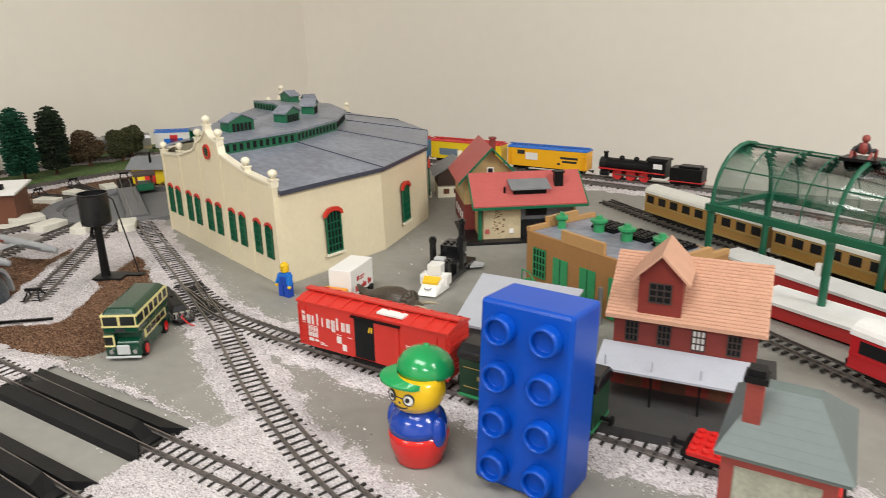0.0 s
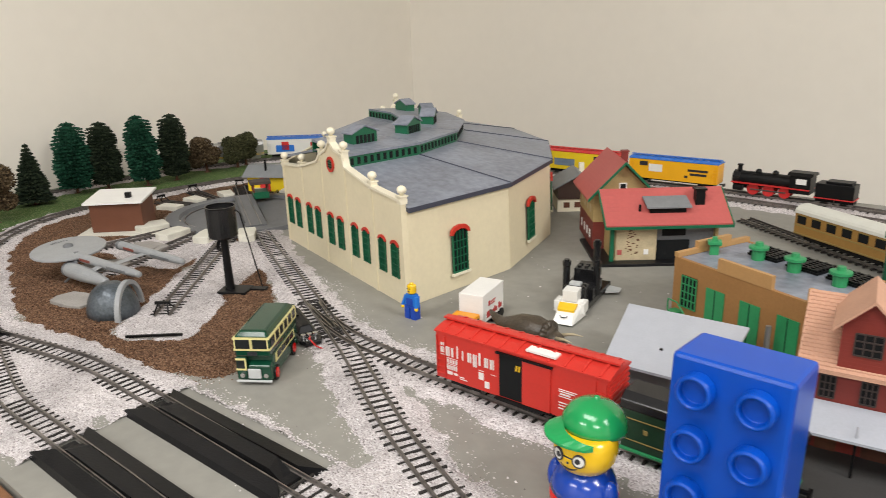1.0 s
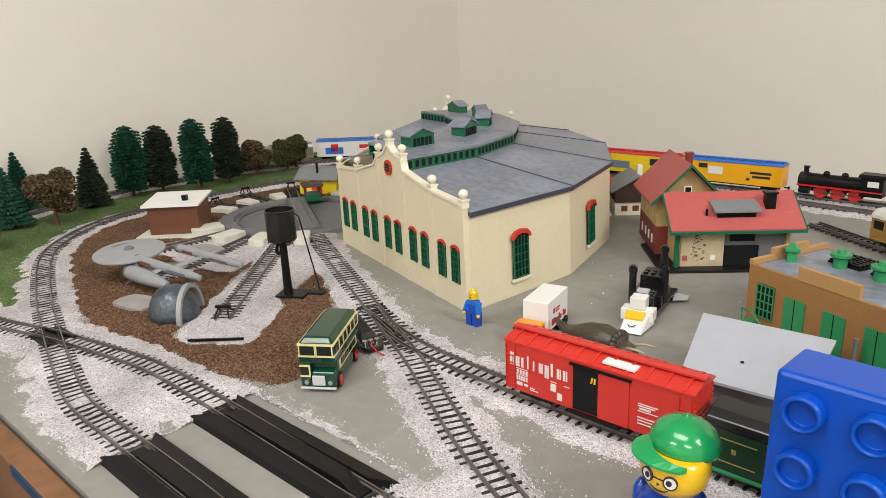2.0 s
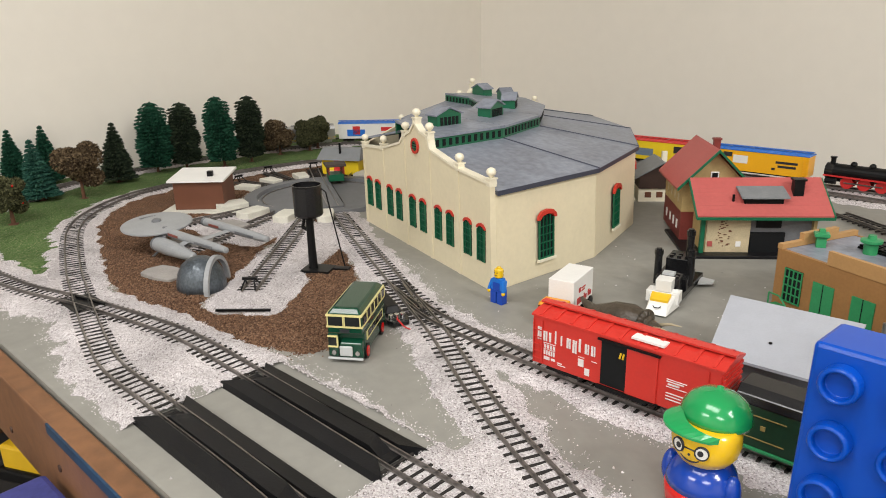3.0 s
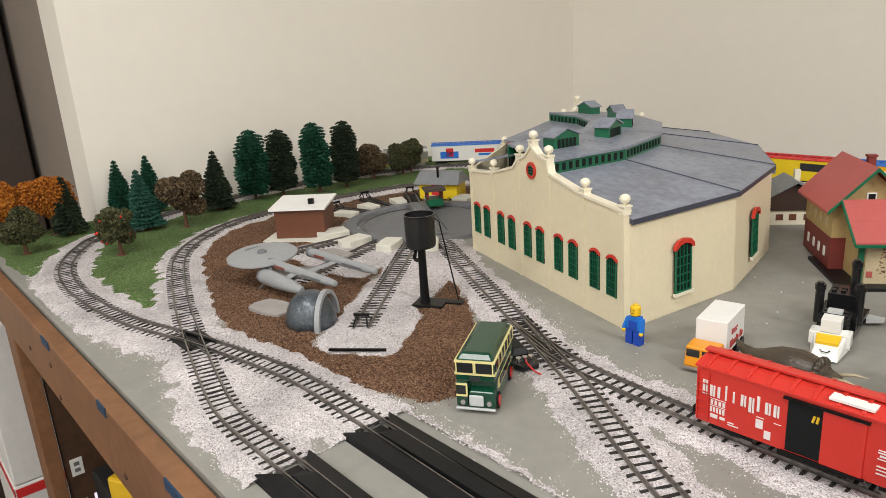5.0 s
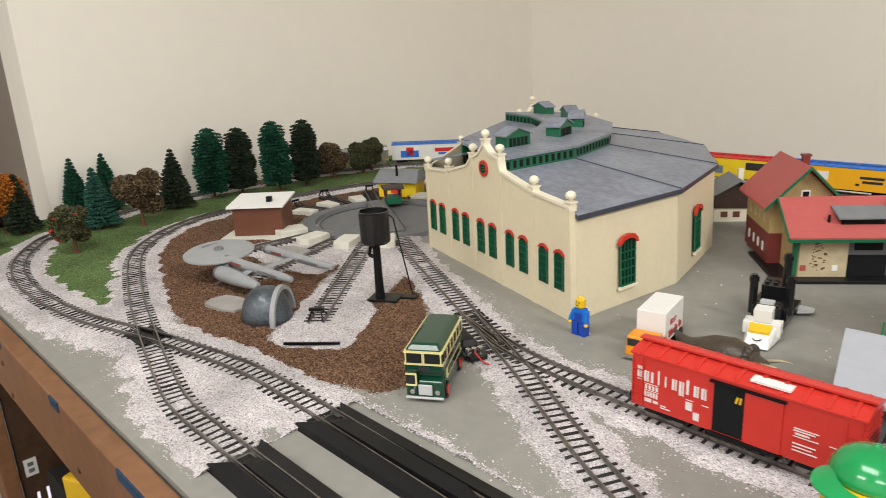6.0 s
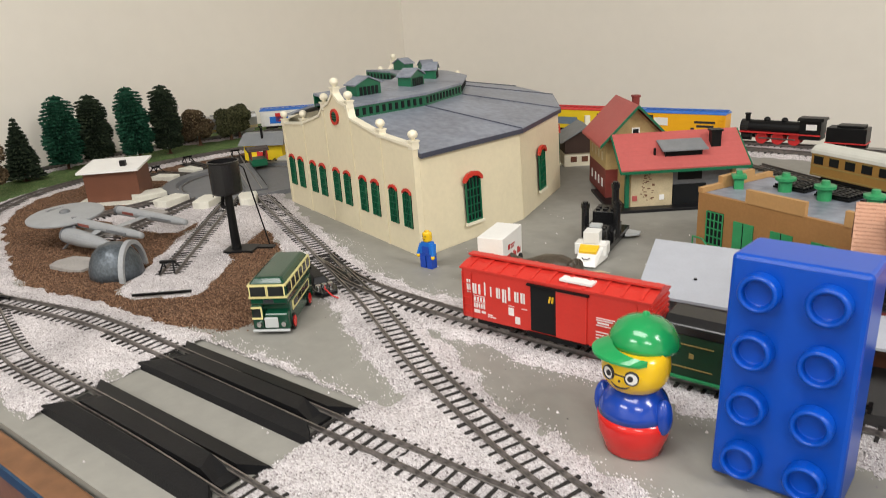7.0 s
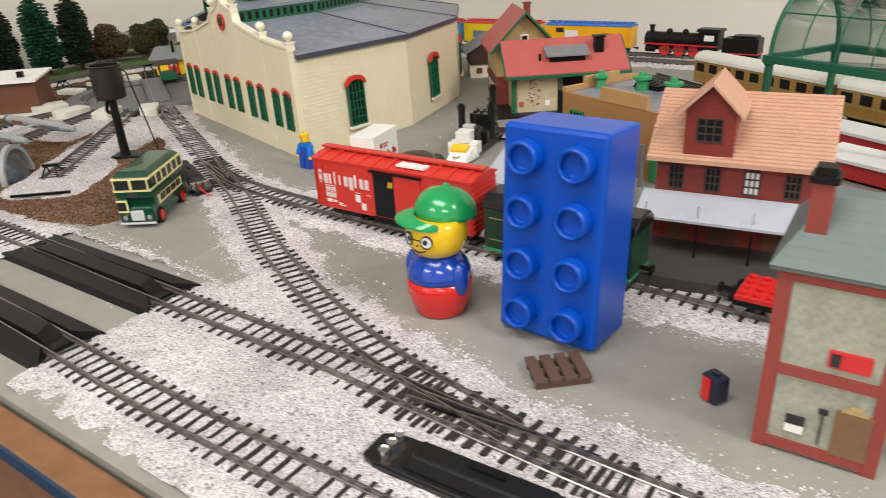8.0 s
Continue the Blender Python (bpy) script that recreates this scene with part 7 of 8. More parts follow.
for a, b in (((0.013, 0.102), (0.036, 0.1235)), ((0.036, 0.1235), (0.059, 0.102))):
    part("dormer_roof", MB().slab([a, b, (b[0], b[1] + 0.0022), (a[0], a[1] + 0.0022)], -0.013, 0.046), TILE_P, dmr)
FRAME = pm("brown_black_window_frame", (0.05, 0.035, 0.03), 0.5)


def sash(parent, x, z, w, h, y, lit=False):
    g = part("window", MB().box((x, y - 0.0006, z), (x + w, y + 0.0001, z + h)), WHITEP if lit else DARK, parent)
    for i in range(4):
        part("muntin", MB().box((x + i * w / 3 - 0.0005, y - 0.0012, z), (x + i * w / 3 + 0.0005, y - 0.0005, z + h)), FRAME, g)
        part("muntin", MB().box((x, y - 0.0011, z + i * h / 3 - 0.0005), (x + w, y - 0.0005, z + i * h / 3 + 0.0005)), FRAME, g)


sash(dmr, 0.0275, 0.086, 0.017, 0.015, -0.006)
for i, x in enumerate((0.010, 0.036, 0.063, 0.090)):
    sash(dp, x, 0.050, 0.010, 0.016, 0.0, lit=(i == 2))
part("canopy", MB().hull([(-0.008, -0.034, 0.0365), (DW + 0.008, -0.034, 0.0365), (DW + 0.008, -0.0005, 0.0455), (-0.008, -0.0005, 0.0455)], [(-0.008, -0.034, 0.0383), (DW + 0.008, -0.034, 0.0383), (DW + 0.008, -0.0005, 0.0473), (-0.008, -0.0005, 0.0473)]), PALE, dp, "pale grey platform canopy")
for x in (0.0, 0.037, 0.074, 0.111):
    part("canopy_post", MB().rod((x, -0.031, 0.011), (x, -0.031, 0.0365), 0.0009, 6), BLACK, dp)
    part("canopy_bracket", MB().rod((x, -0.0295, 0.0385), (x, -0.0295, 0.0475), 0.0007, 6), PALE, dp)
for x0, x1, m_ in ((0.012, 0.026, BROWNP), (0.042, 0.062, pm("dark_brown_door", (0.10, 0.035, 0.02), 0.55)), (0.080, 0.094, BROWNP)):
    part("lower_door", MB().box((x0, -0.0012, 0.011), (x1, 0.0001, 0.033)), m_, dp)

# ---- corner house with painted walls ----
HOUSE_RED = pm("brick_red_frame_plastic", (0.28, 0.05, 0.038), 0.5, var=0.1)
MURAL = pm("sage_grey_printed_wall", (0.34, 0.35, 0.28), 0.6, var=0.3, scale=45)
HROOF = lined("grey_green_corrugated_roof", (0.125, 0.155, 0.15), 0.0030, "Z", 0.55, 0.8)
hs = thing("signal_house", "two-storey red framed toy house with a grey-green roof", "model house", pose(-0.0105, 0.3615, 0, 0, 0, 1))
HW, HD, HH = 0.050, 0.066, 0.091
part("wall", MB().box((0.001, 0.001, 0.0008), (HW - 0.001, HD - 0.001, HH)), MURAL, hs, "sage grey printed walls")
for x in (0, HW - 0.006):
    for y in (0, HD - 0.006):
        part("corner_post", MB().box((x, y, 0), (x + 0.006, y + 0.006, HH)), HOUSE_RED, hs)
for z in (0.002, 0.041, HH - 0.005):
    part("band", MB().box((0.006, -0.0004, z), (HW - 0.006, 0.0012, z + 0.005)).box((-0.0004, 0.006, z), (0.0012, HD - 0.006, z + 0.005)), HOUSE_RED, hs)
part("doorway", MB().box((0.031, -0.0007, 0.007), (0.045, 0.0009, 0.030)), pm("brown_painted_door", (0.20, 0.11, 0.05), 0.6), hs)
part("poster", MB().box((0.0125, -0.0006, 0.017), (0.020, 0.0009, 0.021)), INKB, hs)
part("poster", MB().box((0.0125, -0.0006, 0.0125), (0.020, 0.0009, 0.0165)), WHITEP, hs)
part("poster", MB().box((0.0240, -0.0006, 0.0500), (0.0400, 0.0009, 0.0580)), REDW, hs, "red poster with a dark figure shape")
part("poster_shape", MB().box((0.0250, -0.0009, 0.0510), (0.0285, -0.0005, 0.0570)), INKB, hs)
part("lamp_print", MB().box((0.0260, -0.0006, 0.010), (0.0266, 0.0009, 0.026)).box((0.0245, -0.0006, 0.026), (0.0281, 0.0009, 0.028)), INKB, hs)
part("lamp_print", MB().hull([(0.033, -0.0006, 0.030), (0.043, -0.0006, 0.030), (0.043, 0.0009, 0.030), (0.033, 0.0009, 0.030)], [(0.036, -0.0006, 0.033), (0.040, -0.0006, 0.033), (0.040, 0.0009, 0.033), (0.036, 0.0009, 0.033)]), OCHRE, hs)
part("roof_edge", MB().box((-0.003, -0.003, HH), (HW + 0.005, HD + 0.005, HH + 0.002)), HROOF, hs)
part("roof", MB().hull([(-0.0035, -0.0035, HH + 0.002), (HW + 0.006, -0.0035, HH + 0.002), (HW + 0.006, HD + 0.006, HH + 0.002), (-0.0035, HD + 0.006, HH + 0.002)], [(0.012, 0.030, HH + 0.024), (HW - 0.012, 0.030, HH + 0.024), (HW - 0.012, 0.040, HH + 0.024), (0.012, 0.040, HH + 0.024)]), HROOF, hs, "grey-green ribbed hip roof")
chm = part("chimney", MB().box((0.006, 0.012, HH + 0.002), (0.014, 0.020, HH + 0.034)), HOUSE_RED, hs, "red chimney")
part("chimney_cap", MB().box((0.0045, 0.0105, HH + 0.034), (0.0155, 0.0215, HH + 0.037)).box((0.006, 0.012, HH + 0.037), (0.014, 0.020, HH + 0.0405)), CHARCOAL, chm)
gst = MB().box((-0.006, -0.004, 0), (-0.0006, 0.004, 0.012), 0).box((0.0006, -0.004, 0), (0.006, 0.004, 0.012), 0).hull([(-0.007, -0.004, 0.012), (0.007, -0.004, 0.012), (0.007, 0.004, 0.012), (-0.007, 0.004, 0.012)], [(-0.0055, -0.004, 0.025), (0.0055, -0.004, 0.025), (0.0055, 0.004, 0.025), (-0.0055, 0.004, 0.025)], 1).lathe([(0.003, 0.025), (0.0048, 0.027), (0.0048, 0.034), (0.003, 0.036)], 14, 2).ball((0, 0.001, 0.0355), 0.0052, 12, 3)
single("toy_minifigure", gst, [P_RED, F_DARK, TAN, BLACK], "small toy figure in blue and red with dark hair", "toy figure", pose(0.069, 0.384, 0.012, 0, 0, 10), bevel=0.0004)
single("toy_plate", MB().box((-0.020, -0.016, 0), (0.020, 0.016, 0.012)), LEGO_RED, "red toy plate under a small figure", "toy plate", pose(0.079, 0.386, 0, 0, 0, 4), bevel=0.0005)

# ---- black and white brick-built engine ----
LW_ = pm("white_brick_plastic", (0.80, 0.79, 0.75), 0.25, var=0.02)
LB_ = pm("black_brick_plastic", (0.010, 0.010, 0.011), 0.22, var=0.1)
ce = thing("brick_vehicle", "black and white brick-built toy engine on the board", "toy vehicle", pose(-0.366, 0.650, 0, 0, 0, 12))
part("base", MB().prism([(-0.014, 0.03), (0.014, 0.03), (0.020, 0.125), (-0.020, 0.125)], 0.003, 0.010).box((-0.010, 0.034, 0), (0.010, 0.12, 0.003)), LB_, ce, "long black base", bevel=0.0004)
part("nose", MB().hull([(-0.011, 0.0, 0.002), (0.011, 0.0, 0.002), (0.016, 0.034, 0.002), (-0.016, 0.034, 0.002)], [(-0.009, 0.008, 0.010), (0.009, 0.008, 0.010), (0.014, 0.034, 0.020), (-0.014, 0.034, 0.020)]), LW_, ce, "white sloped nose with a simple face", bevel=0.0006)
part("smile", MB().tube([(-0.004, 0.0055, 0.0098), (-0.002, 0.0035, 0.0086), (0.002, 0.0035, 0.0086), (0.004, 0.0055, 0.0098)], 0.0005, 5), INKB, ce)
part("cushion", MB().hull([(-0.009, 0.012, 0.0115), (0.009, 0.012, 0.0115), (0.010, 0.022, 0.0155), (-0.010, 0.022, 0.0155)], [(-0.009, 0.012, 0.0145), (0.009, 0.012, 0.0145), (0.010, 0.022, 0.0185), (-0.010, 0.022, 0.0185)]), YEL, ce, "yellow slope piece", bevel=0.0005)
part("shoulder", MB().box((-0.0165, 0.024, 0.006), (-0.010, 0.040, 0.018)).box((0.010, 0.024, 0.006), (0.0165, 0.040, 0.018)), LW_, ce, bevel=0.0006)
part("cab_block", MB().box((-0.008, 0.026, 0.018), (0.008, 0.042, 0.030)), LW_, ce, bevel=0.0004)
ck = part("body", MB().box((-0.012, 0.040, 0.010), (0.012, 0.060, 0.028)).box((-0.016, 0.060, 0.010), (0.016, 0.10, 0.022)).box((-0.012, 0.082, 0.022), (0.012, 0.112, 0.036)), LB_, ce, bevel=0.0004)
for x in (-0.008, 0.0, 0.008):
    for y, z in ((0.046, 0.028), (0.054, 0.028), (0.066, 0.022), (0.074, 0.022), (0.09, 0.036), (0.098, 0.036)):
        part("stud", MB().lathe([(0.0024, z), (0.0024, z + 0.0017)], 10, t=pose(x, y, 0)), LB_, ck)
for x, y, z in ((-0.017, 0.070, 0.048), (0.015, 0.078, 0.048), (0.007, 0.108, 0.062)):
    ct = part("column", MB().lathe([(0.004, 0.010), (0.004, z - 0.006), (0.0048, z - 0.005), (0.0048, z), (0.003, z), (0.003, z + 0.002)], 14, t=pose(x, y, 0)), LB_, ce, "black round column")
part("grey_coupling", MB().box((-0.006, 0.044, 0.0297), (0.006, 0.052, 0.0325)), GREYF, ce)
part("wing_plate", MB().prism([(0.020, 0.100), (0.034, 0.108), (0.034, 0.118), (0.018, 0.122)], 0.004, 0.006), GREYF, ce)

# ---- horned dinosaur ----
HIDE = pm("grey_brown_dinosaur_rubber", (0.060, 0.046, 0.032), 0.38, var=0.4, scale=90, bump=0.7, bscale=280)
dino = MB()


def limb(pts, n=14, slot=0):
    """A tapering body run through rings (x, y, z, radius)."""
    vs, fs = [], []
    for i, (x, y, z, r) in enumerate(pts):
        a, b = Vector(pts[max(i - 1, 0)][:3]), Vector(pts[min(i + 1, len(pts) - 1)][:3])
        q = (b - a).to_track_quat("Z", "Y")
        vs += [tuple(Vector((x, y, z)) + q @ Vector((r * math.cos(6.2832 * k / n), r * math.sin(6.2832 * k / n), 0))) for k in range(n)]
    for i in range(len(pts) - 1):
        fs += [(i * n + k, i * n + (k + 1) % n, (i + 1) * n + (k + 1) % n, (i + 1) * n + k) for k in range(n)]
    fs += [tuple(range(n))[::-1], tuple(range((len(pts) - 1) * n, len(pts) * n))]
    dino.add(vs, fs, slot)


limb([(-0.062, 0.004, 0.030, 0.0015), (-0.055, 0.003, 0.025, 0.004), (-0.044, 0.001, 0.0215, 0.0065), (-0.032, 0, 0.022, 0.010), (-0.016, 0, 0.025, 0.0140), (0.0, 0, 0.0265, 0.0150), (0.014, 0, 0.025, 0.0125), (0.022, 0, 0.023, 0.009)])
limb([(0.018, 0, 0.024, 0.009), (0.028, -0.001, 0.021, 0.0085), (0.038, -0.003, 0.016, 0.006), (0.045, -0.004, 0.012, 0.003)])
for i in range(9):
    a0, a1 = radians(-20 + i * 24.4), radians(-20 + (i + 1) * 24.4)
    dino.hull([(0.020, 0, 0.024), (0.016, 0.0155 * math.cos(a0), 0.026 + 0.0145 * math.sin(a0)), (0.016, 0.0155 * math.cos(a1), 0.026 + 0.0145 * math.sin(a1))], [(0.024, 0, 0.024), (0.0185, 0.015 * math.cos(a0), 0.026 + 0.014 * math.sin(a0)), (0.0185, 0.015 * math.cos(a1), 0.026 + 0.014 * math.sin(a1))])
for x, y in ((-0.020, -0.010), (-0.020, 0.010), (0.012, -0.010), (0.012, 0.010)):
    limb([(x, y, 0.022, 0.0068), (x + 0.002, y * 1.1, 0.010, 0.0048), (x + 0.001, y * 1.1, 0.0, 0.0055)], 12)
for y in (-0.005, 0.005):
    limb([(0.030, y, 0.026, 0.0022), (0.041, y * 1.5, 0.029, 0.0014), (0.051, y * 1.8, 0.029, 0.0003)], 8, 1)
limb([(0.042, -0.004, 0.016, 0.0016), (0.047, -0.005, 0.021, 0.0004)], 8, 1)
single("toy_dinosaur", dino, [HIDE, pm("bone_coloured_horn", (0.45, 0.38, 0.25), 0.5)], "grey-brown horned toy dinosaur standing behind the boxcar", "toy dinosaur", pose(-0.360, 0.586, 0, 0, 0, -4) @ Matrix.Diagonal((0.92, 1.0, 0.86, 1)), smooth=True)

# ---- glazed train shed, platforms and coaches ----
CL = bpy.data.materials.new("clear_plastic_glazing")
CL.use_nodes = True
cn = CL.node_tree
cn.nodes.remove(cn.nodes["Principled BSDF"])
c_clear, c_gloss, c_mix, c_lw = (cn.nodes.new(k) for k in ("ShaderNodeBsdfTransparent", "ShaderNodeBsdfGlossy", "ShaderNodeMixShader", "ShaderNodeLayerWeight"))
c_clear.inputs["Color"].default_value = (0.87, 0.90, 0.89, 1)
c_gloss.inputs["Roughness"].default_value = 0.06
c_lw.inputs["Blend"].default_value = 0.42
cn.links.new(c_lw.outputs["Fresnel"], c_mix.inputs[0])
cn.links.new(c_clear.outputs[0], c_mix.inputs[1])
cn.links.new(c_gloss.outputs[0], c_mix.inputs[2])
cn.links.new(c_mix.outputs[0], cn.nodes["Material Output"].inputs["Surface"])
SHG = pm("dark_green_shed_frame", (0.010, 0.105, 0.055), 0.35, var=0.08)
gs = thing("train_shed", "clear vaulted train shed with dark green frames and posts", "train shed", pose(-0.110, 0.846, 0, 0, 0, -29))
GL, GWD, GZ, GR = 0.42, 0.100, 0.094, 0.064
for y in (0, GWD):
    part("beam", MB().box((-0.006, y - 0.004, GZ - 0.007), (GL, y + 0.004, GZ)), SHG, gs)
    for x in ((0.0, 0.14, 0.28, 0.415) if y == 0 else (0.0, 0.14)):
        p_ = part("post", MB().lathe([(0.0075, 0), (0.0075, 0.003), (0.0045, 0.006), (0.0038, 0.03), (0.0042, GZ - 0.010), (0.0065, GZ - 0.007)], 12, t=pose(x, y, 0)), SHG, gs)
part("end_beam", MB().box((-0.005, 0.004, GZ - 0.006), (0.001, GWD - 0.004, GZ)), SHG, gs)


def arch_pt(a, r=1.0):
    return (GWD / 2 - GWD / 2 * r * math.cos(a), GZ + GR * r * math.sin(a))


for k in range(13):
    x = k * GL / 12
    for i in range(14):
        a, b = math.pi * i / 14, math.pi * (i + 1) / 14
        (ya, za), (yb, zb) = arch_pt(a), arch_pt(b)
        if i == 0:
            arc = MB()
        arc.rod((x, ya, za), (x, yb, zb), 0.0024 if k in (0, 4, 8, 12) else 0.0008, 6)
    part("arch_rib", arc, SHG, gs)
for j in (3, 7, 11):
    y, z = arch_pt(math.pi * j / 14)
    part("purlin", MB().rod((0, y, z), (GL, y, z), 0.0008, 6), SHG, gs)
gl = MB()
for i in range(28):
    a, b = math.pi * i / 28, math.pi * (i + 1) / 28
    (ya, za), (yb, zb) = arch_pt(a, 0.985), arch_pt(b, 0.985)
    if not gl.v:
        gl.v += [(0.001, ya, za), (GL, ya, za)]
    k = len(gl.v)
    gl.v += [(0.001, yb, zb), (GL, yb, zb)]
    gl.f.append([k - 2, k - 1, k + 1, k])
    gl.s.append(0)
gz = part("glazing", gl, CL, gs, "clear plastic vault", smooth=True)
sol = gz.modifiers.new("thickness", "SOLIDIFY")
sol.thickness = 0.0008
gz.visible_shadow = False
part("clock", MB().box((-0.010, -0.003, 0.050), (-0.004, 0.003, 0.062), t=pose(0.14, 0, 0)), WHITEP, gs, "small white clock box on a post")
spd = MB()
spd.ball((0, 0, 0.012), 0.005, 12, 0, squash=(1, 0.8, 1.3))
spd.ball((0.001, -0.001, 0.0215), 0.0038, 12, 0)
for sx in (-1, 1):
    spd.rod((sx * 0.003, 0, 0.016), (sx * 0.009, -0.004, 0.009), 0.0016, 8, 1).rod((sx * 0.009, -0.004, 0.009), (sx * 0.008, -0.008, 0.002), 0.0014, 8, 0)
    spd.rod((sx * 0.003, 0, 0.008), (sx * 0.010, 0.003, 0.011), 0.0020, 8, 1).rod((sx * 0.010, 0.003, 0.011), (sx * 0.009, 0.006, 0.002), 0.0018, 8, 0)
spd.box((-0.017, -0.012, 0), (0.017, 0.012, 0.003), 2)
top_m = pose(-0.110, 0.846, 0, 0, 0, -29) @ pose(0.128, 0.050, GZ + GR * 0.985)
single("toy_figurine", spd, [pm("dull_red_figurine_plastic", (0.28, 0.05, 0.04), 0.45), pm("dark_figurine_plastic", (0.03, 0.025, 0.03), 0.45), BLACK], "small crouching dull red and dark toy figurine on a black stand", "toy figure", Matrix.Translation(top_m.translation) @ pose(0, 0, 0, 0, 0, -20) @ Matrix.Scale(1.0, 4))

PLAT_W = pm("white_platform_top", (0.70, 0.70, 0.68), 0.6, var=0.08)
PLAT_R = pm("red_platform_side", (0.50, 0.03, 0.03), 0.45, var=0.06)
for x, y, a, L, w_, h_ in ((-0.098, 0.930, -31, 0.46, 0.030, 0.020), (-0.040, 0.818, -25, 0.40, 0.040, 0.018)):
    pt = thing("platform", "red station platform with a white top", "platform", pose(x, y, 0, 0, 0, a), "platforms")
    part("side", MB().hull([(0, -w_, 0.003), (L, -w_, 0.003), (L, 0, 0.003), (0, 0, 0.003)], [(0.012, -w_ - 0.003, h_), (L, -w_ - 0.003, h_), (L, 0.003, h_), (0.012, 0.003, h_)]), PLAT_R, pt)
    part("top", MB().box((0.008, -w_ - 0.005, h_), (L, 0.005, h_ + 0.003)), PLAT_W, pt)
    part("foot", MB().box((0.01, -w_ + 0.004, 0), (L, -0.004, 0.003)), BLACK, pt)
TEAK = pm("varnished_teak_coach_side", (0.33, 0.18, 0.045), 0.35, var=0.12)
COACH_W = pm("off_white_coach_roof", (0.62, 0.62, 0.56), 0.5, var=0.06)
track("line through the glazed train shed", [(-0.33, 1.155), (-0.2, 1.06), (0.0, 0.93), (0.2, 0.80), (0.45, 0.64)], 0.0105)
LCO = 0.215
for k in range(2):
    coach("teak brown model coach with an off-white roof", pose(-0.235 + 0.836 * (LCO / 2 + k * (LCO + 0.012)), 1.082 - 0.549 * (LCO / 2 + k * (LCO + 0.012)), 0.0072, 0, 0, -33.3), LCO, 0.030, TEAK, COACH_W, GOLD_LINE, 9, "teak coaches")
CRIM = pm("crimson_coach_paint", (0.42, 0.015, 0.02), 0.3, var=0.05)
track("siding in front of the platforms", [(-0.09, 0.755), (0.02, 0.685), (0.2, 0.575), (0.4, 0.46)], 0.0095)
coach("crimson model coach with a white roof", pose(0.048 + 0.85 * 0.1, 0.668 - 0.527 * 0.1, 0.0072, 0, 0, -31.8), 0.20, 0.030, CRIM, PLAT_W, CRIM, 5)

# ---- little yellow shack and far shelter ----
sk = thing("yellow_shack", "small yellow and red model shack with a grey roof", "model house", pose(-1.1914, 0.8724, 0.0025, 0, 0, 27.5) @ Matrix.Diagonal((1.07, 1.07, 1.2, 1)))
part("wall", MB().box((0, 0, 0), (0.072, 0.045, 0.026)), YELW, sk, "yellow wall")
part("door", MB().box((0.024, -0.0012, 0.001), (0.044, 0.0001, 0.024)), REDW, sk, "red door")
part("door_window", MB().box((0.029, -0.0018, 0.014), (0.039, -0.0011, 0.018)), WHITEP, sk)
part("roof", MB().hull([(-0.007, -0.010, 0.025), (0.079, -0.010, 0.025), (0.079, 0.050, 0.025), (-0.007, 0.050, 0.025)], [(-0.002, 0.012, 0.042), (0.074, 0.012, 0.042), (0.074, 0.030, 0.042), (-0.002, 0.030, 0.042)]), GREYR, sk)
part("stove_pipe", MB().rod((0.036, 0.004, 0.034), (0.036, 0.004, 0.052), 0.0022, 8), BLACK, sk)
fs = thing("open_shelter", "open timber shelter with a red-brown roof behind the roundhouse", "shelter", pose(-1.20, 1.175, 0.0, 0, 0, 20))
for x in (-0.03, 0.03):
    for y in (-0.02, 0.02):
        part("post", MB().box((x - 0.002, y - 0.002, 0), (x + 0.002, y + 0.002, 0.062)), BROWNP, fs)
part("roof", MB().slab([(-0.045, 0.060), (0, 0.076), (0.045, 0.060), (0.045, 0.0625), (0, 0.0788), (-0.045, 0.0625)], -0.032, 0.032), pm("red_brown_shelter_roof", (0.22, 0.06, 0.05), 0.6, var=0.1), fs)

# ---- under and beside the table ----
single("cupboard", MB().box((-2.40, 0.14, FLOOR), (-2.02, 0.38, 0.62)), pm("dark_stained_cupboard_wood", (0.035, 0.022, 0.016), 0.5, var=0.3, scale=12), "tall dark cupboard in the recess", "cupboard", bevel=0.004)
sb = thing("storage_box", "violet-blue fabric storage box standing against the table", "box", pose(-0.535, 0.117, -0.18, 0, 0, 1))
FABRIC = pm("violet_blue_fabric", (0.045, 0.05, 0.20), 0.55, var=0.25, scale=18, bump=0.5, bscale=90)
part("body", MB().hull([(-0.098, -0.046, 0), (0.098, -0.046, 0), (0.098, 0.046, 0), (-0.098, 0.046, 0)], [(-0.103, -0.050, 0.118), (0.103, -0.050, 0.118), (0.103, 0.050, 0.118), (-0.103, 0.050, 0.118)]), FABRIC, sb, bevel=0.006)
part("lid", MB().box((-0.106, -0.052, 0.118), (0.106, 0.052, 0.130)), FABRIC, sb, "soft blue lid", bevel=0.005)
part("seam", MB().box((-0.070, -0.004, 0.1295), (0.070, -0.001, 0.1312)), pm("dark_blue_seam", (0.012, 0.014, 0.06), 0.7), sb, "dark seam across the lid")
pp = thing("paper_pad", "lilac-white card folder standing beside the blue box", "folder", pose(-0.662, 0.128, -0.18, 0, 0, -10))
CARD = pm("lilac_white_card", (0.66, 0.62, 0.76), 0.6, var=0.05)
part("front_card", MB().hull([(-0.055, -0.004, 0), (0.010, -0.004, 0), (0.010, -0.002, 0), (-0.055, -0.002, 0)], [(-0.055, -0.004, 0.135), (0.010, -0.004, 0.118), (0.010, -0.002, 0.118), (-0.055, -0.002, 0.135)]), CARD, pp)
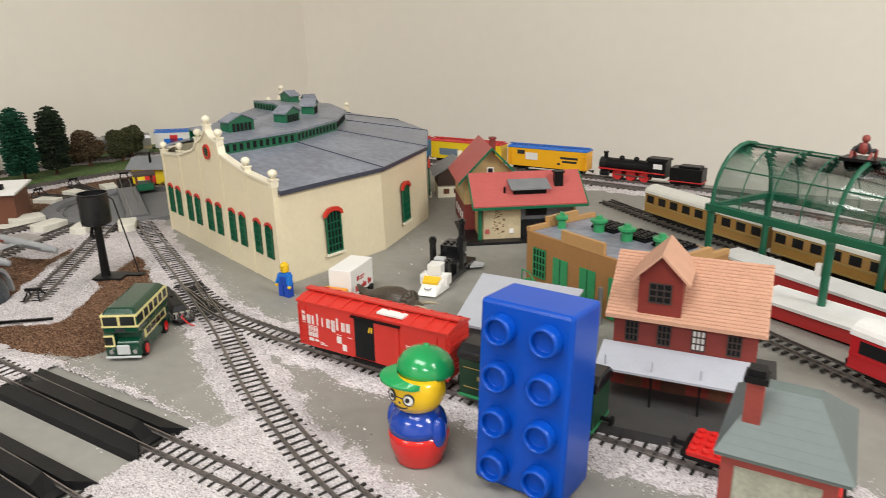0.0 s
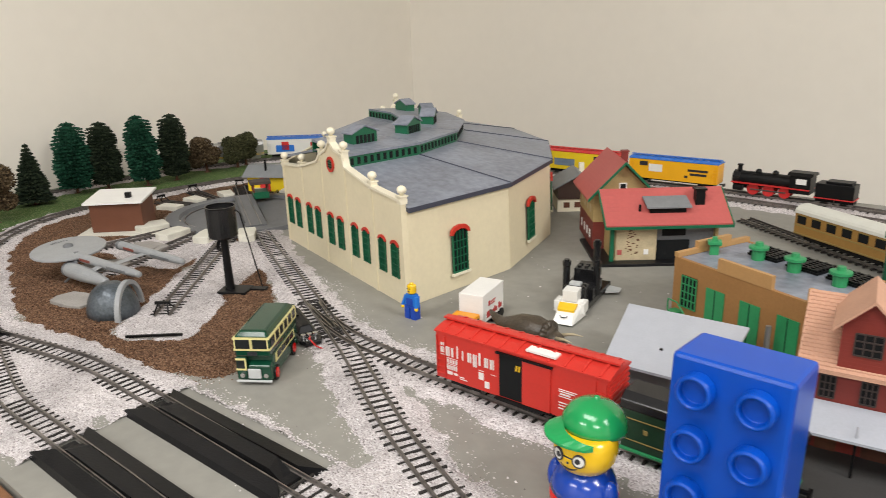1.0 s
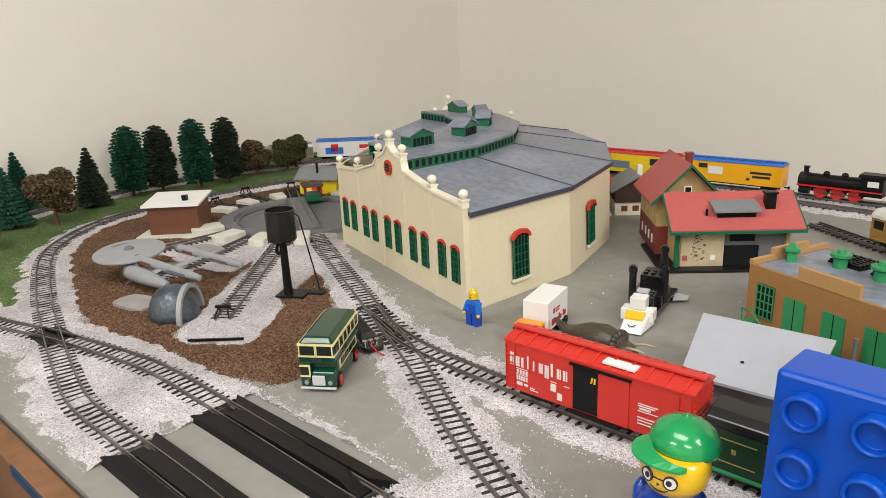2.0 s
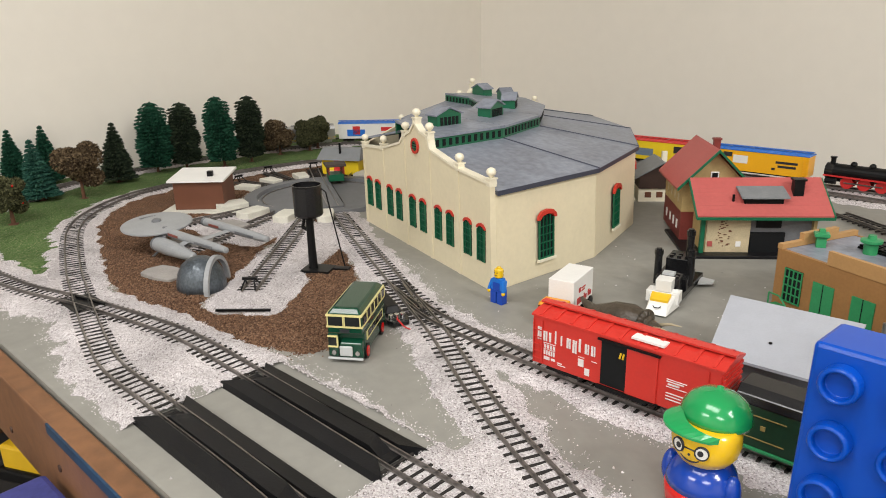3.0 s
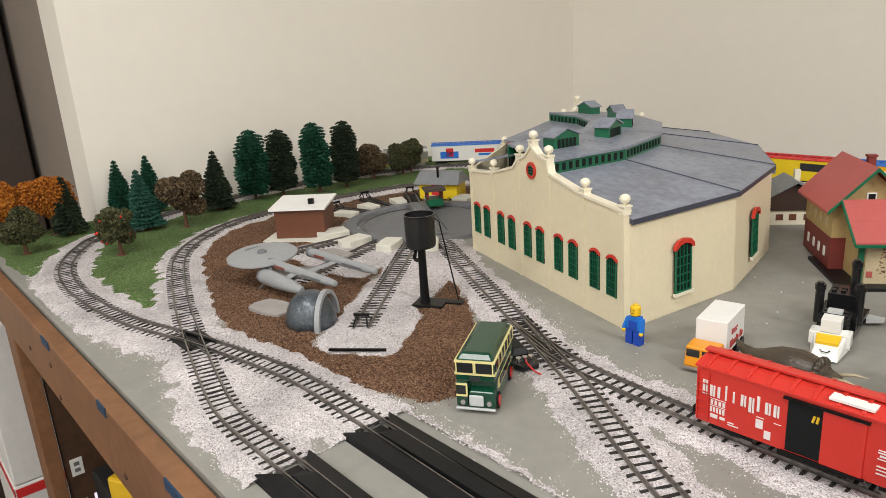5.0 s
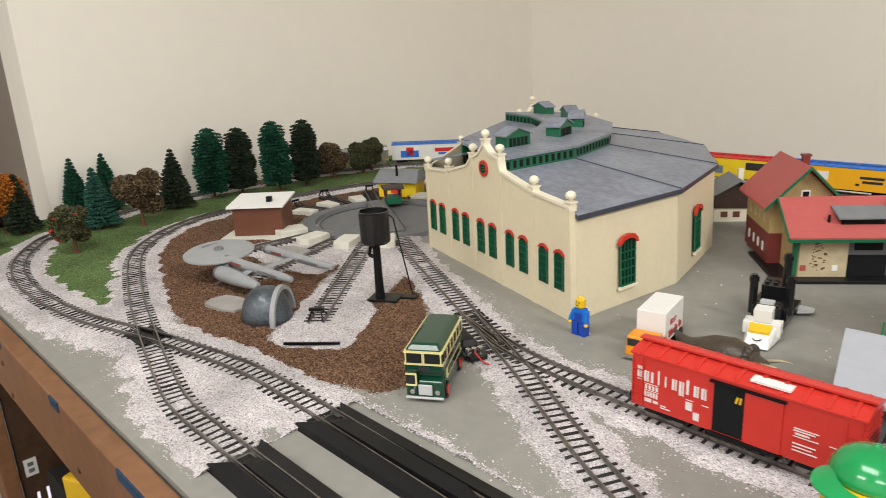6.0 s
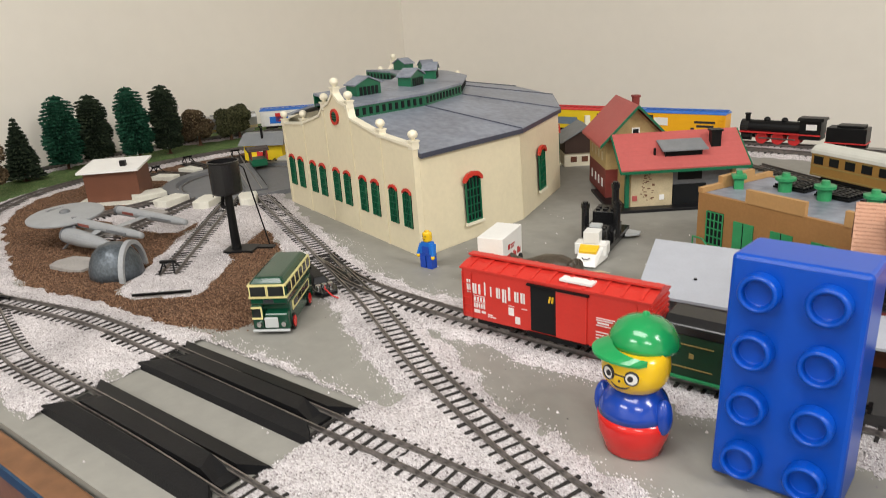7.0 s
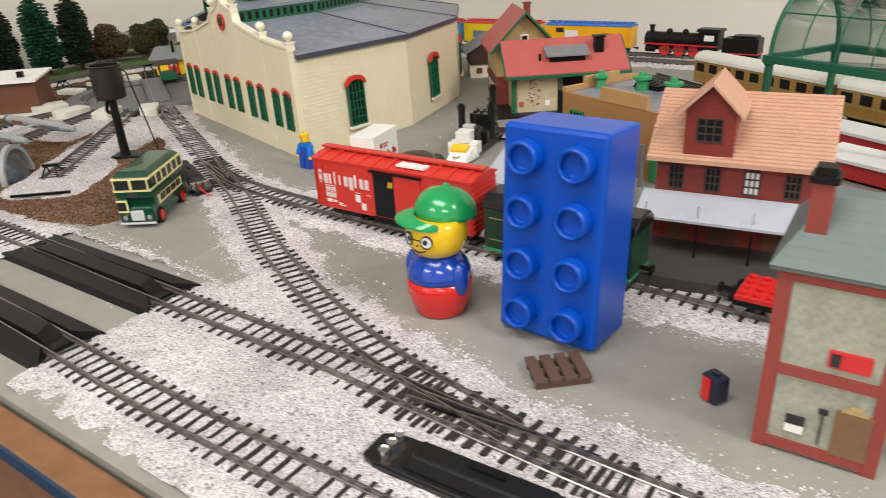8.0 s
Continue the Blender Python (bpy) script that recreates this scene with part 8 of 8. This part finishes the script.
part("rear_card", MB().hull([(-0.055, 0.003, 0), (0.014, 0.003, 0), (0.014, 0.005, 0), (-0.055, 0.005, 0)], [(-0.055, 0.003, 0.137), (0.014, 0.003, 0.120), (0.014, 0.005, 0.120), (-0.055, 0.005, 0.137)]), CARD, pp)
shelf = thing("stool", "low wooden stool carrying a storage box", "stool", pose(-0.575, 0.085, FLOOR))
part("seat", MB().box((-0.160, -0.082, 0.715), (0.160, 0.084, 0.740)), WOOD, shelf, bevel=0.003)
for x in (-0.13, 0.13):
    for y in (-0.06, 0.06):
        part("leg", MB().box((x - 0.015, y - 0.015, 0), (x + 0.015, y + 0.015, 0.715)), WOOD, shelf)
op = thing("socket_plate", "white wall socket plate on the dark panel under the table", "socket", pose(-1.278, 0.215, -0.33) @ Matrix.Scale(0.45, 4))
part("plate", MB().box((0.0, -0.020, 0), (0.004, 0.020, 0.065)), WHITEP, op, bevel=0.001)
for z in (0.014, 0.038):
    part("outlet", MB().box((0.004, -0.009, z), (0.0052, 0.009, z + 0.014)), GREYP, op)
yb = thing("toy_excavator", "yellow toy digger body stored under the table", "toy vehicle", pose(-1.09, 0.275, FLOOR + 0.60, 0, 0, 25) @ Matrix.Scale(0.7, 4))
part("body", MB().box((-0.07, -0.05, 0.02), (0.07, 0.05, 0.08)), YEL, yb, bevel=0.006)
part("cab", MB().box((-0.03, -0.04, 0.08), (0.04, 0.04, 0.14)), YEL, yb, bevel=0.004)
part("track_unit", MB().box((-0.08, -0.06, 0), (0.08, -0.03, 0.03)).box((-0.08, 0.03, 0), (0.08, 0.06, 0.03)), BLACK, yb, bevel=0.006)
# added near-black block: stands in for a black bag and carries the digger
crate = single("crate", MB().box((-0.24, -0.14, 0), (0.25, 0.14, 0.60)), pm("near_black_bag_stand_in", (0.012, 0.011, 0.011), 0.7, var=0.3), "near-black block under the table standing in for a black bag", "crate", pose(-1.02, 0.37, FLOOR, 0, 0, 0), bevel=0.003)
WCART = pm("white_carton_board", (0.70, 0.68, 0.66), 0.7, var=0.08)
wc = thing("white_carton", "tall white carton with a red stripe beside the table", "carton", pose(-1.82, 0.255, FLOOR))
part("body", MB().box((-0.15, -0.10, 0), (0.15, 0.10, 0.40)), WCART, wc, bevel=0.003)
part("upper_body", MB().box((-0.148, -0.098, 0.402), (0.148, 0.098, 0.74)), WCART, wc, "second white carton layer", bevel=0.003)
part("stripe", MB().box((-0.1505, -0.1012, 0.375), (0.1505, -0.1002, 0.395)), REDW, wc, "printed red stripe")
part("stripe", MB().box((0.1502, -0.098, 0.375), (0.1512, 0.098, 0.395)), REDW, wc, "printed red stripe")
part("emblem", MB().lathe([(0.018, 0), (0.018, 0.001), (0.013, 0.001), (0.013, 0.0004)], 20, t=pose(0.1503, -0.05, 0.33, 0, 90, 0)), REDW, wc, "red round print")
